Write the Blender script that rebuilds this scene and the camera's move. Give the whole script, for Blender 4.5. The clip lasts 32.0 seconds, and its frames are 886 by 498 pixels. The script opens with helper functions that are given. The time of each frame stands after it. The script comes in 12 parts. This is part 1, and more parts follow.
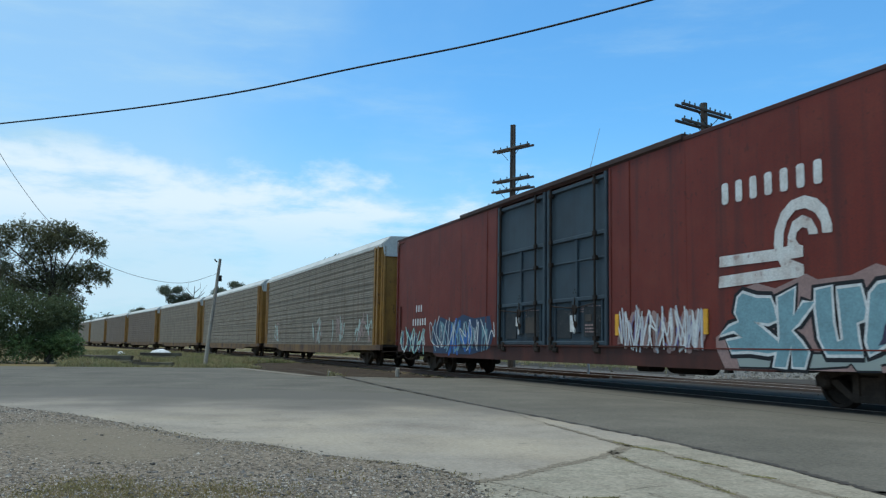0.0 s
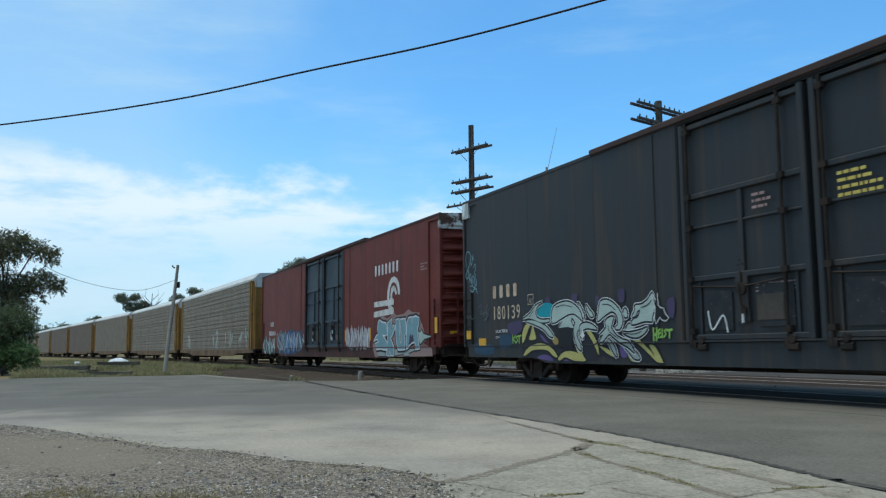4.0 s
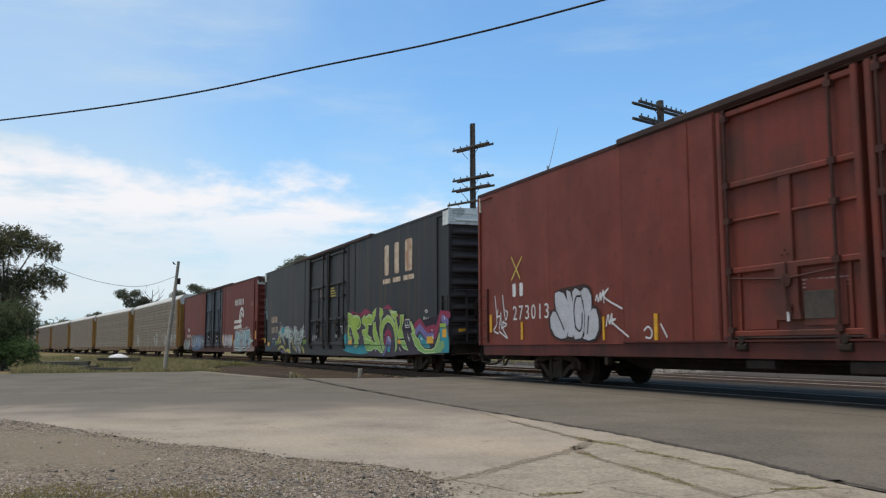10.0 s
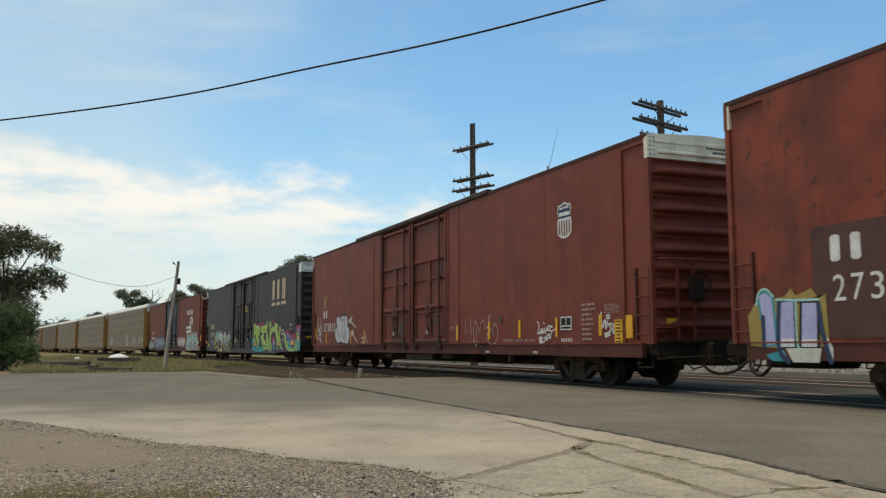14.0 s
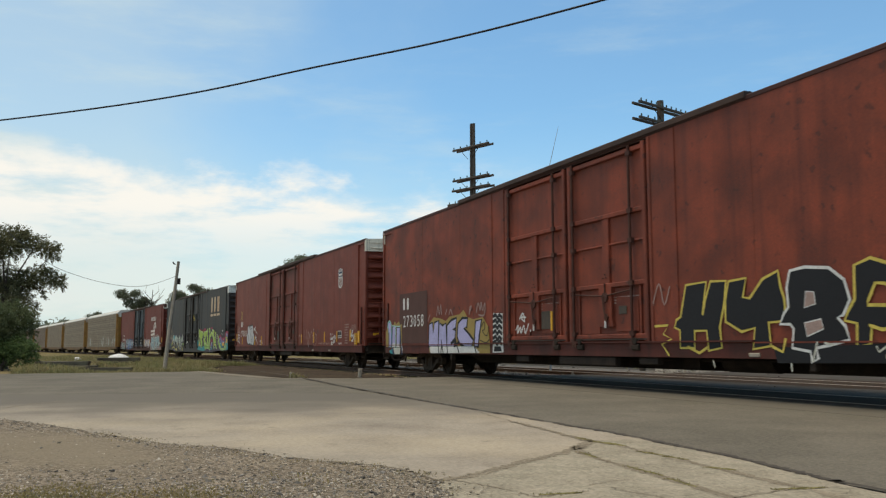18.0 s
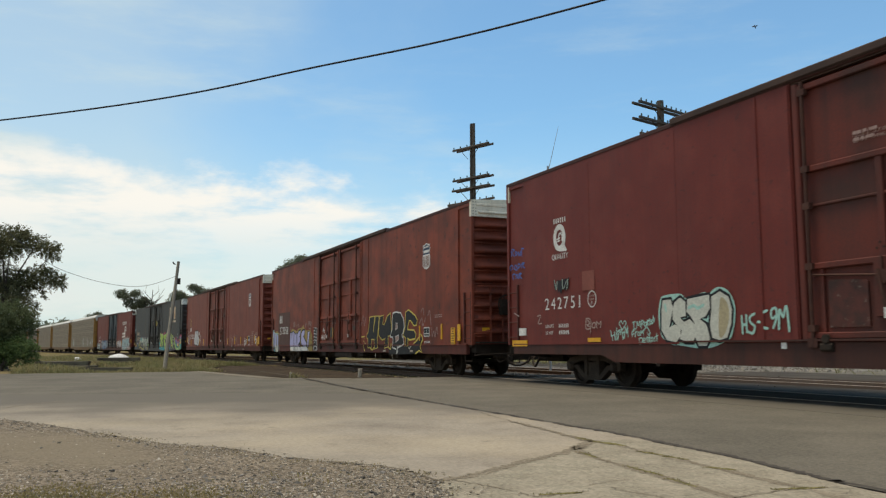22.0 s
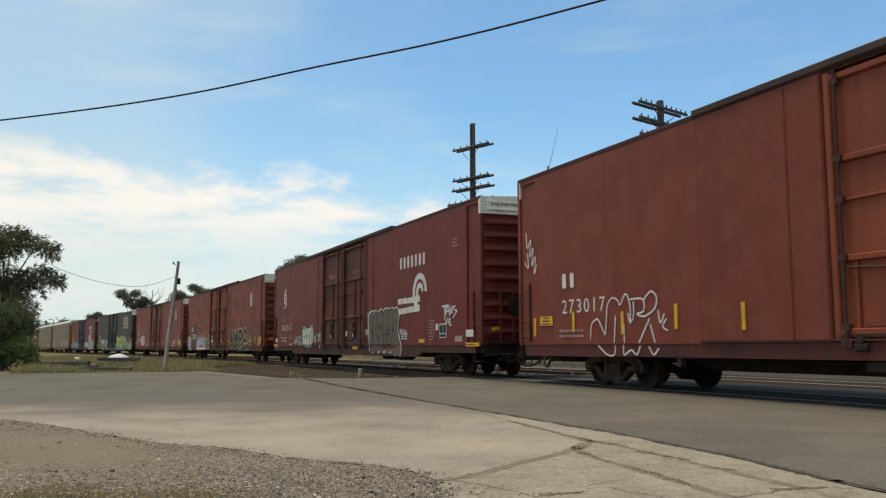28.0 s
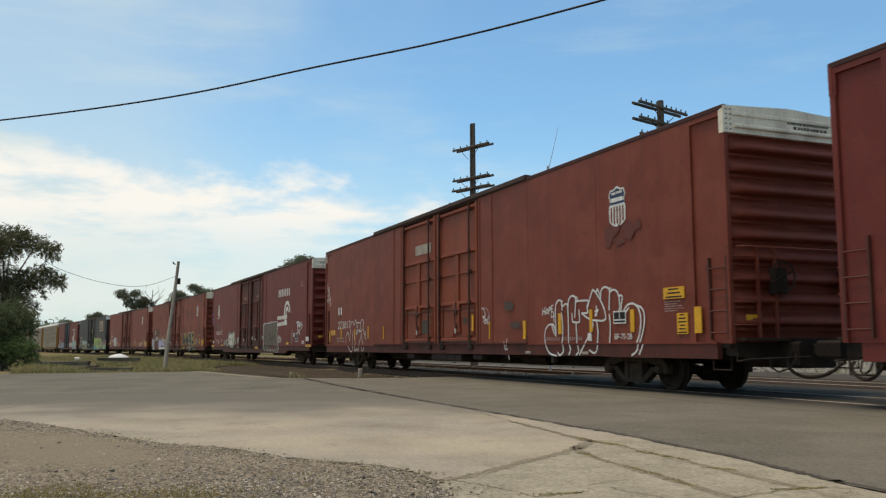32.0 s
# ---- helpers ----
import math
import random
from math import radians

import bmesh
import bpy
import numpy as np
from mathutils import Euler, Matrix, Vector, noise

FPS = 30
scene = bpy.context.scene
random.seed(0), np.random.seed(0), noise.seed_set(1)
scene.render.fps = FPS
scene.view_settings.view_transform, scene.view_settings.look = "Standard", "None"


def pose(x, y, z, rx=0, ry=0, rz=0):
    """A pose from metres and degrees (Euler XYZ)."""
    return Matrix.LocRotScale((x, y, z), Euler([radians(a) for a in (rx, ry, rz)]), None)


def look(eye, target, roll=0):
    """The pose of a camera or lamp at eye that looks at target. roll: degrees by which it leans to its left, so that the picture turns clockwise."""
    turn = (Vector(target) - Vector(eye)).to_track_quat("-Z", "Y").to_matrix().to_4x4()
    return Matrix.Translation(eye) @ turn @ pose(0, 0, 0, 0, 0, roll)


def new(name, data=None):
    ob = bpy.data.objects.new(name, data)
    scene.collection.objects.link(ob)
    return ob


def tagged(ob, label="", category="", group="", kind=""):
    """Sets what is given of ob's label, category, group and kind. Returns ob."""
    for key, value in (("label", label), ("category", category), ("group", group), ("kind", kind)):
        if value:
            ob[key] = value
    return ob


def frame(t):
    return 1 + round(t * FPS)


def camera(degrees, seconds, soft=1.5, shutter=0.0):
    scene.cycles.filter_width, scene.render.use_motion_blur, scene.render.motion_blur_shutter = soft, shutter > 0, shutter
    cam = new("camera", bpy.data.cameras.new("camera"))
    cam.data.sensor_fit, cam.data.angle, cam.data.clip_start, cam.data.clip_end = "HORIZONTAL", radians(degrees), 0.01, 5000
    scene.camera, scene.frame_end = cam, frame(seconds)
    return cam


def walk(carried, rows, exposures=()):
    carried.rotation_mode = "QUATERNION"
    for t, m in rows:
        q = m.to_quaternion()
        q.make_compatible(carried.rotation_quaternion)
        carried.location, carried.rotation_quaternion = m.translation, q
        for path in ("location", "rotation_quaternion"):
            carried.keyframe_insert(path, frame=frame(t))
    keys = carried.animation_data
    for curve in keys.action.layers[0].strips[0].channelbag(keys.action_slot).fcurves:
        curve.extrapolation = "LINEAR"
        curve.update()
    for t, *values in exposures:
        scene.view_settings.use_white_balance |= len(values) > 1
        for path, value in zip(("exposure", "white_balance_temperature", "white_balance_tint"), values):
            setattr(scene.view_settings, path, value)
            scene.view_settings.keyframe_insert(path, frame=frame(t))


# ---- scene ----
# World: z = 0 at the top of the rails; the train leaves towards -x along y = 11.95.
cam = camera(53.9, 32.0, soft=1.25, shutter=0.25)
EYE = (0.0, 0.0, 0.894)


def aim(yaw, tilt, roll):
    a, p = radians(yaw), radians(tilt)
    return look(EYE, (EYE[0] - math.cos(a) * math.cos(p), EYE[1] + math.sin(a) * math.cos(p), EYE[2] + math.sin(p)), roll)


walk(cam, [
    (0.0, aim(20.22, 6.415, 0.90)), (0.5, aim(20.22, 6.41, 0.86)), (1.0, aim(20.675, 6.52, 0.464)),
    (1.5, aim(21.187, 6.568, -0.072)), (2.0, aim(21.595, 6.628, -0.372)), (2.5, aim(21.995, 6.606, -0.664)),
    (3.0, aim(22.434, 6.365, -0.786)), (3.5, aim(22.777, 6.50, -0.743)), (4.4, aim(22.80, 6.44, -0.40)),
    (5.5, aim(22.787, 6.376, -0.164)), (6.5, aim(22.787, 6.376, -0.164)), (32.0, aim(22.787, 6.376, -0.164)),
], exposures=[(0.0, -0.14, 5500, 3), (6.0, -0.10, 5550, 4), (8.0, -0.12, 5600, 6), (9.0, -0.1, 5900, 10), (10.0, -0.06, 6500, 16), (11.0, -0.04, 6700, 15), (12.0, -0.04, 6850, 11), (13.0, -0.04, 7150, 11), (32.0, -0.04, 7200, 12)])

# ---- sky and sun ----
SUN_DIR = Vector((-0.12, -0.20, 0.97)).normalized()
world = bpy.data.worlds.new("sky")
scene.world = world
world.use_nodes = True
wn, wl = world.node_tree.nodes, world.node_tree.links
wn.clear()
w_out = wn.new("ShaderNodeOutputWorld")
w_bg = wn.new("ShaderNodeBackground")
w_bg.inputs["Strength"].default_value = 0.115
w_sky = wn.new("ShaderNodeTexSky")
w_sky.sky_type = "NISHITA"
w_sky.sun_disc = False
w_sky.sun_elevation = math.asin(SUN_DIR.z)
w_sky.sun_rotation = math.atan2(SUN_DIR.x, SUN_DIR.y)
w_sky.air_density, w_sky.dust_density, w_sky.ozone_density = 1.0, 0.6, 2.0
w_tc = wn.new("ShaderNodeTexCoord")
w_sep = wn.new("ShaderNodeSeparateXYZ")
wl.new(w_tc.outputs["Generated"], w_sep.inputs["Vector"])


def w_range(sock, lo, hi, a, b):
    r = wn.new("ShaderNodeMapRange")
    r.interpolation_type = "SMOOTHSTEP"
    for key, v in (("From Min", lo), ("From Max", hi), ("To Min", a), ("To Max", b)):
        r.inputs[key].default_value = v
    wl.new(sock, r.inputs["Value"])
    return r.outputs["Result"]


def w_noise(stretch, scale, detail, rough, shift):
    mp = wn.new("ShaderNodeMapping")
    mp.inputs["Scale"].default_value = stretch
    mp.inputs["Location"].default_value = shift
    n = wn.new("ShaderNodeTexNoise")
    n.inputs["Scale"].default_value, n.inputs["Detail"].default_value, n.inputs["Roughness"].default_value = scale, detail, rough
    wl.new(w_tc.outputs["Generated"], mp.inputs["Vector"])
    wl.new(mp.outputs["Vector"], n.inputs["Vector"])
    return n.outputs["Fac"]


def w_math(op, a, b):
    n = wn.new("ShaderNodeMath")
    n.operation, n.use_clamp = op, op == "ADD"
    for i, v in enumerate((a, b)):
        if isinstance(v, (int, float)):
            n.inputs[i].default_value = v
        else:
            wl.new(v, n.inputs[i])
    return n.outputs["Value"]


def w_mix(fac, a, b, blend="MIX"):
    n = wn.new("ShaderNodeMix")
    n.data_type, n.blend_type = "RGBA", blend
    for key, v in (("Factor", fac), ("A", a), ("B", b)):
        if isinstance(v, (int, float)):
            n.inputs[key].default_value = v
        elif isinstance(v, tuple):
            n.inputs[key].default_value = v
        else:
            wl.new(v, n.inputs[key])
    return n.outputs["Result"]


# puffs in a band low in the west, thin streaks above them, haze towards the horizon
up, west, north = w_sep.outputs["Z"], w_sep.outputs["X"], w_sep.outputs["Y"]
ragged = w_math("ADD", up, w_range(w_noise((1.0, 1.0, 2.2), 7.0, 8.0, 0.6, (0.2, 0.6, 0.0)), 0.32, 0.68, -0.022, 0.022))
slope = w_range(north, 0.05, 0.5, 0.018, 0.030)
band = w_math("MULTIPLY", w_range(up, 0.09, 0.16, 0.35, 1.0), w_range(w_math("ADD", ragged, slope), 0.184, 0.222, 1.0, 0.0))
puffs = w_range(w_math("ADD", w_noise((1.0, 1.0, 4.2), 9.0, 9.0, 0.6, (0.3, 0.1, 0.0)), w_range(north, 0.18, 0.58, 0.13, -0.05)), 0.37, 0.68, 0.0, 0.95)
streaks = w_range(w_math("ADD", w_noise((1.3, 1.3, 7.0), 2.4, 9.0, 0.62, (0.7, 0.2, 0.4)), w_range(north, -0.05, 0.62, 0.06, -0.02)), 0.50, 0.85, 0.0, 0.55)
side = w_math("ADD", north, w_range(w_noise((1.0, 1.0, 1.4), 3.2, 6.0, 0.55, (0.1, 0.9, 0.3)), 0.3, 0.7, -0.10, 0.10))
high = w_math("MULTIPLY", w_range(up, 0.0, 0.46, 0.44, 0.46), w_range(side, -0.02, 0.42, 1.0, 0.08))
low = w_math("MULTIPLY", w_range(up, 0.05, 0.27, 0.46, 0.0), w_range(north, 0.35, 0.75, 1.0, 0.6))
haze = w_math("ADD", high, low)
overhead = w_range(up, 0.45, 0.85, 0.0, 0.18)
haze = w_math("ADD", haze, overhead)
veil = w_math("ADD", haze, w_math("MULTIPLY", streaks, w_range(up, 0.10, 0.40, 0.8, 0.6)))
blue = w_mix(1.0, w_sky.outputs["Color"], (0.96, 1.46, 1.62, 1), "MULTIPLY")
hazy = w_mix(veil, blue, (5.6, 6.9, 7.3, 1))
w_col = w_mix(w_math("MULTIPLY", band, puffs), hazy, (8.3, 8.5, 8.4, 1))
wl.new(w_col, w_bg.inputs["Color"])
wl.new(w_bg.outputs["Background"], w_out.inputs["Surface"])

sun = new("sun", bpy.data.lights.new("sun", "SUN"))
sun.data.energy, sun.data.angle, sun.data.color = 2.7, radians(20), (1.0, 0.88, 0.72)
sun.matrix_world = look(tuple(SUN_DIR * 50), (0, 0, 0))
scene.view_settings.exposure = 0.0


# ---- materials ----
MATS = {}


def surface(name, col, col2=None, rough=0.7, metal=0.0, grain=30.0, spots=2.0, spot_amount=0.35, bump=0.15,
            streak=None, streak_amount=0.0, island=0.0, speckle=0.0, bump_size=0.01, patch_lo=0.42, patch_hi=0.68, gloss=0.27, stain=None, grain_amount=1.0, chips=None):
    """A weathered surface: base colour, patches of a second colour, vertical streaks, fine grain and relief."""
    if name in MATS:
        return MATS[name]
    m = bpy.data.materials.new(name)
    m.use_nodes = True
    nt = m.node_tree
    N, L = nt.nodes, nt.links
    bsdf = N["Principled BSDF"]
    bsdf.inputs["Roughness"].default_value = rough
    bsdf.inputs["Metallic"].default_value = metal
    bsdf.inputs["Specular IOR Level"].default_value = gloss
    tc = N.new("ShaderNodeTexCoord")
    src = tc.outputs["Object"]

    def noise_tex(scale, detail=4.0, mapping=None):
        n = N.new("ShaderNodeTexNoise")
        n.inputs["Scale"].default_value = scale
        n.inputs["Detail"].default_value = detail
        if mapping:
            mp = N.new("ShaderNodeMapping")
            mp.inputs["Scale"].default_value = mapping
            L.new(src, mp.inputs["Vector"])
            L.new(mp.outputs["Vector"], n.inputs["Vector"])
        else:
            L.new(src, n.inputs["Vector"])
        return n.outputs["Fac"]

    def ranged(sock, lo, hi, a, b):
        r = N.new("ShaderNodeMapRange")
        r.inputs["From Min"].default_value, r.inputs["From Max"].default_value = lo, hi
        r.inputs["To Min"].default_value, r.inputs["To Max"].default_value = a, b
        L.new(sock, r.inputs["Value"])
        return r.outputs["Result"]

    def mixed(fac, a, b, blend="MIX"):
        x = N.new("ShaderNodeMix")
        x.data_type, x.blend_type = "RGBA", blend
        for key, v in (("Factor", fac), ("A", a), ("B", b)):
            if isinstance(v, (int, float)):
                x.inputs[key].default_value = v
            elif isinstance(v, tuple):
                x.inputs[key].default_value = (*v[:3], 1)
            else:
                L.new(v, x.inputs[key])
        return x.outputs["Result"]

    col2 = col2 or tuple(v * 0.72 for v in col)
    fine = noise_tex(grain, 6.0)
    big = noise_tex(spots, 5.0)
    out = mixed(ranged(big, patch_lo, patch_hi, 0.0, spot_amount * 2), col, col2)
    if stain:
        out = mixed(ranged(noise_tex(stain[1], 7.0), 0.44, 0.66, 0.0, stain[2]), out, stain[0])
    if streak:
        st = noise_tex(1.0, 4.0, (3.2, 3.2, 0.22))
        out = mixed(ranged(st, 0.50, 0.72, 0.0, streak_amount), out, streak)
        fine_st = ranged(noise_tex(1.0, 5.0, (13.0, 13.0, 0.5)), 0.3, 0.7, 0.955, 1.04)
        cs = N.new("ShaderNodeCombineColor")
        for i in range(3):
            L.new(fine_st, cs.inputs[i])
        out = mixed(1.0, out, cs.outputs["Color"], "MULTIPLY")
    if chips:
        out = mixed(ranged(noise_tex(chips[1], 3.0), 0.63, 0.70, 0.0, chips[2]), out, chips[0])
    g = ranged(fine, 0.3, 0.7, 1 - 0.18 * grain_amount, 1 + 0.16 * grain_amount)
    cmb = N.new("ShaderNodeCombineColor")
    for i in range(3):
        L.new(g, cmb.inputs[i])
    out = mixed(1.0, out, cmb.outputs["Color"], "MULTIPLY")
    if speckle:
        v = N.new("ShaderNodeTexVoronoi")
        v.inputs["Scale"].default_value = 45.0
        L.new(src, v.inputs["Vector"])
        sp = N.new("ShaderNodeSeparateColor")
        L.new(v.outputs["Color"], sp.inputs["Color"])
        cv = N.new("ShaderNodeCombineColor")
        for i in range(3):
            L.new(sp.outputs["Red"], cv.inputs[i])
        out = mixed(speckle, out, mixed(1.0, cv.outputs["Color"], tuple(min(1, c * 2.0) for c in col), "MULTIPLY"))
    if island:
        geo = N.new("ShaderNodeNewGeometry")
        r = ranged(geo.outputs["Random Per Island"], 0, 1, 1 - island, 1 + island)
        cm = N.new("ShaderNodeCombineColor")
        for i in range(3):
            L.new(r, cm.inputs[i])
        out = mixed(1.0, out, cm.outputs["Color"], "MULTIPLY")
    L.new(out, bsdf.inputs["Base Color"])
    L.new(ranged(fine, 0.3, 0.7, max(0.05, rough - 0.08), min(1.0, rough + 0.1)), bsdf.inputs["Roughness"])
    bp = N.new("ShaderNodeBump")
    bp.inputs["Strength"].default_value = bump
    bp.inputs["Distance"].default_value = bump_size
    L.new(fine, bp.inputs["Height"])
    L.new(bp.outputs["Normal"], bsdf.inputs["Normal"])
    MATS[name] = m
    return m



def leafy(m):
    """Lets a third of the light through the leaves."""
    N, L = m.node_tree.nodes, m.node_tree.links
    bsdf, out = N["Principled BSDF"], N["Material Output"]
    tr, mx = N.new("ShaderNodeBsdfTranslucent"), N.new("ShaderNodeMixShader")
    L.new(bsdf.inputs["Base Color"].links[0].from_socket, tr.inputs["Color"])
    mx.inputs["Fac"].default_value = 0.48
    L.new(bsdf.outputs["BSDF"], mx.inputs[1])
    L.new(tr.outputs["BSDF"], mx.inputs[2])
    L.new(mx.outputs["Shader"], out.inputs["Surface"])


M_RED = surface("mineral_red_paint", (0.180, 0.038, 0.022), (0.132, 0.030, 0.018), 0.62, spots=0.6, spot_amount=0.35, bump=0.06, streak=(0.105, 0.03, 0.022), streak_amount=0.5, stain=((0.24, 0.062, 0.040), 1.3, 0.5), chips=((0.07, 0.026, 0.02), 7.0, 0.45))
M_MP3 = surface("orange_red_paint", (0.186, 0.039, 0.021), (0.142, 0.031, 0.018), 0.62, spots=0.8, spot_amount=0.35, bump=0.06, streak=(0.125, 0.034, 0.022), streak_amount=0.45, stain=((0.25, 0.066, 0.038), 1.7, 0.45), chips=((0.09, 0.03, 0.02), 6.0, 0.45))
M_DOOR_ORANGE = surface("sun_faded_orange_red_paint", (0.238, 0.054, 0.024), (0.185, 0.042, 0.021), 0.62, spots=0.7, spot_amount=0.4, bump=0.06, streak=(0.12, 0.036, 0.022), streak_amount=0.6)
M_DOOR_DULL = surface("dull_stained_red_paint", (0.185, 0.040, 0.024), (0.075, 0.034, 0.024), 0.64, spots=1.0, spot_amount=0.42, bump=0.06, streak=(0.07, 0.03, 0.022), streak_amount=0.6)
M_DOOR_GRIMY = surface("grimy_oxide_red_paint", (0.128, 0.027, 0.018), (0.050, 0.022, 0.017), 0.66, spots=0.8, spot_amount=0.45, bump=0.08, streak=(0.050, 0.020, 0.016), streak_amount=0.6)
M_PATCH = surface("bare_grey_repair_patch", (0.36, 0.31, 0.25), (0.26, 0.21, 0.17), 0.7, spots=3.0)
M_RED_STAINED = surface("faded_red_brown_paint", (0.240, 0.052, 0.027), (0.120, 0.030, 0.018), 0.65, spots=0.9, spot_amount=0.42, bump=0.06, streak=(0.075, 0.026, 0.020), streak_amount=0.5, stain=((0.085, 0.03, 0.022), 1.3, 0.5), chips=((0.05, 0.024, 0.02), 5.0, 0.6))
M_OXIDE = surface("oxide_red_paint", (0.152, 0.025, 0.018), (0.118, 0.022, 0.016), 0.62, spots=0.5, spot_amount=0.3, bump=0.06, streak=(0.095, 0.024, 0.020), streak_amount=0.45, stain=((0.195, 0.042, 0.03), 1.4, 0.45), chips=((0.06, 0.02, 0.017), 8.0, 0.45))
M_OXIDE_OLD = surface("weathered_oxide_red_paint", (0.146, 0.026, 0.016), (0.105, 0.021, 0.014), 0.65, spots=0.5, spot_amount=0.3, bump=0.06, streak=(0.058, 0.023, 0.020), streak_amount=0.62, stain=((0.18, 0.042, 0.025), 1.4, 0.45), chips=((0.055, 0.02, 0.014), 7.0, 0.5))
M_DARK = surface("blue_black_paint", (0.029, 0.032, 0.034), (0.038, 0.036, 0.032), 0.6, spots=0.5, spot_amount=0.35, bump=0.05, streak=(0.080, 0.050, 0.030), streak_amount=0.7)
M_DARK_END = surface("sooty_black_end_paint", (0.040, 0.034, 0.034), (0.052, 0.042, 0.038), 0.62, spots=1.4, spot_amount=0.4, bump=0.06)
M_BLUE = surface("slate_blue_door_paint", (0.043, 0.060, 0.073), (0.030, 0.038, 0.047), 0.6, spots=1.2, spot_amount=0.4, bump=0.05, streak=(0.03, 0.035, 0.045), streak_amount=0.5)
M_RUSTROOF = surface("rusted_roof_steel", (0.10, 0.055, 0.04), (0.06, 0.04, 0.035), 0.8, spots=1.5, bump=0.2)
M_EAVE = surface("dark_red_eave", (0.050, 0.020, 0.016), (0.085, 0.026, 0.019), 0.7, spots=2.0, spot_amount=0.4, bump=0.1)
M_HOOD = surface("sooty_door_hood", (0.050, 0.030, 0.024), (0.080, 0.045, 0.034), 0.75, spots=1.5, bump=0.1)
M_PLATE = surface("dark_greased_plate", (0.06, 0.05, 0.04), (0.10, 0.075, 0.055), 0.7, spots=5.0)
M_ROD = surface("rusty_dark_hardware", (0.062, 0.024, 0.017), (0.095, 0.040, 0.026), 0.75, spots=4.0)
M_DARK_DECK = surface("dark_crossing_deck", (0.038, 0.024, 0.014), (0.056, 0.038, 0.024), 0.95, grain=40.0, spots=0.8, bump=0.5, gloss=0.04)
M_WHITE = surface("chalky_cream_paint", (0.80, 0.72, 0.58), (0.56, 0.48, 0.37), 0.7, spots=2.5, spot_amount=0.3, streak=(0.32, 0.24, 0.17), streak_amount=0.4)
M_SCUFF = surface("scuffed_dark_red_paint", (0.098, 0.030, 0.022), (0.045, 0.024, 0.019), 0.6, spots=4.0, spot_amount=0.45, bump=0.1, chips=((0.26, 0.20, 0.17), 11.0, 0.5))
M_SCUFF_DARK = surface("scuffed_black_paint", (0.022, 0.024, 0.026), (0.04, 0.038, 0.036), 0.6, spots=4.0, spot_amount=0.4, bump=0.1, chips=((0.16, 0.15, 0.14), 11.0, 0.45))
M_GREASE = surface("greasy_track_steel", (0.040, 0.025, 0.020), (0.075, 0.045, 0.034), 0.5, spots=3.0, bump=0.1)
M_STENCIL = surface("white_stencil_paint", (0.70, 0.68, 0.64), (0.45, 0.40, 0.36), 0.7, spots=5.0, spot_amount=0.3)
M_STENCIL_WEAR = surface("worn_white_emblem_paint", (0.68, 0.65, 0.60), (0.44, 0.34, 0.28), 0.7, spots=3.0, spot_amount=0.25, streak=(0.30, 0.17, 0.12), streak_amount=0.35, chips=((0.17, 0.06, 0.045), 6.0, 0.45))
M_STENCIL_RUST = surface("rust_stained_cream_stencil", (0.62, 0.50, 0.36), (0.36, 0.17, 0.07), 0.7, spots=3.0, spot_amount=0.4, streak=(0.30, 0.12, 0.05), streak_amount=0.6)
M_YELLOW = surface("yellow_reflective_stripe", (0.72, 0.36, 0.02), (0.5, 0.26, 0.03), 0.45, spots=4.0, spot_amount=0.25)
M_STEEL = surface("grimy_dark_steel", (0.028, 0.022, 0.018), (0.052, 0.037, 0.028), 0.8, metal=0.0, spots=3.0, bump=0.25, gloss=0.1)
M_LADDER = surface("dirty_red_ladder_paint", (0.098, 0.030, 0.022), (0.06, 0.024, 0.018), 0.7, spots=3.0)
M_TRUCK = surface("dusty_cast_steel", (0.044, 0.034, 0.027), (0.075, 0.056, 0.042), 0.85, spots=4.0, bump=0.3, gloss=0.1)
M_RAIL = surface("rail_side_rust", (0.10, 0.06, 0.042), (0.07, 0.045, 0.035), 0.8, spots=3.0)
M_RAILTOP = surface("polished_rail_head", (0.32, 0.275, 0.23), (0.22, 0.185, 0.15), 0.6, metal=0.5, spots=4.0, spot_amount=0.2)
M_TIE = surface("creosoted_tie_wood", (0.055, 0.042, 0.034), (0.095, 0.08, 0.066), 0.9, spots=3.0, bump=0.5)
M_OLD_TIE = surface("weathered_tie_wood", (0.105, 0.088, 0.068), (0.06, 0.05, 0.04), 0.95, spots=2.5, bump=0.5, stain=((0.15, 0.135, 0.09), 1.6, 0.6))
M_BALLAST = surface("dark_ballast_stone", (0.085, 0.068, 0.053), (0.055, 0.043, 0.035), 0.95, spots=1.2, bump=0.9, bump_size=0.04, speckle=0.45, gloss=0.05)
M_STONE = surface("loose_stone", (0.36, 0.32, 0.265), (0.22, 0.19, 0.15), 0.95, spots=5.0, island=0.7, bump=0.4, gloss=0.1)
M_ASPHALT = surface("worn_asphalt", (0.139, 0.125, 0.099), (0.110, 0.099, 0.079), 0.95, grain=60.0, spots=0.35, spot_amount=0.45, grain_amount=0.6, bump=0.5, speckle=0.16, gloss=0.08, stain=((0.195, 0.172, 0.138), 0.9, 0.5))
M_CONCRETE2 = surface("mossy_grey_concrete", (0.315, 0.276, 0.208), (0.225, 0.195, 0.145), 0.95, grain=22.0, grain_amount=0.5, spots=2.6, spot_amount=0.45, bump=0.4, speckle=0.16, chips=((0.12, 0.11, 0.08), 9.0, 0.5), gloss=0.08, stain=((0.22, 0.205, 0.15), 5.0, 0.5))
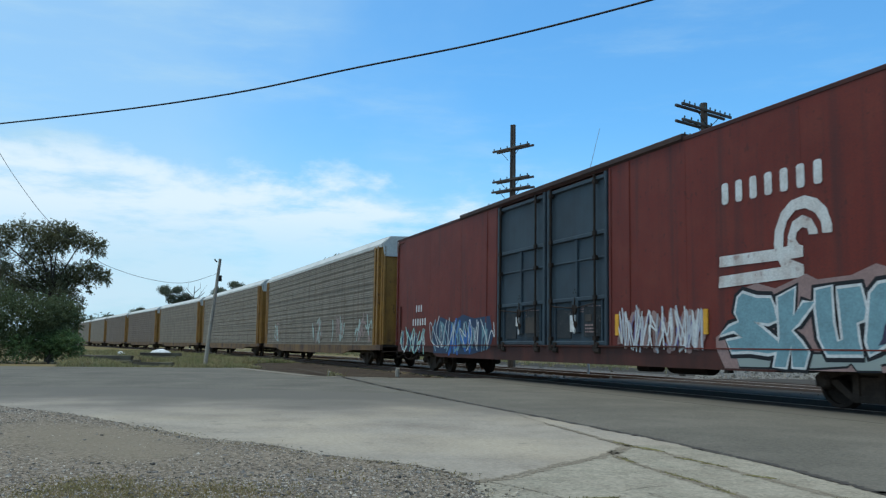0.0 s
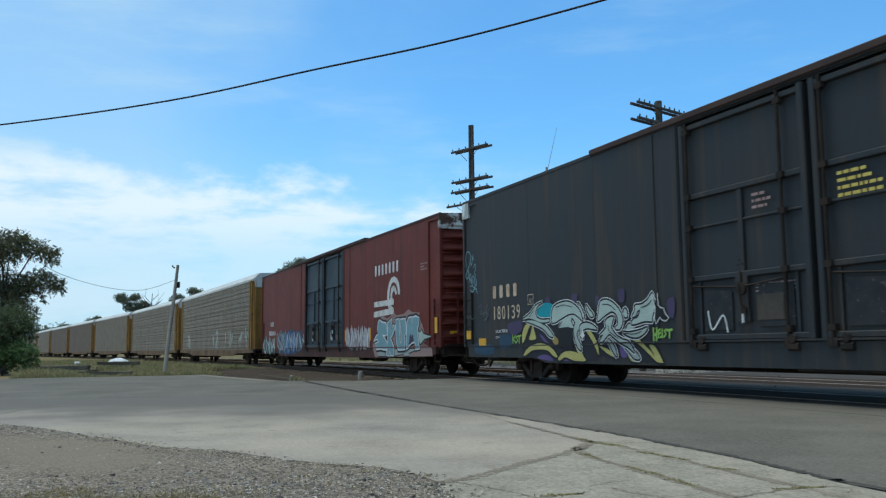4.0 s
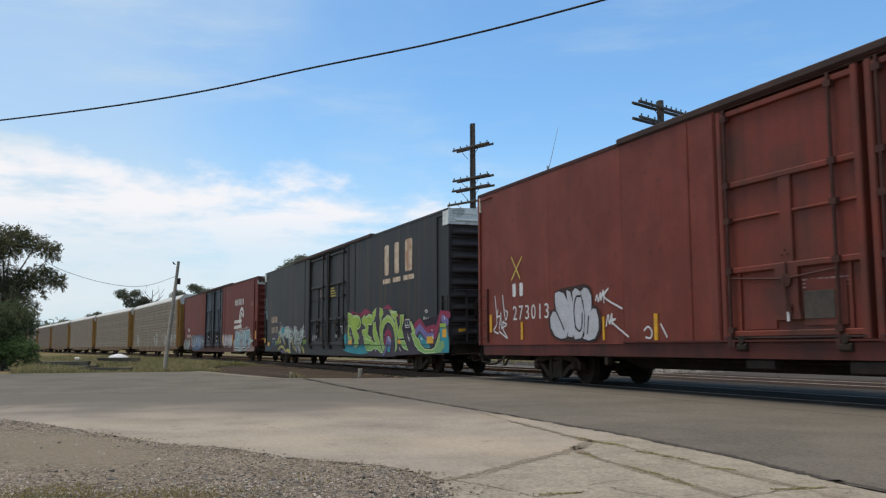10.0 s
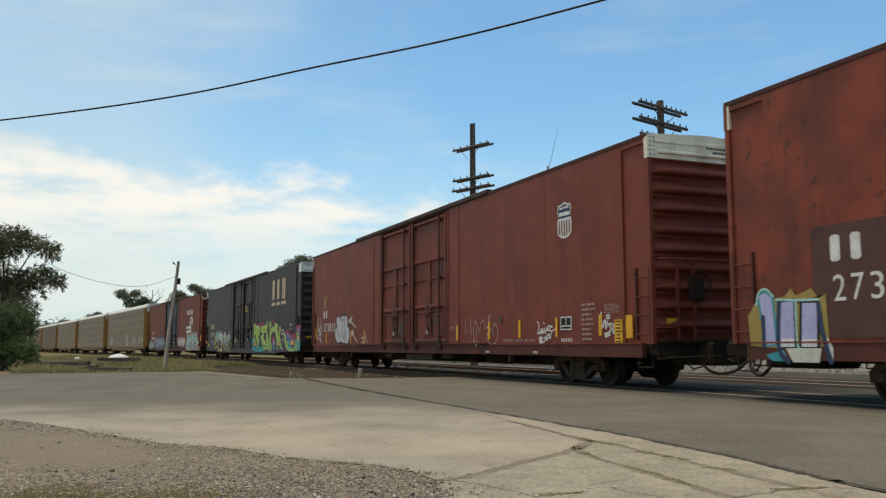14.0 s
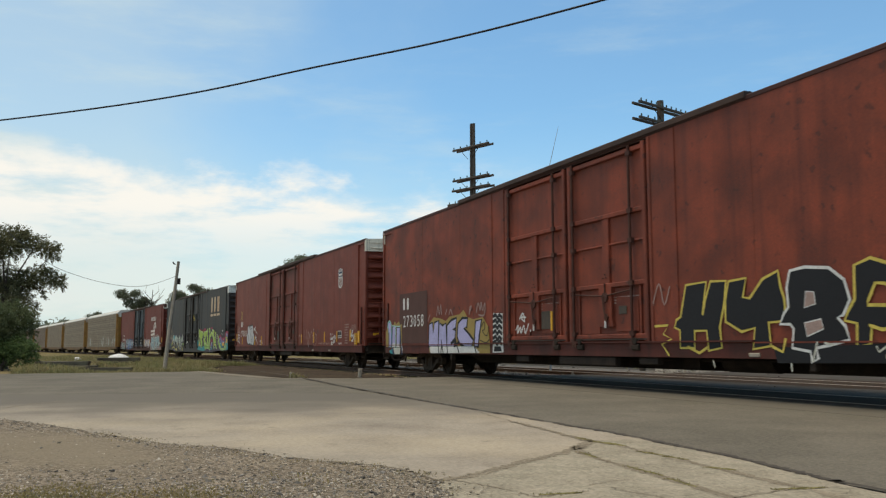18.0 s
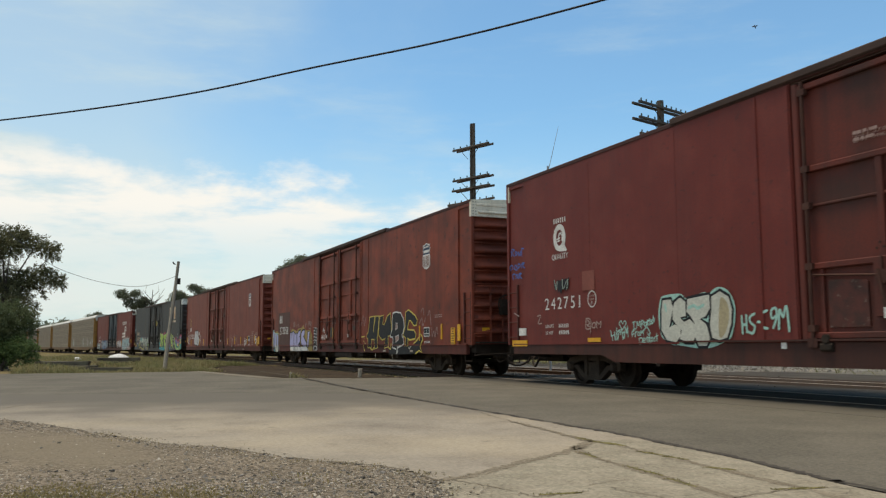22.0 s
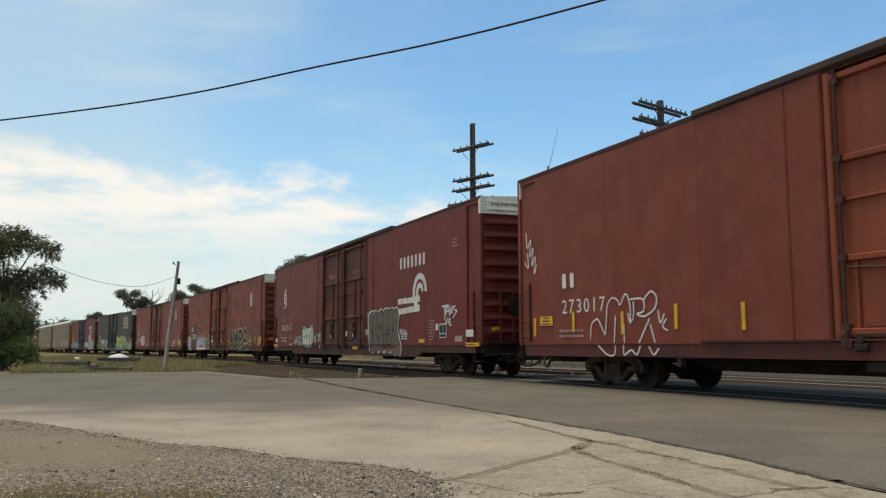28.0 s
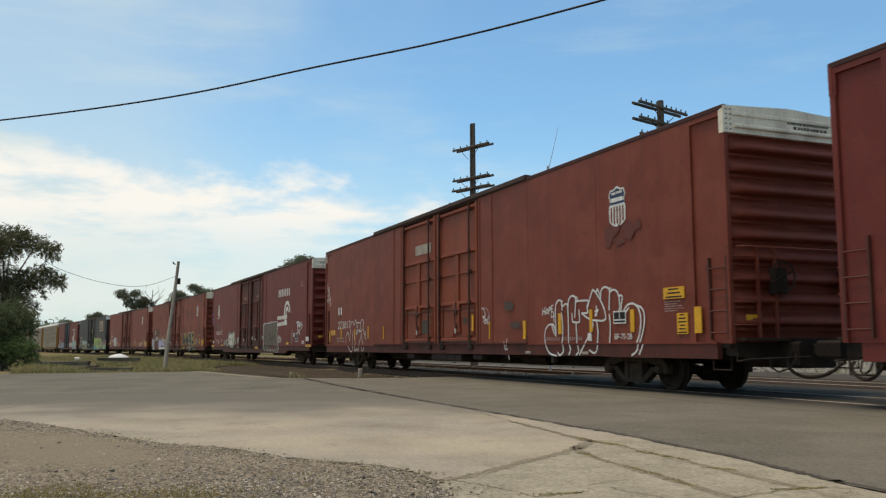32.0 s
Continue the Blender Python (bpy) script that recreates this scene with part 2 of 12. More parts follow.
M_MOSS = surface("dry_moss", (0.165, 0.145, 0.062), (0.24, 0.205, 0.115), 0.95, grain=80.0, spots=9.0, spot_amount=0.5, bump=0.9, bump_size=0.02, speckle=0.4, gloss=0.05)
M_SOIL = surface("bare_brown_soil", (0.062, 0.046, 0.032), (0.036, 0.027, 0.020), 0.95, grain=30.0, spots=0.8, spot_amount=0.5, bump=0.9, bump_size=0.04, speckle=0.3, gloss=0.05, stain=((0.088, 0.068, 0.047), 0.5, 0.5))
M_SEAM = surface("bitumen_seam", (0.052, 0.043, 0.034), (0.085, 0.073, 0.058), 0.95, spots=4.0)
M_CRACK = surface("crack_grime", (0.18, 0.148, 0.102), (0.28, 0.235, 0.172), 0.95, spots=5.0)
M_GRAVEL = surface("fine_gravel", (0.222, 0.181, 0.134), (0.125, 0.101, 0.076), 0.95, grain=48.0, grain_amount=1.5, spots=1.3, spot_amount=0.5, bump=1.0, bump_size=0.03, speckle=0.55, gloss=0.06, stain=((0.28, 0.226, 0.158), 0.5, 0.75), chips=((0.09, 0.075, 0.058), 16.0, 0.6))
M_GROUND = surface("dry_grass_ground", (0.17, 0.130, 0.062), (0.11, 0.105, 0.04), 0.95, grain=9.0, spots=0.12, spot_amount=0.5, bump=0.6, bump_size=0.05, gloss=0.05, stain=((0.21, 0.165, 0.09), 0.3, 0.6))
M_GRASS = surface("grass_blades", (0.165, 0.168, 0.075), (0.29, 0.235, 0.13), 0.8, spots=0.7, spot_amount=0.5, island=0.35)
M_LEAF = surface("tree_leaves", (0.150, 0.146, 0.078), (0.115, 0.118, 0.062), 0.7, spots=1.2, island=0.5)
M_LEAF2 = surface("bush_leaves", (0.110, 0.138, 0.066), (0.135, 0.155, 0.075), 0.7, spots=1.2, island=0.5)
# The haze of distance is mixed into this leaf colour.
M_LEAF_HAZED = surface("hazed_far_leaves", (0.135, 0.152, 0.105), (0.16, 0.175, 0.12), 0.8, spots=0.8, island=0.4)
M_LEAF3 = surface("bright_bush_leaves", (0.135, 0.20, 0.075), (0.10, 0.15, 0.06), 0.7, spots=1.2, island=0.5)
M_DRY = surface("dry_weeds", (0.27, 0.215, 0.10), (0.20, 0.18, 0.08), 0.85, spots=3.0, island=0.3)
for leaf_material in (M_LEAF, M_LEAF2, M_LEAF3, M_LEAF_HAZED, M_GRASS, M_DRY):
    leafy(leaf_material)
M_BARK = surface("tree_bark", (0.075, 0.06, 0.048), (0.045, 0.037, 0.03), 0.9, spots=6.0, bump=0.6)
M_WOOD = surface("weathered_pole_wood", (0.42, 0.36, 0.285), (0.31, 0.26, 0.2), 0.9, grain=18.0, spots=3.0, streak=(0.10, 0.085, 0.07), streak_amount=0.5, bump=0.5)
M_WOOD_DK = surface("dark_pole_wood", (0.10, 0.08, 0.065), (0.06, 0.048, 0.04), 0.9, spots=4.0, bump=0.5)
M_WIRE = surface("black_cable_sheath", (0.018, 0.018, 0.02), None, 0.6)
M_WIRE2 = surface("weathered_drop_wire", (0.09, 0.09, 0.095), None, 0.6)
M_GLASSINS = surface("insulator_glass", (0.08, 0.12, 0.11), None, 0.25)
M_GALV = surface("galvanised_steel_panel", (0.215, 0.172, 0.122), (0.15, 0.117, 0.083), 0.65, metal=0.1, spots=1.2, spot_amount=0.4, streak=(0.13, 0.085, 0.055), streak_amount=0.55, chips=((0.10, 0.06, 0.04), 4.0, 0.5))
M_GALV_BROWN = surface("rusty_brown_panel", (0.165, 0.122, 0.088), (0.12, 0.085, 0.06), 0.7, spots=1.0, spot_amount=0.45, streak=(0.09, 0.055, 0.038), streak_amount=0.6)
M_SLAT = surface("worn_bright_slat", (0.37, 0.31, 0.235), (0.25, 0.20, 0.15), 0.65, metal=0.05, spots=2.0, streak=(0.16, 0.11, 0.08), streak_amount=0.6)
M_AR_YEL = surface("mustard_yellow_paint", (0.29, 0.155, 0.035), (0.18, 0.092, 0.028), 0.65, spots=1.5, streak=(0.11, 0.06, 0.035), streak_amount=0.7, chips=((0.07, 0.04, 0.028), 5.0, 0.6))
M_AR_ROOF = surface("white_galvanised_roof", (0.56, 0.54, 0.49), (0.44, 0.42, 0.38), 0.55, metal=0.05, spots=1.0, spot_amount=0.3, streak=(0.32, 0.28, 0.24), streak_amount=0.35)
M_AR_DECK = surface("rusty_mustard_sill", (0.20, 0.115, 0.045), (0.085, 0.05, 0.033), 0.75, spots=1.0, spot_amount=0.5, streak=(0.05, 0.033, 0.025), streak_amount=0.7)
M_TARP = surface("white_painted_boulder", (0.68, 0.68, 0.66), (0.5, 0.5, 0.48), 0.8, spots=3.0)
M_AERIAL = surface("grey_steel_mast", (0.35, 0.36, 0.37), None, 0.5, metal=0.3)


def spray(name, col):
    return surface(name, col, tuple(c * 0.8 for c in col), 0.6, spots=3.0, spot_amount=0.3, bump=0.02)


S_WHITE = spray("white_spray", (0.66, 0.65, 0.62))
S_SILVER = spray("silver_spray", (0.50, 0.49, 0.50))
S_HALO = spray("smoky_dark_spray", (0.055, 0.022, 0.018))
S_BLACK = spray("black_spray", (0.012, 0.012, 0.014))
S_ICE = spray("ice_blue_spray", (0.205, 0.33, 0.36))
S_BLUE = spray("blue_spray", (0.05, 0.14, 0.42))
S_NAVY = spray("navy_spray", (0.03, 0.05, 0.10))
S_LIME = spray("lime_spray", (0.32, 0.46, 0.07))
S_TEAL = spray("teal_spray", (0.03, 0.28, 0.32))
S_PURPLE = spray("dark_plum_spray", (0.060, 0.045, 0.062))
S_VIOLET = spray("violet_spray", (0.115, 0.075, 0.20))
S_LAV2 = spray("dull_violet_spray", (0.17, 0.15, 0.33))
S_CREAM = spray("cream_spray", (0.55, 0.66, 0.36))
S_SEAGREEN = spray("sea_green_spray", (0.20, 0.36, 0.16))
S_NIGHT = spray("dark_under_spray", (0.022, 0.020, 0.026))
S_YELLOW2 = spray("dull_yellow_spray", (0.47, 0.41, 0.13))
S_OCHRE = spray("ochre_spray", (0.34, 0.24, 0.07))
S_BONE = spray("bone_white_spray", (0.55, 0.54, 0.46))
S_BUFF = spray("peeling_buff_spray", (0.40, 0.33, 0.20))
M_SILL = surface("grimy_dark_sill_paint", (0.060, 0.024, 0.018), (0.10, 0.032, 0.022), 0.75, spots=1.2, spot_amount=0.4, streak=(0.035, 0.02, 0.016), streak_amount=0.6)
M_SILL_RED = surface("grimy_red_sill_paint", (0.105, 0.028, 0.020), (0.052, 0.022, 0.017), 0.74, spots=1.2, spot_amount=0.4, streak=(0.05, 0.022, 0.017), streak_amount=0.6)
S_MAGENTA = spray("crimson_spray", (0.28, 0.03, 0.07))
S_GOLD = spray("gold_spray", (0.62, 0.48, 0.10))
S_KHAKI = spray("khaki_spray", (0.135, 0.105, 0.075))
S_SMUDGE = spray("dark_primer_smudge", (0.13, 0.036, 0.026))
M_FAINT = surface("faded_stencil_paint", (0.36, 0.25, 0.22), (0.22, 0.12, 0.10), 0.7, spots=6.0)
M_CAP_RUST = surface("rust_eaten_white_paint", (0.60, 0.55, 0.48), (0.10, 0.05, 0.035), 0.8, spots=3.5, spot_amount=0.5, patch_lo=0.44, patch_hi=0.52)
M_CAP_GREY = surface("bare_galvanised_cap", (0.70, 0.71, 0.66), (0.36, 0.37, 0.34), 0.55, metal=0.05, spots=2.6, spot_amount=0.5, patch_lo=0.46, patch_hi=0.58, stain=((0.78, 0.78, 0.72), 1.5, 0.6))
S_GRIME = spray("grey_brown_primer", (0.075, 0.048, 0.038))
S_HAZE = spray("violet_overspray", (0.070, 0.050, 0.105))
S_HAZE2 = spray("blue_overspray", (0.028, 0.060, 0.100))
S_GREYTAG = spray("worn_grey_spray", (0.10, 0.11, 0.11))
S_DUSK = spray("dusk_purple_spray", (0.050, 0.042, 0.075))
S_PALE = spray("pale_silver_spray", (0.43, 0.50, 0.43))
S_FAINT = spray("faded_white_spray", (0.36, 0.25, 0.215))
S_PINK = spray("pale_pink_spray", (0.31, 0.20, 0.175))
S_LAV = spray("lavender_spray", (0.42, 0.40, 0.62))
S_MINT = spray("mint_spray", (0.35, 0.58, 0.50))


def fade_down(m, low, z0, z1):
    """Spray paint blended into a second colour towards the foot of the piece."""
    N, L = m.node_tree.nodes, m.node_tree.links
    bsdf = N["Principled BSDF"]
    old = bsdf.inputs["Base Color"].links[0].from_socket
    tc, sp, rg, mx = [N.new("ShaderNode" + k) for k in ("TexCoord", "SeparateXYZ", "MapRange", "Mix")]
    L.new(tc.outputs["Object"], sp.inputs["Vector"])
    L.new(sp.outputs["Z"], rg.inputs["Value"])
    rg.inputs["From Min"].default_value, rg.inputs["From Max"].default_value = z0, z1
    rg.inputs["To Min"].default_value, rg.inputs["To Max"].default_value = 1.0, 0.0
    mx.data_type = "RGBA"
    mx.inputs["B"].default_value = (*low, 1)
    L.new(rg.outputs["Result"], mx.inputs["Factor"])
    L.new(old, mx.inputs["A"])
    L.new(mx.outputs["Result"], bsdf.inputs["Base Color"])


fade_down(S_LIME, (0.20, 0.40, 0.12), 0.7, 1.45)
fade_down(S_PALE, (0.30, 0.33, 0.30), 0.7, 1.5)

# ---- mesh helpers ----
def part(name, bm, material, parent, label=""):
    """Links a bmesh as one mesh object under a thing or a part."""
    me = bpy.data.meshes.new(name)
    bm.to_mesh(me)
    bm.free()
    me.materials.append(material)
    ob = new(name, me)
    ob.parent = parent
    if label:
        ob["label"] = label
    return ob


def shared(name, me, parent, m=None, label=""):
    ob = new(name, me)
    ob.parent = parent
    if m is not None:
        ob.matrix_basis = m
    if label:
        ob["label"] = label
    return ob


def thing(name, m, label, category, group="", kind=""):
    ob = new(name)
    ob.empty_display_size = 0.3
    ob.matrix_basis = m
    return tagged(ob, label, category, group, kind)


def solid(name, bm, material, label, category, group="", kind="", smooth=False):
    """A top-level thing that is one mesh."""
    me = bpy.data.meshes.new(name)
    bm.to_mesh(me)
    bm.free()
    me.materials.append(material)
    if smooth:
        me.polygons.foreach_set("use_smooth", [True] * len(me.polygons))
    return tagged(new(name, me), label, category, group, kind)


def box(bm, x0, x1, y0, y1, z0, z1, chamfer=0.0):
    """A box; with a chamfer its four edges along the longest side are cut off."""
    if chamfer <= 0:
        v = [bm.verts.new(p) for p in ((x0, y0, z0), (x1, y0, z0), (x1, y1, z0), (x0, y1, z0), (x0, y0, z1), (x1, y0, z1), (x1, y1, z1), (x0, y1, z1))]
        for f in ((3, 2, 1, 0), (4, 5, 6, 7), (0, 1, 5, 4), (1, 2, 6, 5), (2, 3, 7, 6), (3, 0, 4, 7)):
            bm.faces.new([v[i] for i in f])
        return
    size = (x1 - x0, y1 - y0, z1 - z0)
    ax = size.index(max(size))
    lo, hi = ((x0, x1), (y0, y1), (z0, z1))[ax]
    (a0, a1), (b0, b1) = [r for i, r in enumerate(((x0, x1), (y0, y1), (z0, z1))) if i != ax]
    c = min(chamfer, (a1 - a0) / 3, (b1 - b0) / 3)
    ring = [(a0 + c, b0), (a1 - c, b0), (a1, b0 + c), (a1, b1 - c), (a1 - c, b1), (a0 + c, b1), (a0, b1 - c), (a0, b0 + c)]
    prism(bm, ring, ax, lo, hi)


def prism(bm, ring, ax, lo, hi):
    """A prism: the ring of 2D points drawn along axis ax from lo to hi."""
    def at(p, h):
        q = list(p)
        q.insert(ax, h)
        return q
    a = [bm.verts.new(at(p, lo)) for p in ring]
    b = [bm.verts.new(at(p, hi)) for p in ring]
    n = len(ring)
    for i in range(n):
        bm.faces.new((a[i], a[(i + 1) % n], b[(i + 1) % n], b[i]))
    bm.faces.new(a[::-1])
    bm.faces.new(b)


def tube(bm, pts, r, sides=6, r2=None):
    """A tapering tube along a line of points."""
    pts = [Vector(p) for p in pts]
    rings = []
    for i, p in enumerate(pts):
        d = (pts[min(i + 1, len(pts) - 1)] - pts[max(i - 1, 0)]).normalized()
        s = d.orthogonal().normalized() if abs(d.z) > 0.95 else d.cross(Vector((0, 0, 1))).normalized()
        u = s.cross(d)
        k = r if r2 is None else r + (r2 - r) * i / max(1, len(pts) - 1)
        rings.append([bm.verts.new(p + (s * math.cos(a) + u * math.sin(a)) * k) for a in (2 * math.pi * j / sides for j in range(sides))])
    for a, b in zip(rings, rings[1:]):
        for j in range(sides):
            bm.faces.new((a[j], a[(j + 1) % sides], b[(j + 1) % sides], b[j]))
    bm.faces.new(rings[0][::-1])
    bm.faces.new(rings[-1])


def lathe_y(bm, profile, sides, cx=0.0, cz=0.0):
    """A wheel-like solid about the y axis: profile of (y, radius)."""
    rings = [[bm.verts.new((cx + r * math.cos(a), y, cz + r * math.sin(a))) for a in (2 * math.pi * j / sides for j in range(sides))] for y, r in profile]
    for a, b in zip(rings, rings[1:]):
        for j in range(sides):
            bm.faces.new((a[j], a[(j + 1) % sides], b[(j + 1) % sides], b[j]))
    bm.faces.new(rings[0])
    bm.faces.new(rings[-1][::-1])


def ribbon(bm, pts, w, y, closed=False):
    """A flat painted stroke in the plane y, facing -y, through points (x, z)."""
    p = [Vector(q) for q in pts]
    n = len(p)
    left, right = [], []
    for i in range(n):
        a = p[(i - 1) % n] if closed or i else p[0]
        b = p[(i + 1) % n] if closed or i < n - 1 else p[-1]
        d = (b - a)
        d = d.normalized() if d.length > 1e-6 else Vector((1, 0))
        s = Vector((-d.y, d.x)) * (w / 2)
        left.append(bm.verts.new((p[i].x + s.x, y, p[i].y + s.y)))
        right.append(bm.verts.new((p[i].x - s.x, y, p[i].y - s.y)))
    for i in range(n if closed else n - 1):
        j = (i + 1) % n
        bm.faces.new((left[i], right[i], right[j], left[j]))


def blot(bm, pts, y):
    """A flat painted patch in the plane y, outline of (x, z), star-shaped about its middle."""
    cx, cz = sum(p[0] for p in pts) / len(pts), sum(p[1] for p in pts) / len(pts)
    c = bm.verts.new((cx, y, cz))
    v = [bm.verts.new((q[0], y, q[1])) for q in pts]
    for i in range(len(v)):
        bm.faces.new((c, v[i], v[(i + 1) % len(v)]))


def smooth_line(pts, steps=5, closed=False):
    """Catmull-Rom through 2D points."""
    p = [Vector(q) for q in pts]
    n = len(p)
    out = []
    for i in range(n if closed else n - 1):
        p0, p1 = p[(i - 1) % n] if closed or i else p[0], p[i]
        p2 = p[(i + 1) % n]
        p3 = p[(i + 2) % n] if closed or i < n - 2 else p[-1]
        for s in range(steps):
            t = s / steps
            out.append(0.5 * ((2 * p1) + (p2 - p0) * t + (2 * p0 - 5 * p1 + 4 * p2 - p3) * t * t + (3 * p1 - p0 - 3 * p2 + p3) * t ** 3))
    if not closed:
        out.append(p[-1])
    return [tuple(q) for q in out]


def arc(cx, cz, rx, rz, a0, a1, n=12):
    return [(cx + rx * math.cos(radians(a0 + (a1 - a0) * i / n)), cz + rz * math.sin(radians(a0 + (a1 - a0) * i / n))) for i in range(n + 1)]


def lettering(words, size, parent, material, x, y, z, name="lettering", turn=0.0, label=""):
    """Words in the built-in font, standing upright on a side that faces -y (turn = 0) or +x (turn = 90)."""
    cu = bpy.data.curves.new(name, "FONT")
    cu.body, cu.size, cu.extrude = words, size, 0.001
    tmp = bpy.data.objects.new(name, cu)
    scene.collection.objects.link(tmp)
    me = bpy.data.meshes.new_from_object(tmp)
    bpy.data.objects.remove(tmp)
    me.materials.clear()
    me.materials.append(material)
    ob = new(name, me)
    ob.parent = parent
    ob.matrix_basis = pose(x, y, z, 90, 0, turn)
    if label:
        ob["label"] = label
    return ob


# ---- the track's line ----
YC = 11.95            # middle of the track
A_CURVE, A_END, BEND = 28.0, 120.0, 0.00135


def on_track(a, side=0.0):
    """Place and heading at the distance a along the track (a = -x on the straight); side: metres to the far side."""
    r = 1.0 / BEND
    if a <= A_CURVE:
        x, y, th = -a, YC, 0.0
    else:
        th = BEND * (min(a, A_END) - A_CURVE)
        x, y = -A_CURVE - r * math.sin(th), YC - r * (1 - math.cos(th))
        if a > A_END:
            x, y = x - (a - A_END) * math.cos(th), y - (a - A_END) * math.sin(th)
    return x - math.sin(th) * side, y + math.cos(th) * side, th


def sheet(name, ring, z, material, label, depth=0.12, rag=0.0, kind="structure"):
    """A slab of ground cover: outline of (x, y), top at z; rag roughens the outline."""
    rng = random.Random(name)
    pts = []
    n = len(ring)
    for i in range(n):
        a, b = Vector(ring[i]), Vector(ring[(i + 1) % n])
        steps = max(1, int((b - a).length / 0.22)) if rag and (b - a).length < 30 else 1
        nrm = Vector((-(b - a).y, (b - a).x)).normalized()
        for s in range(steps):
            p = a.lerp(b, s / steps)
            pts.append(tuple(p + nrm * rng.uniform(-rag, rag)))
    bm = bmesh.new()
    top = [bm.verts.new((x, y, z)) for x, y in pts]
    low = [bm.verts.new((x, y, z - depth)) for x, y in pts]
    f = bm.faces.new(top)
    m = len(pts)
    for i in range(m):
        bm.faces.new((top[i], low[i], low[(i + 1) % m], top[(i + 1) % m]))
    bmesh.ops.triangulate(bm, faces=[f])
    bmesh.ops.recalc_face_normals(bm, faces=bm.faces)
    return solid(name, bm, material, label, name.replace("_", " "), kind=kind)


# ground to the horizon: fine near the place, coarse far off
def build_ground():
    bm = bmesh.new()
    xs = [-2500, -1200, -600, -350] + [-260 + 10 * i for i in range(34)] + [120, 300, 900, 2500]
    ys = [-2500, -900, -300, -120] + [-60 + 6 * i for i in range(34)] + [200, 350, 600, 1200, 2500]
    grid = [[bm.verts.new((x, y, -0.16 + 0.05 * noise.noise((x * 0.05, y * 0.05, 0)))) for y in ys] for x in xs]
    for i in range(len(xs) - 1):
        for j in range(len(ys) - 1):
            bm.faces.new((grid[i][j], grid[i + 1][j], grid[i + 1][j + 1], grid[i][j + 1]))
    solid("ground", bm, M_GROUND, "dry patchy grass ground reaching to the horizon", "ground", kind="structure", smooth=True)


build_ground()
ROAD_EDGE = [(-34.4, -60), (-34.2, -2.4), (-33.95, 1.3), (-33.87, 4.47), (-29.5, 4.9), (-25.4, 5.6), (-24.4, 7.2), (-24.15, 9.4), (-24.15, 45), (30, 45), (30, -60)]
sheet("road", ROAD_EDGE, -0.015, M_ASPHALT, "worn grey asphalt road over the level crossing", 0.16, 0.05)
APRON = [(-19.2, -4.2), (-18.4, 0.0), (-17.6, 3.0), (-15.9, 5.4), (-12.75, 5.3), (-9.83, 5.23), (-8.57, 5.17), (-7.68, 5.16), (-6.74, 5.04), (-6.06, 4.97), (-5.46, 4.88), (-4.88, 4.75), (-4.42, 4.66), (-4.05, 4.62), (0, 4.0), (10, 3.0), (10, -6), (-12, -6)]


def worn_blend():
    """Concrete whose far end is worn over with asphalt, in an uneven transition a few metres wide."""
    m = surface("worn_concrete_blend", (0.314, 0.272, 0.215), (0.228, 0.194, 0.152), 0.95, grain=22.0, grain_amount=0.45, spots=1.3, spot_amount=0.45, bump=0.3, speckle=0.10, gloss=0.08, stain=((0.40, 0.335, 0.24), 0.42, 0.75), chips=((0.20, 0.168, 0.128), 3.2, 0.5))
    N, L = m.node_tree.nodes, m.node_tree.links
    bsdf = N["Principled BSDF"]
    old = bsdf.inputs["Base Color"].links[0].from_socket
    tc, dot, nz, add, rg, mx = [N.new("ShaderNode" + k) for k in ("TexCoord", "VectorMath", "TexNoise", "Math", "MapRange", "Mix")]
    dot.operation = "DOT_PRODUCT"
    dot.inputs[1].default_value = (-0.922, 0.387, 0)
    nz.inputs["Scale"].default_value, nz.inputs["Detail"].default_value = 0.55, 7.0
    L.new(tc.outputs["Object"], dot.inputs[0])
    L.new(tc.outputs["Object"], nz.inputs["Vector"])
    add.operation = "MULTIPLY_ADD"
    L.new(nz.outputs["Fac"], add.inputs[0])
    add.inputs[1].default_value = 7.0
    L.new(dot.outputs["Value"], add.inputs[2])
    for key, v in (("From Min", 12.9), ("From Max", 19.0), ("To Min", 0.0), ("To Max", 1.0)):
        rg.inputs[key].default_value = v
    rg.interpolation_type = "SMOOTHSTEP"
    L.new(add.outputs["Value"], rg.inputs["Value"])
    mx.data_type = "RGBA"
    mx.inputs["B"].default_value = (0.140, 0.125, 0.102, 1)
    L.new(rg.outputs["Result"], mx.inputs["Factor"])
    L.new(old, mx.inputs["A"])
    L.new(mx.outputs["Result"], bsdf.inputs["Base Color"])
    return m


sheet("concrete_apron", APRON, -0.004, worn_blend(), "old cracked pale concrete apron worn into the road", 0.1, 0.03)
SLAB = [(-7.25, 4.56), (-6.8, 4.14), (-6.43, 3.7), (-6.18, 3.3), (-5.87, 2.9), (-5.64, 2.56), (-5.5, 2.2), (-4.5, 1.7), (0, 1.5), (0, 3.98), (-4.05, 4.58), (-4.88, 4.72), (-5.46, 4.85), (-6.06, 4.94), (-6.74, 5.0), (-7.2, 5.05)]
sheet("concrete_slab", SLAB, -0.001, M_CONCRETE2, "broken mossy grey concrete slab of the apron", 0.02, 0.02)
GRAVEL = [(-30, -8), (-18, -4.2), (-12.27, -0.82), (-11.4, -0.37), (-10.46, 0.01), (-9.45, 0.41), (-8.58, 0.77), (-8.23, 1.09), (-7.86, 1.29), (-7.32, 1.51), (-6.8, 1.78), (-6.4, 2.08), (-6.01, 2.21), (-5.4, 2.24), (-4.9, 2.11), (-4.3, 1.6), (-2.5, 1.5), (4, 0.8), (9.9, -2), (9.9, -14), (-30, -14)]


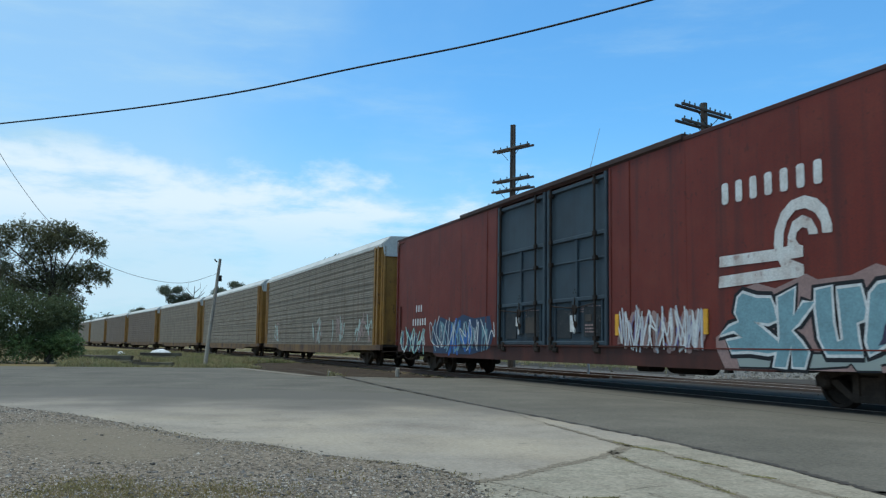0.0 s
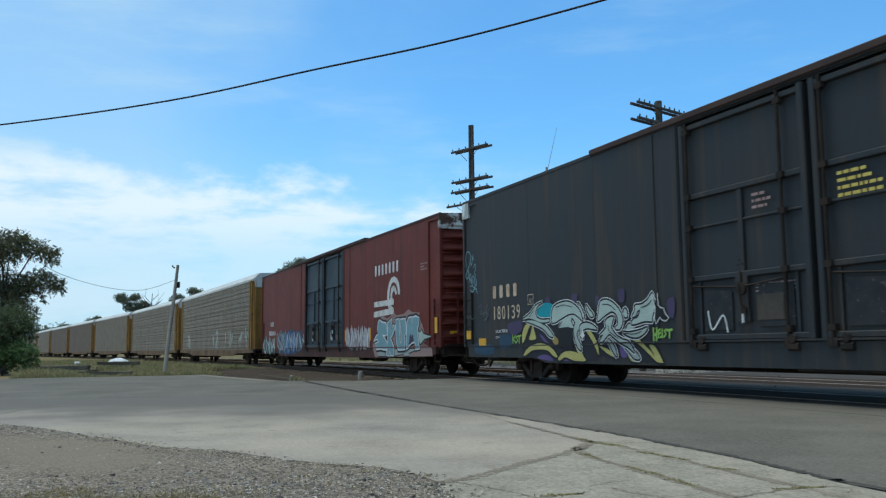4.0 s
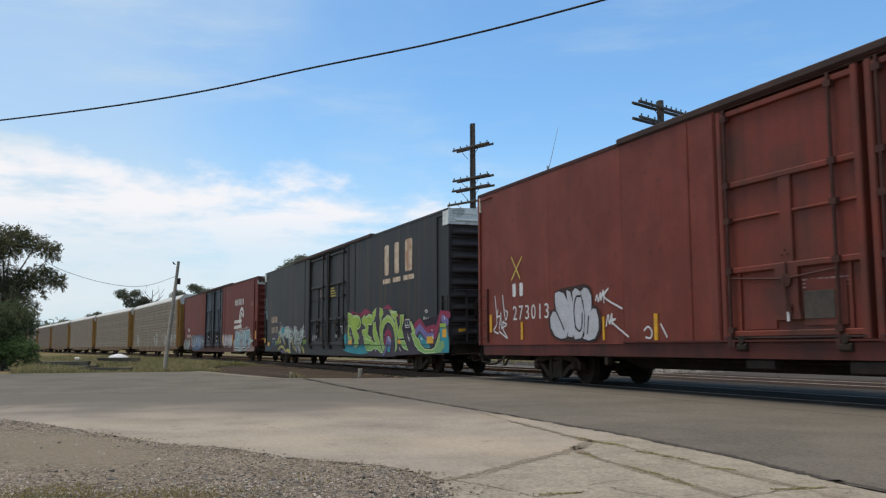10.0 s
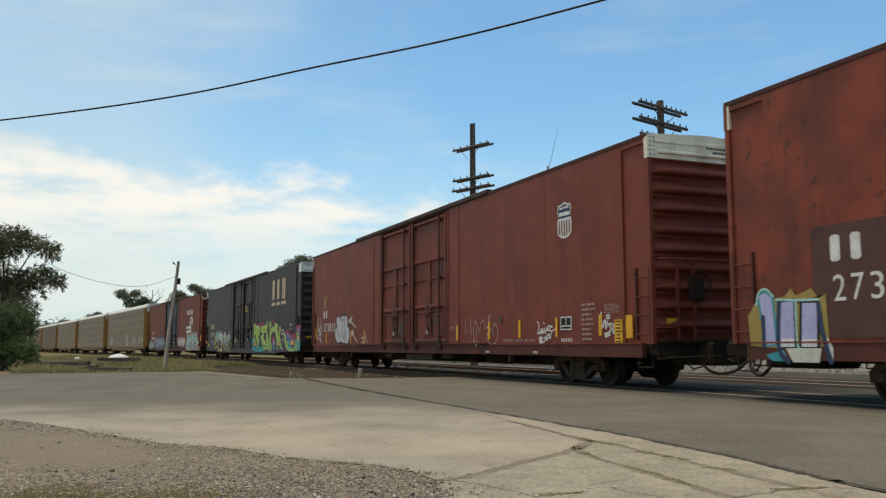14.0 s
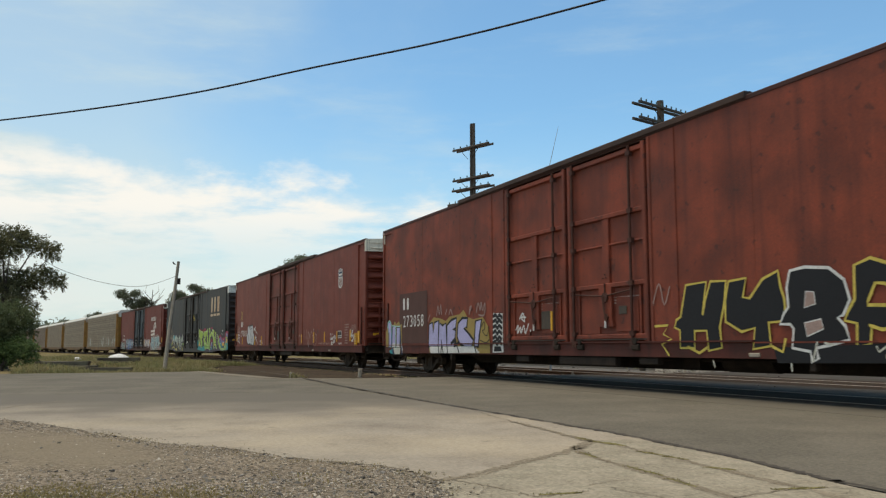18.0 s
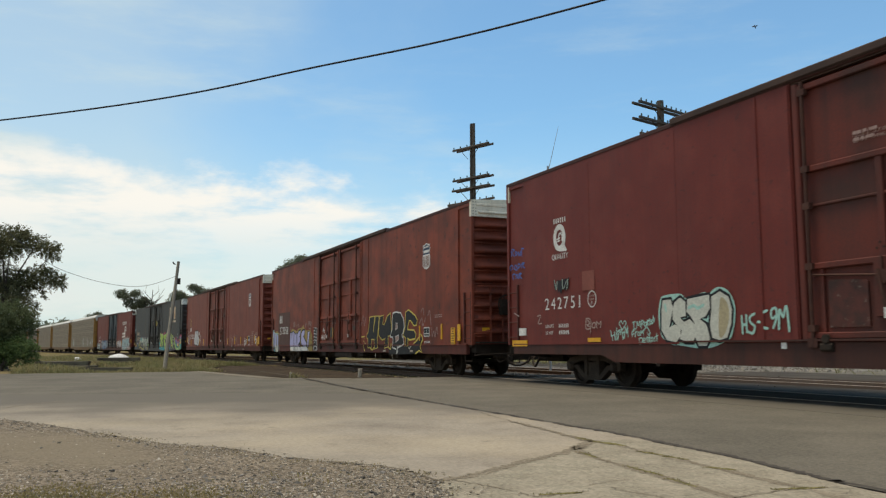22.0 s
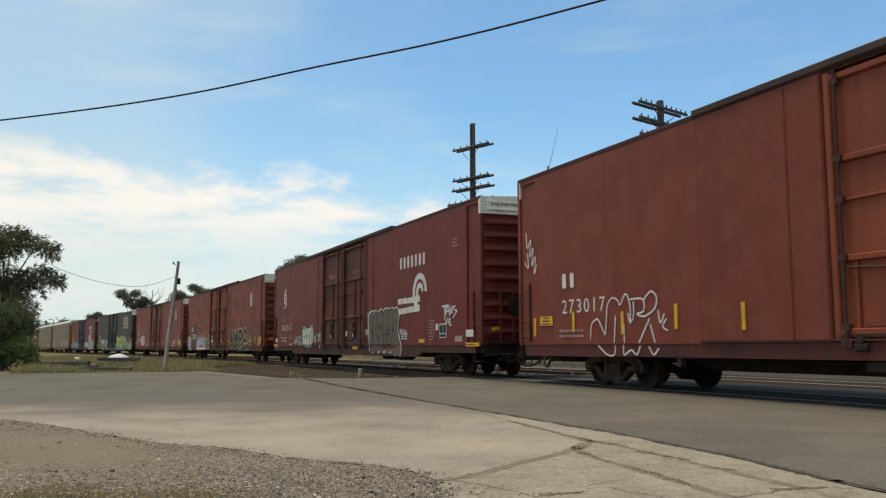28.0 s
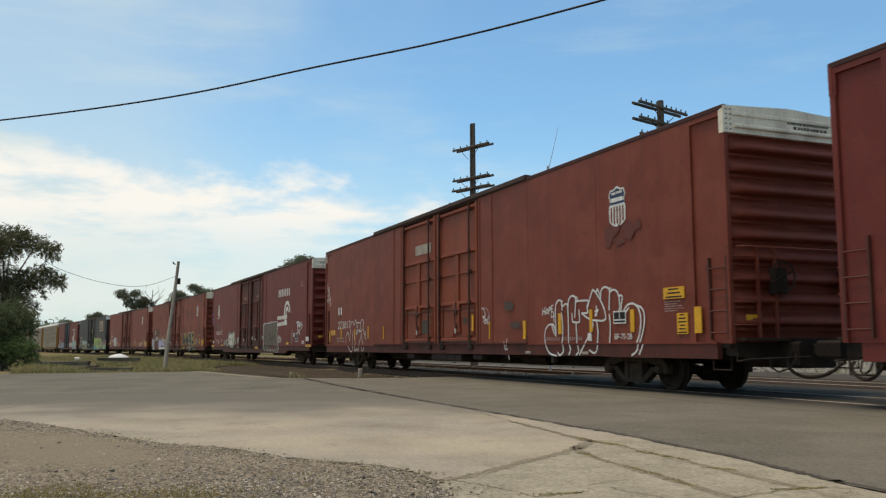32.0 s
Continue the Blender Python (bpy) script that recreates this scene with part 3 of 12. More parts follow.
def dusty_middle(m, centre, half, colour):
    """Bare trodden soil, tan and fine, in an uneven oval of the gravel."""
    N, L = m.node_tree.nodes, m.node_tree.links
    bsdf = N["Principled BSDF"]
    old = bsdf.inputs["Base Color"].links[0].from_socket
    tc, mp, nz, ln = N.new("ShaderNodeTexCoord"), N.new("ShaderNodeMapping"), N.new("ShaderNodeTexNoise"), N.new("ShaderNodeVectorMath")
    mp.vector_type = "TEXTURE"
    mp.inputs["Location"].default_value = centre
    mp.inputs["Rotation"].default_value = (0, 0, math.radians(22))
    mp.inputs["Scale"].default_value = half
    ln.operation = "LENGTH"
    nz.inputs["Scale"].default_value = 2.6
    nz.inputs["Detail"].default_value = 6
    L.new(tc.outputs["Object"], mp.inputs["Vector"])
    L.new(mp.outputs["Vector"], ln.inputs[0])
    L.new(tc.outputs["Object"], nz.inputs["Vector"])
    ad, rg, mx = N.new("ShaderNodeMath"), N.new("ShaderNodeMapRange"), N.new("ShaderNodeMix")
    ad.operation = "ADD"
    L.new(ln.outputs["Value"], ad.inputs[0])
    L.new(nz.outputs["Fac"], ad.inputs[1])
    rg.inputs["From Min"].default_value = 0.9
    rg.inputs["From Max"].default_value = 1.65
    rg.inputs["To Min"].default_value = 0.8
    rg.inputs["To Max"].default_value = 0.0
    L.new(ad.outputs["Value"], rg.inputs["Value"])
    mx.data_type = "RGBA"
    mx.inputs["B"].default_value = colour
    L.new(rg.outputs["Result"], mx.inputs["Factor"])
    L.new(old, mx.inputs["A"])
    L.new(mx.outputs["Result"], bsdf.inputs["Base Color"])


dusty_middle(M_GRAVEL, (-8.7, -0.2, 0), (2.3, 0.85, 1), (0.240, 0.198, 0.140, 1))
sheet("gravel_lot", GRAVEL, 0.006, M_GRAVEL, "grey gravel lot with dusty bare patches", 0.1, 0.06)
DUST = [(-10.9, -0.75), (-9.94, -0.02), (-8.75, 0.55), (-7.6, 0.75), (-7.0, 0.35), (-7.03, -0.08), (-7.4, -0.55), (-9.5, -1.4)]
# darker road surface between the tracks, on the second deck and beyond
M_INFILL = surface("dark_crossing_infill", (0.066, 0.056, 0.045), (0.045, 0.038, 0.031), 0.95, grain=40.0, spots=0.9, bump=0.5, gloss=0.05, stain=((0.10, 0.088, 0.07), 0.7, 0.5))
sheet("crossing_infill", [(-24.2, 12.84), (-24.2, 15.1), (12, 15.1), (12, 12.84)], -0.010, M_INFILL, "dark strip between the two tracks", 0.1, 0.06)
sheet("crossing_infill", [(-24.2, 18.6), (-24.2, 22.5), (12, 22.5), (12, 18.6)], -0.010, M_INFILL, "dark road beyond the second track", 0.1, 0.1)
sheet("crossing_deck", [(-24.2, 15.1), (-24.2, 18.6), (12, 18.6), (12, 15.1)], -0.008, M_DARK_DECK, "dark deck of the second track's crossing", 0.1, 0.06)


def shaded_grime_edge():
    """Grime and the train's shade, coloured darker over a metre or so towards the rails."""
    m = surface("shaded_grimy_deck_edge", (0.046, 0.042, 0.037), (0.060, 0.053, 0.045), 0.95, grain=40.0, spots=0.8, bump=0.5, gloss=0.05)
    N, L = m.node_tree.nodes, m.node_tree.links
    bsdf = N["Principled BSDF"]
    old = bsdf.inputs["Base Color"].links[0].from_socket
    tc, sp, nz, add, rg, mx = [N.new("ShaderNode" + k) for k in ("TexCoord", "SeparateXYZ", "TexNoise", "Math", "MapRange", "Mix")]
    L.new(tc.outputs["Object"], sp.inputs["Vector"])
    L.new(tc.outputs["Object"], nz.inputs["Vector"])
    nz.inputs["Scale"].default_value, nz.inputs["Detail"].default_value = 0.9, 6.0
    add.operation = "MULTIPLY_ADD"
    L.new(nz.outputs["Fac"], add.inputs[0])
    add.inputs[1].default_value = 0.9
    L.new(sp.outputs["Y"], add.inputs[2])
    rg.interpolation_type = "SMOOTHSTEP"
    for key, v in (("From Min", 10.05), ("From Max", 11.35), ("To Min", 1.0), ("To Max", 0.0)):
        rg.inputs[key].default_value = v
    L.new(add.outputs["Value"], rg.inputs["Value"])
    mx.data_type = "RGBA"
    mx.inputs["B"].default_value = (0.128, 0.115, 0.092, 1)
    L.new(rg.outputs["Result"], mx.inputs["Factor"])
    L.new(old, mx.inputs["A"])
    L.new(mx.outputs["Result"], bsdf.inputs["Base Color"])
    return m


# The shade beneath the train is put into this deck's colour, with grime.
sheet("crossing_deck", [(-24.2, 9.45), (-24.2, 12.74), (12, 12.74), (12, 9.45)], -0.0115, shaded_grime_edge(), "deck of the level crossing between the rails, grime and train shade in its colour", 0.1, 0.06)
# dark seam between asphalt and concrete, and cracks in the concrete
SEAM = [(-33.0, 6.35), (-25.9, 6.14), (-18.96, 5.66), (-14.75, 5.45), (-12.78, 5.34), (-9.83, 5.25), (-8.57, 5.19), (-7.68, 5.18), (-6.74, 5.06), (-6.06, 4.99), (-5.46, 4.9), (-4.88, 4.77), (-4.42, 4.68), (-4.05, 4.64), (0.0, 4.02)]


def crack(name, pts, width, material, label, z=0.0, rng=random.Random(5)):
    line = smooth_line(pts, 14)
    bm = bmesh.new()
    prev = None
    for i, (x, y) in enumerate(line):
        a, b = line[max(0, i - 1)], line[min(len(line) - 1, i + 1)]
        d = Vector((b[0] - a[0], b[1] - a[1])).normalized()
        w = width * rng.uniform(0.35, 1.0) / 2
        j = rng.uniform(-0.02, 0.02)
        p = Vector((x, y)) + Vector((-d.y, d.x)) * j
        s = Vector((-d.y, d.x)) * w
        cur = [bm.verts.new((p.x + s.x, p.y + s.y, z)), bm.verts.new((p.x - s.x, p.y - s.y, z))]
        if prev:
            bm.faces.new((prev[0], prev[1], cur[1], cur[0]))
        prev = cur
    return solid(name, bm, material, label, "crack", kind="structure")


BROKEN = [(-12.27, -0.80), (-11.4, -0.35), (-10.46, 0.03), (-9.45, 0.43), (-8.58, 0.79), (-8.23, 1.11), (-7.86, 1.31), (-7.32, 1.53), (-6.8, 1.80), (-6.4, 2.10), (-6.01, 2.23), (-5.4, 2.26)]
# Shade below the broken concrete edge, drawn as a dark strip.
crack("edge_shade_line", BROKEN, 0.05, surface("edge_shade", (0.12, 0.098, 0.073), (0.20, 0.165, 0.12), 0.95, grain=50.0, spots=6.0, gloss=0.05), "dark line of painted shade along the broken edge of the concrete", 0.0075)
crack("road_seam", SEAM, 0.11, M_SEAM, "dark bitumen seam along the edge of the asphalt", 0.003)
M_JOINT = surface("joint_dirt", (0.215, 0.180, 0.132), (0.275, 0.235, 0.175), 0.95, grain=40.0, spots=3.5, spot_amount=0.5, bump=0.5, speckle=0.2, gloss=0.05)
for pts, width in (([(-7.25, 4.60), (-6.95, 4.30), (-6.79, 4.14), (-6.43, 3.7), (-6.18, 3.3), (-5.87, 2.9), (-5.64, 2.56), (-5.53, 2.3)], 0.16), ([(-9.4, 4.86), (-8.3, 4.70), (-7.25, 4.54), (-6.76, 4.57), (-6.04, 4.48), (-5.29, 4.38), (-4.4, 4.27), (-3.2, 4.1)], 0.11),
                   ([(-6.9, 4.18), (-6.42, 3.96), (-5.82, 3.85), (-5.14, 3.77), (-4.49, 3.67), (-3.3, 3.5)], 0.12)):
    crack("joint_dirt", pts, width, M_JOINT, "grey dirt packed along a joint of the concrete", 0.0012)
WEEDY, THIN = "weedy crack in the concrete", "thin crack in the concrete"
for pts, width, label in (
        ([(-10.9, 5.12), (-8.95, 4.78), (-7.85, 4.65), (-7.25, 4.54), (-6.76, 4.59), (-6.34, 4.48), (-6.04, 4.49), (-5.7, 4.45), (-5.29, 4.38), (-4.93, 4.33), (-4.66, 4.3), (-4.35, 4.27), (-4.27, 4.36)], 0.03, WEEDY),
        ([(-7.04, 4.41), (-6.79, 4.14), (-6.43, 3.7), (-6.18, 3.3), (-5.87, 2.9), (-5.64, 2.56), (-5.53, 2.38)], 0.035, WEEDY),
        ([(-6.95, 4.2), (-6.42, 3.96), (-5.82, 3.85), (-5.49, 3.82), (-5.14, 3.77), (-4.79, 3.71), (-4.49, 3.67), (-4.26, 3.64), (-4.03, 3.61), (-3.3, 3.5)], 0.032, WEEDY),
        ([(-4.27, 4.36), (-4.3, 4.19), (-4.26, 3.93), (-4.21, 3.69), (-4.11, 3.44), (-3.9, 3.0)], 0.028, WEEDY),
        ([(-5.53, 2.38), (-5.2, 2.48), (-4.93, 2.55), (-4.69, 2.58), (-4.74, 2.76), (-4.76, 2.98)], 0.022, THIN),
        ([(-4.83, 3.17), (-4.59, 3.19), (-4.45, 3.25), (-4.2, 3.2)], 0.02, THIN),
        ([(-4.95, 3.09), (-5.0, 3.25), (-5.06, 3.45)], 0.014, THIN),
        ([(-4.27, 4.36), (-4.25, 4.5), (-4.1, 4.45), (-4.05, 4.3)], 0.012, THIN),
        ([(-14.57, -0.98), (-15.47, -0.64), (-16.21, -0.14)], 0.05, THIN)):
    crack("pavement_crack", pts, width * 0.8, M_CRACK, label, 0.0025)
MOSSY = (((-7.15, 4.52), (-6.70, 4.60), 0.11), ((-6.33, 4.45), (-6.0, 4.49), 0.07), ((-5.98, 4.45), (-5.70, 4.48), 0.06), ((-5.32, 4.33), (-5.10, 4.43), 0.09),
         ((-4.34, 4.05), (-4.26, 4.4), 0.06), ((-5.6, 3.83), (-5.08, 3.78), 0.06), ((-7.55, 4.58), (-7.24, 4.54), 0.06), ((-6.45, 3.97), (-6.1, 3.90), 0.07), ((-5.0, 3.74), (-4.6, 3.68), 0.06), ((-4.75, 2.62), (-4.72, 2.9), 0.05))


def moss_patch(a, b, width, seed):
    """A ragged cushion of dry moss along a crack, lens-shaped and a little raised."""
    rng = random.Random(seed)
    a, b = Vector(a), Vector(b)
    d = (b - a).normalized()
    side = Vector((-d.y, d.x))
    bm = bmesh.new()
    prev = None
    for i in range(15):
        t = i / 14
        w = width * (0.25 + 0.75 * math.sin(math.pi * t)) * rng.uniform(0.35, 1.0)
        c = a.lerp(b, t) + side * rng.uniform(-0.3, 0.3) * width * 0.5
        l, r = c + side * w * 0.5, c - side * w * rng.uniform(0.3, 0.6)
        cur = [bm.verts.new((l.x, l.y, 0.001)), bm.verts.new((c.x, c.y, 0.004 + 0.09 * w)), bm.verts.new((r.x, r.y, 0.001))]
        if prev:
            bm.faces.new((prev[0], prev[1], cur[1], cur[0]))
            bm.faces.new((prev[1], prev[2], cur[2], cur[1]))
        prev = cur
    bmesh.ops.recalc_face_normals(bm, faces=bm.faces)
    solid("moss_patch", bm, M_MOSS, "dry moss and grass in a concrete crack", "moss", kind="structure", smooth=True)


for i, (a, b, width) in enumerate(MOSSY):
    moss_patch(a, b, width, i)

# kerb-like concrete lip where the road meets the ballast
sheet("bare_soil", [(-24.0, 9.6), (-24.2, 7.2), (-25.3, 5.7), (-29.5, 4.8), (-33.9, 4.3), (-38.5, 4.6), (-40, 5.6), (-46, 7.2), (-60, 7.3), (-60, 7.9), (-46, 9.2), (-34, 9.6)], -0.075, M_SOIL, "bare brown soil between the road and the track", 0.08, 0.3)
sheet("concrete_strip", [(-33.9, 4.45), (-25.4, 5.58), (-24.3, 7.3), (-23.9, 7.25), (-25.2, 5.1), (-33.9, 3.95)], -0.006, surface("sandy_strip", (0.205, 0.178, 0.138), (0.15, 0.13, 0.10), 0.95, spots=1.2, speckle=0.15, gloss=0.05), "pale sandy strip at the road's edge", 0.1, 0.04)


# ---- track bed, ties and rails ----
def swept(bm, ring, a0, a1, step=4.0, offset=0.0):
    """Draws a ring of (side, z) along the track."""
    n = max(1, int((a1 - a0) / step))
    prev = None
    for i in range(n + 1):
        a = a0 + (a1 - a0) * i / n
        cur = []
        for s, z in ring:
            x, y, _ = on_track(a, s + offset)
            cur.append(bm.verts.new((x, y, z)))
        if prev:
            m = len(ring)
            for j in range(m):
                bm.faces.new((prev[j], cur[j], cur[(j + 1) % m], prev[(j + 1) % m]))
        else:
            first = cur
        prev = cur
    bm.faces.new(first)
    bm.faces.new(prev[::-1])


def build_track(offset, label):
    bm = bmesh.new()
    swept(bm, [(-2.6, -0.3), (2.6, -0.3), (1.9, -0.19), (-1.9, -0.19)], 23.9, 330, 5.0, offset)
    swept(bm, [(-2.6, -0.3), (2.6, -0.3), (1.9, -0.19), (-1.9, -0.19)], -120, -14, 5.0, offset)
    bmesh.ops.recalc_face_normals(bm, faces=bm.faces)
    solid("track_bed", bm, M_BALLAST, label + " ballast bed of dark crushed stone", "track bed", kind="structure")
    for s in (-0.755, 0.755):
        rail = thing("rail", pose(0, 0, 0), "long steel rail with a polished head", "rail", "rails", "structure")
        bm = bmesh.new()
        swept(bm, [(s - 0.07, -0.17), (s + 0.07, -0.17), (s + 0.07, -0.155), (s + 0.012, -0.13), (s + 0.012, -0.045), (s + 0.036, -0.03), (s + 0.036, -0.006), (s - 0.036, -0.006), (s - 0.036, -0.03), (s - 0.012, -0.045), (s - 0.012, -0.13), (s - 0.07, -0.155)], -120, 330, 5.0, offset)
        bmesh.ops.recalc_face_normals(bm, faces=bm.faces)
        part("web", bm, M_RAIL, rail)
        bm = bmesh.new()
        swept(bm, [(s - 0.033, -0.006), (s + 0.033, -0.006), (s + 0.026, 0.0), (s - 0.026, 0.0)], -120, 330, 5.0, offset)
        bmesh.ops.recalc_face_normals(bm, faces=bm.faces)
        part("head", bm, M_RAILTOP, rail, "bright worn rail head")
        # flangeway groove through the crossing
        bm = bmesh.new()
        g = 0.062 if s < 0 else -0.062
        swept(bm, [(s + g - 0.028, -0.04), (s + g + 0.028, -0.04), (s + g + 0.028, -0.009), (s + g - 0.028, -0.009)], -14, 23.9, 5.0, offset)
        bmesh.ops.recalc_face_normals(bm, faces=bm.faces)
        part("flangeway", bm, M_SEAM, rail)


build_track(0.0, "straight")
build_track(4.95, "second")


# ---- poles and wires ----
def build_leaning_pole():
    p = thing("wooden_pole", pose(-37.2, 3.36, -0.16), "short leaning grey weathered wooden pole in the grass", "utility pole")
    bm = bmesh.new()
    tube(bm, [(0, 0, -0.1), (0.06, 0.14, 1.6), (0.12, 0.29, 3.1), (0.17, 0.42, 4.55)], 0.088, 10, 0.058)
    part("pole", bm, M_WOOD, p)
    bm = bmesh.new()
    tube(bm, [(0.17, 0.30, 4.42), (0.17, 0.22, 4.47), (0.17, 0.20, 4.53)], 0.03, 6)
    part("bracket", bm, M_STEEL, p)
    bm = bmesh.new()
    box(bm, 0.02, 0.2, 0.38, 0.52, 3.62, 3.86, 0.03)
    part("junction_box", bm, M_STEEL, p)


def telegraph_pole(x, y, top, arms, turn, twin):
    p = thing("telegraph_pole", pose(x, y, -0.16, 0, 0, turn), "old dark wooden telegraph pole with crossarms of insulators", "telegraph pole", "telegraph poles")
    bm = bmesh.new()
    if twin:
        tube(bm, [(0, -0.11, 0), (0, -0.085, top)], 0.11, 8, 0.07)
        tube(bm, [(0, 0.11, 0), (0, 0.085, top - 0.02)], 0.11, 8, 0.07)
    else:
        tube(bm, [(0, 0, 0), (0, 0, top)], 0.18, 10, 0.13)
    part("pole", bm, M_WOOD_DK, p)
    for z, half, pins, double in arms:
        bm = bmesh.new()
        for dx in ((-0.15, 0.15) if double else (0.17,)):
            box(bm, dx - 0.045, dx + 0.045, -half, half, z - 0.05, z + 0.05, 0.012)
        arm = part("crossarm", bm, M_WOOD_DK, p)
        for i in range(pins):
            t = -half + 0.1 + (2 * half - 0.2) * i / (pins - 1)
            bm = bmesh.new()
            tube(bm, [(0.17, t, z + 0.05), (0.17, t, z + 0.10)], 0.02, 5)
            tube(bm, [(0.17, t, z + 0.08), (0.17, t, z + 0.115), (0.17, t, z + 0.15)], 0.036, 7, 0.024)
            part("insulator", bm, M_GLASSINS, arm)
        bm = bmesh.new()
        for sgn in (-1, 1):
            tube(bm, [(0.2, sgn * 0.12, z - 0.6), (0.2, sgn * half * 0.55, z - 0.05)], 0.014, 5)
        part("brace", bm, M_STEEL, p)


build_leaning_pole()
telegraph_pole(-38.15, 17.62, 11.97, [(10.76, 1.25, 6, True), (9.22, 1.25, 6, True), (8.72, 1.3, 6, True), (8.04, 1.6, 8, False), (7.2, 1.2, 6, False)], -70, True)
telegraph_pole(-27.15, 20.57, 10.5, [(10.18, 1.55, 10, True), (9.58, 1.55, 8, True), (8.95, 1.55, 10, False)], 18, False)


def build_mast():
    p = thing("aerial_mast", pose(-28.9, 16.5, -0.16), "thin leaning whip aerial on a steel post", "aerial")
    bm = bmesh.new()
    tube(bm, [(0, 0, 0), (0.02, 0.02, 7.95)], 0.05, 8, 0.04)
    part("post", bm, M_AERIAL, p)
    bm = bmesh.new()
    tube(bm, [(0.03, 0.03, 7.75), (0.06, 0.10, 8.05), (0.21, 0.41, 9.5)], 0.016, 5, 0.008)
    part("whip", bm, M_AERIAL, p)


build_mast()


def cable(name, pts, r, material, label):
    bm = bmesh.new()
    tube(bm, pts, r, 7)
    return solid(name, bm, material, label, "cable", smooth=True)


def spline3(pts, steps=8):
    xy = smooth_line([(p[0], p[1]) for p in pts], steps)
    xz = smooth_line([(p[0], p[2]) for p in pts], steps)
    return [(a[0], a[1], b[1]) for a, b in zip(xy, xz)]


cable("overhead_cable", spline3([(-40.0, -16.8, 7.6), (-32.5, -9.0, 7.18), (-25.84, -2.11, 7.0), (-21.98, 1.91, 7.04), (-18.52, 4.72, 7.11), (-16.06, 6.96, 7.24), (-12.99, 9.11, 7.36), (-8.0, 12.8, 7.75), (0.0, 18.6, 8.6)]), 0.022, M_WIRE, "thick black overhead cable sagging across the road")
cable("drop_wire", spline3([(-37.04, 3.75, 3.80), (-35.87, 2.39, 3.27), (-34.29, 1.0, 3.23), (-32.75, -0.51, 3.55), (-31.9, -1.35, 4.02), (-31.24, -2.27, 4.72), (-30.6, -2.97, 5.51), (-29.9, -3.79, 6.69), (-29.3, -4.7, 8.4)]), 0.008, M_WIRE2, "thin grey drop wire from the leaning pole")


# ---- the train ----
CARS = []          # (thing, middle along the train, half distance between the trucks)
WHEELS = []        # wheelsets that roll
SIDE = -1.525      # the side that faces the road


def truck_meshes():
    """Side frame, bolster, spring and wheelset of a freight truck, about its middle."""
    out = {}
    bm = bmesh.new()
    prism(bm, [(-1.12, 0.50), (-0.98, 0.62), (-0.55, 0.68), (-0.30, 0.74), (0.30, 0.74), (0.55, 0.68), (0.98, 0.62), (1.12, 0.50), (1.10, 0.34), (0.98, 0.34), (0.86, 0.46), (0.5, 0.56), (-0.5, 0.56), (-0.86, 0.46), (-0.98, 0.34), (-1.10, 0.34)], 1, -0.07, 0.07)
    prism(bm, [(-0.80, 0.44), (-0.44, 0.20), (-0.3, 0.13), (0.3, 0.13), (0.44, 0.20), (0.80, 0.44), (0.62, 0.47), (0.36, 0.28), (0.28, 0.235), (-0.28, 0.235), (-0.36, 0.28), (-0.62, 0.47)], 1, -0.08, 0.08)
    for x in (-0.875, 0.875):
        lathe_y(bm, [(-0.15, 0.04), (-0.15, 0.075), (-0.1, 0.11), (0.05, 0.12)], 12, x, 0.42)
    for x in (-0.25, 0.25):
        box(bm, x - 0.06, x + 0.06, -0.09, 0.07, 0.16, 0.70)
    bmesh.ops.recalc_face_normals(bm, faces=bm.faces)
    out["side_frame"] = (bm, M_TRUCK)
    bm = bmesh.new()
    coil = [(-0.20 + 0.02 * (k % 2), 0.235 + 0.028 * k) for k in range(12)]
    prism(bm, coil + [(-x, z) for x, z in coil[::-1]], 1, -0.055, 0.055)
    bmesh.ops.recalc_face_normals(bm, faces=bm.faces)
    out["spring_nest"] = (bm, M_TRUCK)
    bm = bmesh.new()
    box(bm, -0.2, 0.2, -1.0, 1.0, 0.5, 0.72, 0.05)
    box(bm, -1.0, 1.0, -0.12, 0.12, 0.3, 0.42, 0.03)
    out["bolster"] = (bm, M_STEEL)
    bm = bmesh.new()
    tube(bm, [(0, -1.0, 0), (0, 1.0, 0)], 0.075, 10)
    for s in (-1, 1):
        prof = [(0.66, 0.10), (0.69, 0.17), (0.70, 0.34), (0.685, 0.445), (0.715, 0.445), (0.73, 0.42), (0.82, 0.414), (0.82, 0.35), (0.775, 0.34), (0.765, 0.2), (0.80, 0.15), (0.80, 0.08)]
        lathe_y(bm, [(s * y, r) for y, r in (prof if s > 0 else prof)], 28)
    bmesh.ops.recalc_face_normals(bm, faces=bm.faces)
    out["wheelset"] = (bm, M_STEEL)
    made = {}
    for key, (bm, mat) in out.items():
        me = bpy.data.meshes.new(key)
        bm.to_mesh(me)
        bm.free()
        me.materials.append(mat)
        made[key] = me
    return made


TRUCK = truck_meshes()


def add_truck(car, x, rolls=True):
    t = new("truck")
    t.parent = car
    t.matrix_basis = pose(x, 0, 0)
    t["label"] = "grimy two-axle freight truck"
    for s in (-1, 1):
        shared("side_frame", TRUCK["side_frame"], t, pose(0, s * 1.02, 0, 0, 0, 0 if s < 0 else 180))
        shared("spring_nest", TRUCK["spring_nest"], t, pose(0, s * 1.02, -0.02))
    shared("bolster", TRUCK["bolster"], t)
    for dx in (-0.875, 0.875):
        w = shared("wheelset", TRUCK["wheelset"], t, pose(dx, 0, 0.416))
        if rolls:
            WHEELS.append((w, dx))


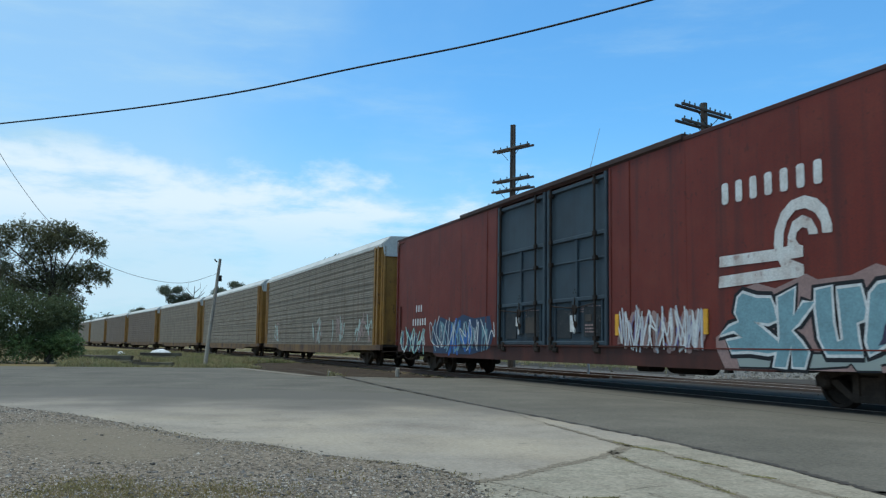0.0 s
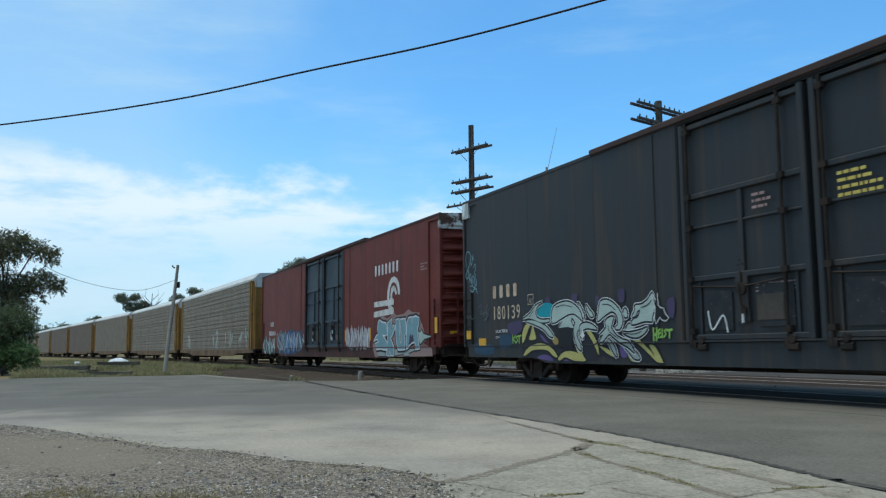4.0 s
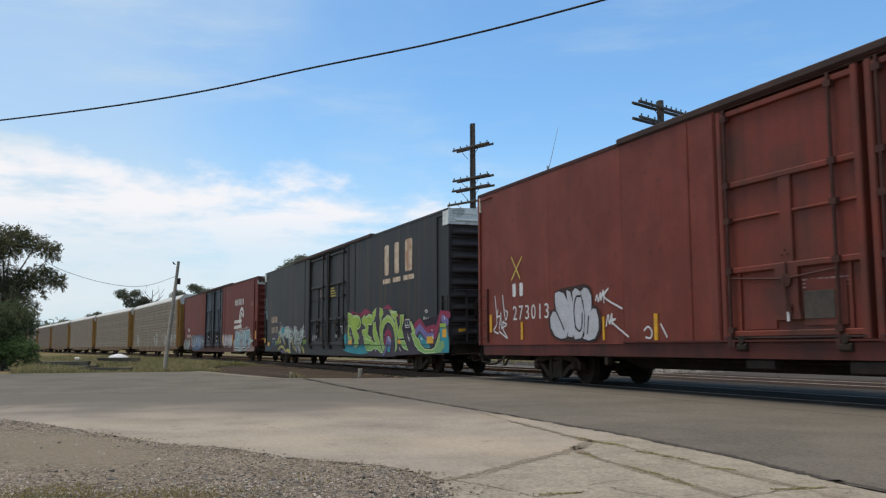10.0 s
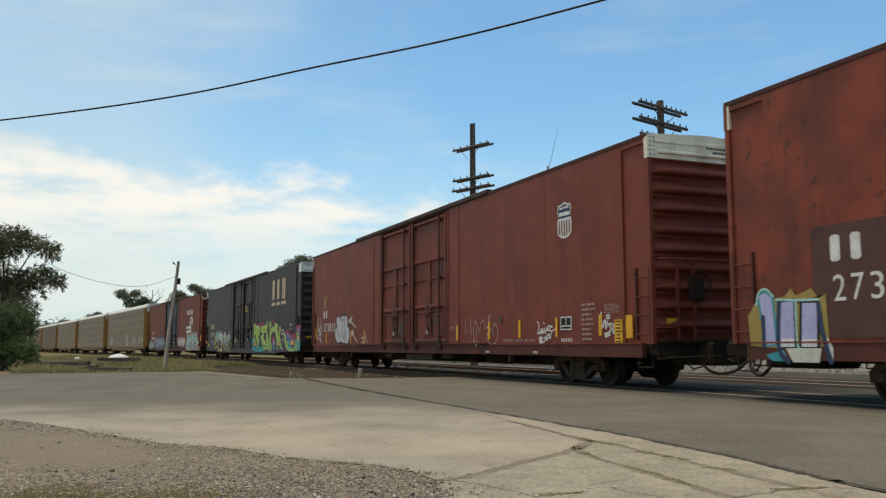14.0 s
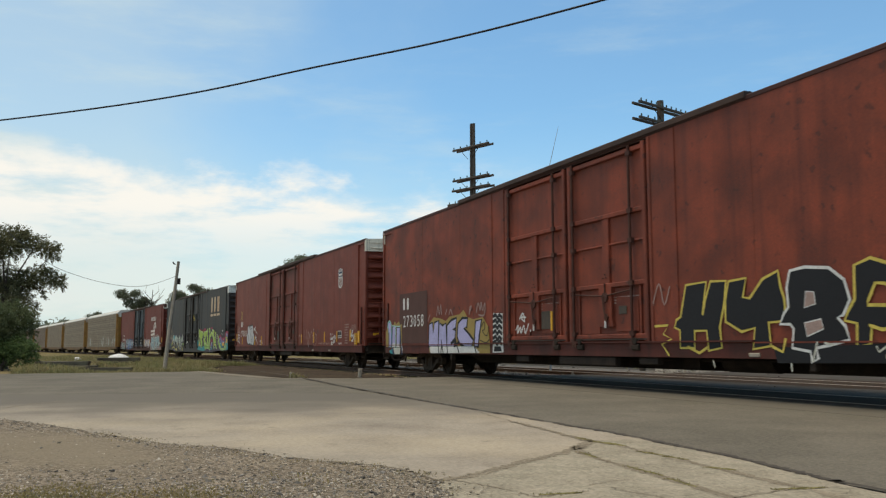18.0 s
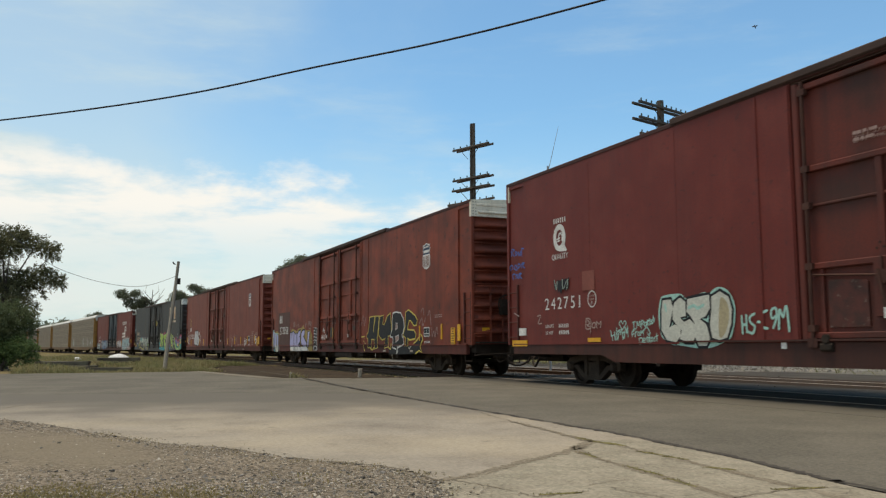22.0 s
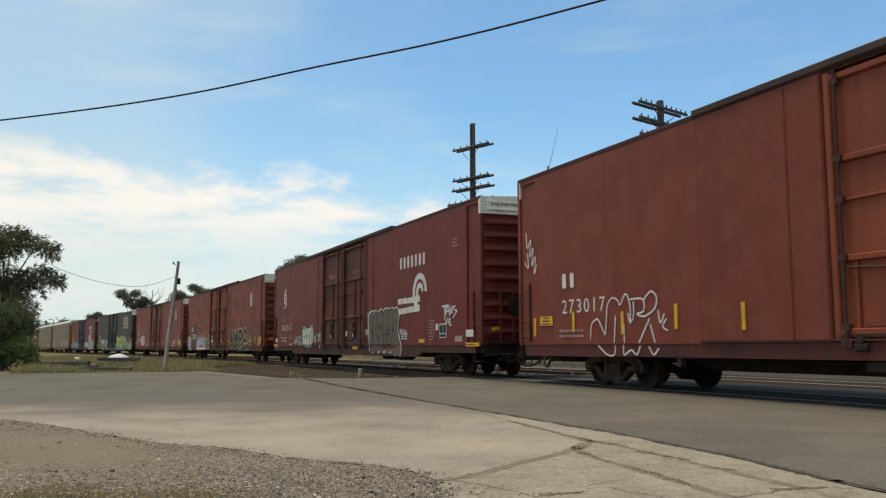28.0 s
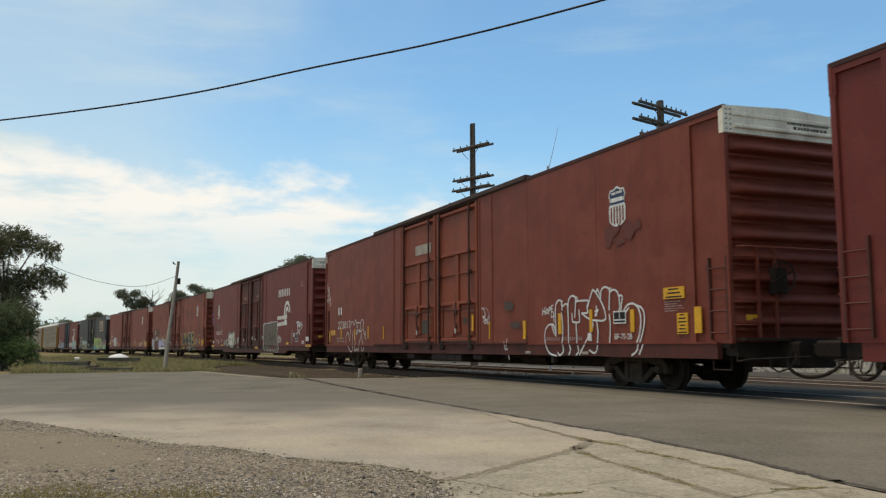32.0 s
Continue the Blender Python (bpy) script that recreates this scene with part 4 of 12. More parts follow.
def add_couplers(car, half, mat=None):
    for s in (-1, 1):
        bm = bmesh.new()
        x0, x1 = sorted((s * (half - 0.6), s * (half + 0.62)))
        box(bm, x0, x1, -0.10, 0.10, 0.72, 0.92, 0.03)
        k0, k1 = sorted((s * (half + 0.55), s * (half + 1.06)))
        box(bm, k0, k1, -0.17, 0.15, 0.66, 0.98, 0.05)
        part("coupler", bm, M_STEEL, car)
        bm = bmesh.new()
        k = [(half + 0.28, -0.42, 0.80), (half + 0.20, -0.48, 0.62), (half + 0.30, -0.50, 0.46), (half + 0.52, -0.44, 0.36), (half + 0.80, -0.34, 0.38), (half + 1.0, -0.26, 0.48), (half + 1.06, -0.2, 0.56), (half + 1.1, -0.1, 0.62)]
        flat = smooth_line([(p[0], p[2]) for p in k], 4)
        deep = smooth_line([(p[0], p[1]) for p in k], 4)
        tube(bm, [(s * a[0], b[1], a[1]) for a, b in zip(flat, deep)], 0.03, 7)
        part("air_hose", bm, M_STEEL, car)
        bm = bmesh.new()
        tube(bm, [(s * (half + 0.1), -0.8, 0.70), (s * (half + 0.16), -0.82, 0.52), (s * (half + 0.3), -0.8, 0.44), (s * (half + 0.45), -0.7, 0.50), (s * (half + 0.5), -0.6, 0.64), (s * (half + 0.4), -0.5, 0.74)], 0.018, 6)
        part("cable_loop", bm, M_STEEL, car)
        bm = bmesh.new()
        tube(bm, [(s * (half + 0.02), -1.42, 0.78), (s * (half + 0.05), -1.46, 0.62), (s * (half + 0.28), -1.40, 0.66), (s * (half + 0.55), -0.3, 0.70)], 0.016, 5)
        part("uncoupling_lever", bm, M_STEEL, car)


def ladder(car, x0, x1, y, z0, z1, rungs, mat, name="ladder"):
    bm = bmesh.new()
    for x in (x0, x1):
        box(bm, x - 0.025, x + 0.025, y - 0.05, y - 0.02, z0, z1)
    for i in range(rungs):
        z = z0 + (z1 - z0) * (i + 0.5) / rungs
        tube(bm, [(x0, y - 0.06, z), (x1, y - 0.06, z)], 0.014, 5)
    return part(name, bm, mat, car)


RIBS = [4.47, 4.09, 3.71, 3.27, 2.89, 2.51, 2.13, 1.75, 1.37]


def ribbed_end(car, e, H, paint):
    """A pressed steel end: broad ribs that taper off towards the corners, with short darts between them."""
    ys = [-1.5, -1.43, -1.36, -1.28, -1.18, -1.05, -0.85, -0.6, -0.3, 0.0, 0.3, 0.6, 0.85, 1.05, 1.18, 1.28, 1.36, 1.43, 1.5]
    zs = {0.95: None, 4.66: None}
    for i, c in enumerate(RIBS):
        for dz, h in ((-0.125, 0.0), (-0.12, 0.7), (-0.10, 1.0), (-0.05, 1.02), (0.0, 0.86), (0.05, 0.5), (0.10, 0.12), (0.125, 0.0)):
            zs[round(c + dz, 4)] = (h, 0.0)
        for dz, h in ((-0.03, 0.0), (-0.018, 1.0), (0.005, 0.9), (0.03, 0.0)):
            zs[round(c - 0.19 + dz, 4)] = (0.0, h)
    bm = bmesh.new()
    rows = []
    for z in sorted(zs):
        rib, dart = zs[z] or (0.0, 0.0)
        row = []
        for y in ys:
            a = abs(y)
            taper = max(0.0, min(1.0, (1.42 - a) / 0.34))
            short = max(0.0, min(1.0, (1.42 - a) / 0.1)) * max(0.0, min(1.0, (a - 0.15) / 0.8))
            row.append(bm.verts.new((e * (H - 0.095 + 0.17 * rib * taper ** 0.7 + 0.075 * dart * short), y, z)))
        rows.append(row)
    for r0, r1 in zip(rows, rows[1:]):
        for j in range(len(ys) - 1):
            bm.faces.new((r0[j], r0[j + 1], r1[j + 1], r1[j]))
    bmesh.ops.recalc_face_normals(bm, faces=bm.faces)
    wall = part("end_wall", bm, paint, car, "pressed steel end wall with level ribs")
    wall.data.polygons.foreach_set("use_smooth", [True] * len(wall.data.polygons))


def boxcar(at, paint, label, door_paint=None, cap_paint=None, roof_paint=None, rolls=True, wrap=0.07, raised=False, sill_paint=None):
    """A high-cube boxcar, 26.5 m long, with two doors each side, corrugated ends and two trucks."""
    car = thing("boxcar", pose(0, 0, 0), label, "boxcar", "boxcars of the train")
    H, door_paint, cap_paint = 13.25, door_paint or paint, cap_paint or M_WHITE
    rod_paint = M_STEEL if door_paint in (M_BLUE, M_DARK) else M_ROD
    end_paint = M_DARK_END if paint is M_DARK else paint
    dark = door_paint in (M_BLUE, M_DARK)
    bar_hi, bar_lo, bar_foot = (3.62, 2.10, 1.04) if raised or dark else (3.66, 2.17, 1.09)
    scuffed = M_SCUFF_DARK if dark else M_SCUFF if door_paint is M_DOOR_GRIMY else door_paint
    y0, y1 = SIDE, -SIDE
    for s in (-1, 1):
        def yy(a, b):
            return tuple(sorted((s * a, s * b)))
        w = 1.525
        # side sheets, with the end bays set back behind a vertical seam
        for xa, xb, da, db, za, zb, nm in ((-12.32, -3.25, 0, 0.1, 0.93, 5.08, "side_wall"), (3.05, 12.32, 0, 0.1, 0.93, 5.08, "side_wall"), (-3.25, 3.05, 0.13, 0.18, 0.93, 5.08, "door_recess"),
                                          (12.32, H - 0.05, 0.045, 0.1, 0.93, 4.98, "end_bay"), (-H + 0.05, -12.32, 0.045, 0.1, 0.93, 4.98, "end_bay"),
                                          (12.32, H - 0.05, 0, 0.1, 4.98, 5.08, "bay_header"), (-H + 0.05, -12.32, 0, 0.1, 4.98, 5.08, "bay_header")):
            bm = bmesh.new()
            box(bm, xa, xb, *yy(w - da, w - db), za, zb)
            part(nm, bm, paint, car)
        for e in (-1, 1):
            bm = bmesh.new()
            box(bm, *sorted((e * (H - wrap), e * (H + 0.006))), *yy(w + 0.014, w - 0.05), 4.65, 5.09)
            part("cap_flange", bm, cap_paint if e > 0 or wrap > 0.1 else paint, car)
        # lapped sheets and post lines, slightly proud
        for x in (-9.3, -6.25, 5.92, 9.05):
            bm = bmesh.new()
            box(bm, x - 0.05, x + 0.05, *yy(w + 0.003, w - 0.02), 0.95, 5.06)
            part("sheet_seam", bm, paint, car)
        bm = bmesh.new()
        low, mid, xa = (0.70, 0.555, 8.85) if raised else (0.635, 0.52, 8.95) if paint is M_DARK else (0.66, 0.675, 9.65)
        prism(bm, [(-12.9, 0.94), (12.9, 0.94), (12.9, low), (xa, low), (xa - 0.5, mid), (0.5 - xa, mid), (-xa, low), (-12.9, low)], 1, *yy(w + 0.014, w - 0.1))
        bmesh.ops.recalc_face_normals(bm, faces=bm.faces)
        part("side_sill", bm, sill_paint or paint, car)
        for xa, xb in ((-12.9, -6.2), (5.9, 12.9)):
            bm = bmesh.new()
            box(bm, xa, xb, *yy(w + 0.03, w - 0.02), 0.93, 0.955)
            part("sill_ledge", bm, paint, car)
        # roof hood over the doors and eave rail
        bm = bmesh.new()
        box(bm, -6.25, 5.92, *yy(w + 0.05, w - 0.15), 5.10, 5.235, 0.02)
        part("door_hood", bm, M_HOOD, car)
        bm = bmesh.new()
        box(bm, -H, H, *yy(w + 0.012, w - 0.08), 5.07, 5.165, 0.015)
        part("eave_rail", bm, paint if paint is M_DARK else M_EAVE, car)
        # door track
        bm = bmesh.new()
        box(bm, -6.2, 5.9, *yy(w + 0.06, w - 0.02), 0.955, 0.985)
        part("door_track", bm, sill_paint or paint, car)
        for x0, x1 in ((-3.2, -0.12), (0.0, 3.0)):
            door = new("door")
            door.parent = car
            door["label"] = "closed ribbed plug door"
            bm = bmesh.new()
            box(bm, x0, x1, *yy(w - 0.05, w - 0.12), 0.99, 5.0)
            part("panel", bm, door_paint, door)
            bm = bmesh.new()
            for xa, xb in ((x0, x0 + 0.13), (x1 - 0.13, x1)):
                box(bm, xa, xb, *yy(w + 0.03, w - 0.06), 0.99, 5.02, 0.02)
            for z in (bar_foot, bar_lo, bar_hi, 4.93):
                box(bm, x0 + 0.12, x1 - 0.12, *yy(w + 0.02, w - 0.06), z - 0.05, z + 0.05, 0.015)
            part("frame", bm, door_paint, door)
            xm = (x0 + x1) / 2
            wide = 0.06 if raised or dark else 0.13
            bm = bmesh.new()
            box(bm, xm - wide, xm + wide, *yy(w + 0.004, w - 0.06), bar_lo + 0.05, bar_hi - 0.05, 0.012)
            part("stiffener", bm, door_paint, door)
            for xa, xb in ((x0 + 0.13, xm - wide), (xm + wide, x1 - 0.13)):
                bm = bmesh.new()
                box(bm, xa, xb, *yy(w - 0.012, w - 0.06), 3.02, 3.065, 0.012)
                part("stiffener", bm, door_paint, door)
            for xa in (xm - 1.12, xm + 1.2):
                bm = bmesh.new()
                box(bm, xa - 0.03, xa + 0.03, *yy(w - 0.01, w - 0.06), bar_foot + 0.05, bar_lo - 0.05)
                part("stiffener", bm, door_paint, door)
            lk = 0.16 if raised or dark else 0.26
            bm = bmesh.new()
            prism(bm, [(xm - lk, bar_lo), (xm + lk * 0.85, bar_lo), (xm + lk * 0.85, 1.5), (xm + lk, 1.3), (xm - lk * 1.1, 1.3), (xm - lk, 1.6)], 1, *yy(w + 0.022, w - 0.06))
            bmesh.ops.recalc_face_normals(bm, faces=bm.faces)
            lock = part("lock_box", bm, door_paint, door)
            for dx, dz in ((-0.08, 0.16), (0.04, 0.17), (-0.02, 0.24)):
                bm = bmesh.new()
                lathe_y(bm, [(s * (w + 0.02), 0.018), (s * (w + 0.03), 0.018), (s * (w + 0.03), 0.006)], 6, xm + dx, bar_lo + dz)
                part("bolt", bm, M_STEEL, lock)
            for xa, xb, za, zb in ((xm - 1.02, xm - 0.30, 1.16, 1.84), (xm + 0.34, xm + 1.12, 1.2, 1.88)):
                bm = bmesh.new()
                prism(bm, [(xa, za), (xb, za), (xb, zb - 0.03), (xb - 0.05, zb), (xa + 0.05, zb + 0.04), (xa, zb)], 1, *yy(w - 0.022, w - 0.06))
                bmesh.ops.recalc_face_normals(bm, faces=bm.faces)
                panel = part("pressed_panel", bm, scuffed, door, "scuffed pressed panel")
            xa, xb, za, zb = (xm + 0.30, xm + 0.90, 1.30, 1.73) if x0 < -1 else (xm + 0.44, xm + 0.72, 1.55, 1.72)
            bm = bmesh.new()
            box(bm, xa, xb, *yy(w - 0.012, w - 0.03), za, zb, 0.01)
            part("instruction_plate", bm, M_PLATE, door, "dark steel plate")
            bm = bmesh.new()
            box(bm, xm + 0.02, xm + 0.07, *yy(w + 0.085, w + 0.05), 1.27, 1.42, 0.012)
            part("handle_tip", bm, M_STENCIL, door, "white-painted handle end")
            for xa in (x0 + 0.5, x1 - 0.42):
                bm = bmesh.new()
                box(bm, xa - 0.11, xa + 0.11, *yy(w + 0.075, w - 0.02), 0.80, 0.93, 0.03)
                lathe_y(bm, [(s * (w + 0.03), 0.07), (s * (w + 0.08), 0.07), (s * (w + 0.08), 0.03)], 10, xa, 0.99)
                part("door_roller", bm, M_STEEL, door, "greasy door roller")
            bm = bmesh.new()
            box(bm, x0 + 0.05, x1 - 0.05, *yy(w + 0.035, w - 0.02), bar_foot - 0.075, bar_foot - 0.05)
            part("lower_rail", bm, M_GREASE, door)
            bm = bmesh.new()
            rng = random.Random(round(xm * 10))
            for k in range(3):
                xs = xm - 0.05 if x0 > -1 else xm + 0.25
                while xs < xm + 1.1:
                    xe = xs + rng.uniform(0.05, 0.14)
                    box(bm, xs, xe, *yy(w - 0.047, w - 0.06), 1.90 - 0.06 * k, 1.925 - 0.06 * k)
                    xs = xe + 0.03
            part("small_stencilling", bm, M_FAINT, door)["kind"] = "stuff"
            bm = bmesh.new()
            tube(bm, [(xm - 0.06, s * (w + 0.06), 1.96), (xm + 0.02, s * (w + 0.08), 1.62), (xm + 0.10, s * (w + 0.07), 1.40)], 0.022, 6)
            lathe_y(bm, [(s * (w + 0.02), 0.11), (s * (w + 0.06), 0.11), (s * (w + 0.06), 0.06)], 12, xm, bar_lo - 0.25)
            lathe_y(bm, [(s * (w + 0.02), 0.07), (s * (w + 0.055), 0.07), (s * (w + 0.055), 0.03)], 10, xm + 0.04, 1.5)
            part("lock_handle", bm, rod_paint, door)
            bm = bmesh.new()
            tube(bm, [(xm, s * (w + 0.04), bar_lo + 0.05), (xm, s * (w + 0.04), 1.85)], 0.016, 5)
            tube(bm, [(x0 + 0.25, s * (w + 0.03), bar_lo - 0.13), (xm, s * (w + 0.045), bar_lo - 0.22), (x1 - 0.5, s * (w + 0.03), bar_lo - 0.13)], 0.017, 5)
            part("crank_rod", bm, rod_paint, door)
            for xr in (x0 + 0.24, x1 - 0.52):
                bm = bmesh.new()
                tube(bm, [(xr, s * (w + 0.045), 0.90), (xr, s * (w + 0.045), 5.02)], 0.03, 6)
                for z in (1.15, bar_lo, 3.04, bar_hi, 4.85):
                    box(bm, xr - 0.07, xr + 0.07, *yy(w + 0.07, w - 0.01), z - 0.05, z + 0.05)
                box(bm, xr - 0.09, xr + 0.09, *yy(w + 0.06, w - 0.01), 0.86, 1.0)
                part("lock_rod", bm, rod_paint, door)
        # door posts, stops and the brackets under the door track
        for x in (-4.05, -3.32, 3.12, 3.9):
            bm = bmesh.new()
            box(bm, x - 0.045, x + 0.045, *yy(w + 0.022, w - 0.06), 0.96, 5.06, 0.012)
            part("door_post", bm, paint, car)
        for xa, xb, zl in () if raised else ((-2.7, -2.05, 0.50), (-0.55, 1.75, 0.47), (2.6, 3.2, 0.52)):
            bm = bmesh.new()
            box(bm, xa, xb, *yy(w - 0.02, w - 0.16), zl, 0.66, 0.02)
            part("track_bracket", bm, M_STEEL, car)
        # ladders by the ends, steps and grab irons
        for e in (-1, 1):
            xa, xb = sorted((e * 12.72, e * 13.18))
            bm = bmesh.new()
            for x in (xa, xb):
                box(bm, x - 0.022, x + 0.022, *yy(w + 0.01, w - 0.045), 1.0, 2.46)
            for i in range(4):
                z = 1.12 + 0.38 * i
                tube(bm, [(xa, s * (w - 0.0), z), (xb, s * (w - 0.0), z)], 0.014, 5)
            part("ladder", bm, M_STEEL if paint is M_DARK else M_LADDER, car)
            bm = bmesh.new()
            tube(bm, [(xa, s * (w - 0.04), 0.92), (xa, s * (w - 0.04), 0.47), (xb, s * (w - 0.04), 0.47), (xb, s * (w - 0.04), 0.92)], 0.02, 5)
            part("sill_step", bm, M_STEEL, car)
        for x in (-6.9, 7.1):
            bm = bmesh.new()
            box(bm, x - 0.06, x + 0.06, *yy(w, w - 0.12), 0.5, 0.66)
            part("jacking_pad", bm, M_STEEL, car)
    # roof with cross ribs
    bm = bmesh.new()
    prism(bm, [(-1.5, 5.05), (1.5, 5.05), (1.5, 5.13), (0, 5.21), (-1.5, 5.13)], 0, -H + 0.02, H - 0.02)
    for i in range(27):
        x = -H + 0.25 + i
        prism(bm, [(-1.48, 5.11), (1.48, 5.11), (1.48, 5.135), (0, 5.215), (-1.48, 5.135)], 0, x - 0.04, x + 0.04)
    bmesh.ops.recalc_face_normals(bm, faces=bm.faces)
    part("roof", bm, roof_paint or M_RUSTROOF, car)
    # ends: horizontal corrugations and a pale band at the top
    for e in (-1, 1):
        ribbed_end(car, e, H, end_paint)
        for s in (-1, 1):
            bm = bmesh.new()
            box(bm, *sorted((e * (H - 0.1), e * (H + 0.01))), *sorted((s * 1.53, s * 1.44)), 0.93, 4.66, 0.01)
            part("corner_post", bm, end_paint, car)
        bm = bmesh.new()
        prism(bm, [(-1.53, 4.66), (1.53, 4.66), (1.53, 5.145), (0.0, 5.225), (-1.53, 5.145)], 0, *sorted((e * (H - 0.12), e * (H + 0.012))))
        bmesh.ops.recalc_face_normals(bm, faces=bm.faces)
        cap = part("end_cap", bm, cap_paint, car, "chalky white band over the end")
        for ya, yb, z, deep in ((-1.3, 1.3, 4.79, 0.055), (-1.36, 1.36, 5.01, 0.03)):
            bm = bmesh.new()
            box(bm, *sorted((e * (H + 0.01), e * (H + deep))), ya, yb, z - 0.035, z + 0.035, 0.02)
            part("cap_rib", bm, cap_paint, cap)
        if e > 0:
            for y, z in [(-1.47, 4.72 + 0.09 * k) for k in range(5)] + [(-1.38, 4.72 + 0.09 * k) for k in range(5)]:
                bm = bmesh.new()
                box(bm, H + 0.01, H + 0.022, y - 0.012, y + 0.012, z - 0.012, z + 0.012)
                part("rivet", bm, M_PLATE, cap)
            bm = bmesh.new()
            rng = random.Random(round(at * 10))
            for z, ya, yb in ((4.93, -0.05, 0.95), (4.845, 0.1, 0.85)):
                y = ya
                while y < yb:
                    w2 = rng.uniform(0.05, 0.1)
                    box(bm, H + 0.0125, H + 0.016, y, y + w2 * 0.7, z, z + 0.055)
                    y += w2
            part("small_stencilling", bm, M_PLATE, cap)["kind"] = "stuff"
        for s in (-1, 1):
            for z in (1.25, 1.65, 2.05, 2.45):
                ya, yb = sorted((s * 1.46, s * 1.05))
                bm = bmesh.new()
                tube(bm, [(e * (H + 0.02), ya, z), (e * (H + 0.09), ya, z), (e * (H + 0.09), yb, z), (e * (H + 0.02), yb, z)], 0.013, 5)
                part("grab_iron", bm, end_paint, car)
        bm = bmesh.new()
        tube(bm, [(e * (H + 0.02), -1.35, 2.62), (e * (H + 0.13), -1.3, 2.62), (e * (H + 0.13), 1.3, 2.62), (e * (H + 0.02), 1.35, 2.62)], 0.02, 6)
        part("hand_rail", bm, end_paint, car)
        if e > 0:
            bm = bmesh.new()
            box(bm, H + 0.02, H + 0.2, 0.98, 1.36, 1.92, 2.26, 0.02)
            part("gear_box", bm, M_STEEL, car)
            bm = bmesh.new()
            box(bm, H + 0.045, H + 0.05, -1.22, -0.94, 1.33, 1.43)
            part("reflective_stripe", bm, M_YELLOW, car)
        for y in (-0.95, -0.55):
            bm = bmesh.new()
            box(bm, *sorted((e * (H + 0.03), e * (H + 0.09))), y - 0.025, y + 0.025, 1.0, 2.62)
            part("ladder_stile", bm, end_paint, car)
        bm = bmesh.new()
        box(bm, *sorted((e * (H + 0.0), e * (H + 0.22))), -1.4, 1.4, 0.98, 1.02)
        part("crossover_platform", bm, M_STEEL, car)
        bm = bmesh.new()
        prism(bm, [(-1.4, 0.95), (1.4, 0.95), (1.4, 0.72), (0.5, 0.6), (-0.5, 0.6), (-1.4, 0.72)], 0, *sorted((e * (H - 0.3), e * (H - 0.02))))
        bmesh.ops.recalc_face_normals(bm, faces=bm.faces)
        part("end_sill", bm, M_STEEL, car)
        bm = bmesh.new()
        box(bm, *sorted((e * (H - 0.9), e * (H + 0.42))), -0.42, 0.42, 0.50, 0.97, 0.05)
        part("cushion_housing", bm, M_STEEL, car, "long dark draft gear housing")
    # brake wheel on the trailing end
    bm = bmesh.new()
    for i in range(16):
        a, b = 2 * math.pi * i / 16, 2 * math.pi * (i + 1) / 16
        tube(bm, [(H + 0.2, -0.5 + 0.27 * math.cos(a), 2.1 + 0.27 * math.sin(a)), (H + 0.2, -0.5 + 0.27 * math.cos(b), 2.1 + 0.27 * math.sin(b))], 0.016, 5)
    for i in range(4):
        a = math.pi * i / 2 + 0.4
        tube(bm, [(H + 0.18, -0.5, 2.1), (H + 0.2, -0.5 + 0.27 * math.cos(a), 2.1 + 0.27 * math.sin(a))], 0.014, 5)
    box(bm, H + 0.0, H + 0.16, -0.66, -0.34, 1.8, 2.25, 0.03)
    part("hand_brake", bm, M_STEEL, car, "dark brake wheel on its gear box")
    # underframe
    bm = bmesh.new()
    box(bm, -H + 0.1, H - 0.1, -1.45, 1.45, 0.86, 0.94)
    box(bm, -H + 0.2, H - 0.2, -0.3, 0.3, 0.6, 0.86)
    deep = 0.52 if raised else 0.40
    prism(bm, [(-8.2, 0.62), (8.2, 0.62), (7.3, deep), (-7.3, deep)], 1, -0.32, 0.32)
    for i in range(12):
        x = -11 + 2 * i
        box(bm, x - 0.06, x + 0.06, -1.4, 1.4, 0.7, 0.88)
    bmesh.ops.recalc_face_normals(bm, faces=bm.faces)
    part("underframe", bm, M_STEEL, car)
    bm = bmesh.new()
    tube(bm, [(4.2, -0.6, 0.62), (5.5, -0.6, 0.62)], 0.22, 12)
    part("air_reservoir", bm, M_STEEL, car)
    bm = bmesh.new()
    box(bm, 3.2, 3.7, -0.9, -0.5, 0.42, 0.75, 0.05)
    tube(bm, [(-8.6, -0.75, 0.66), (-3, -0.85, 0.6), (3.0, -0.85, 0.6), (8.6, -0.75, 0.66)], 0.028, 6)
    part("brake_rigging", bm, M_STEEL, car)
    for x in (-9.93, 9.93) if raised else (-9.75, 9.75):
        add_truck(car, x, rolls)
    add_couplers(car, H)
    CARS.append((car, at, 9.75))
    return car


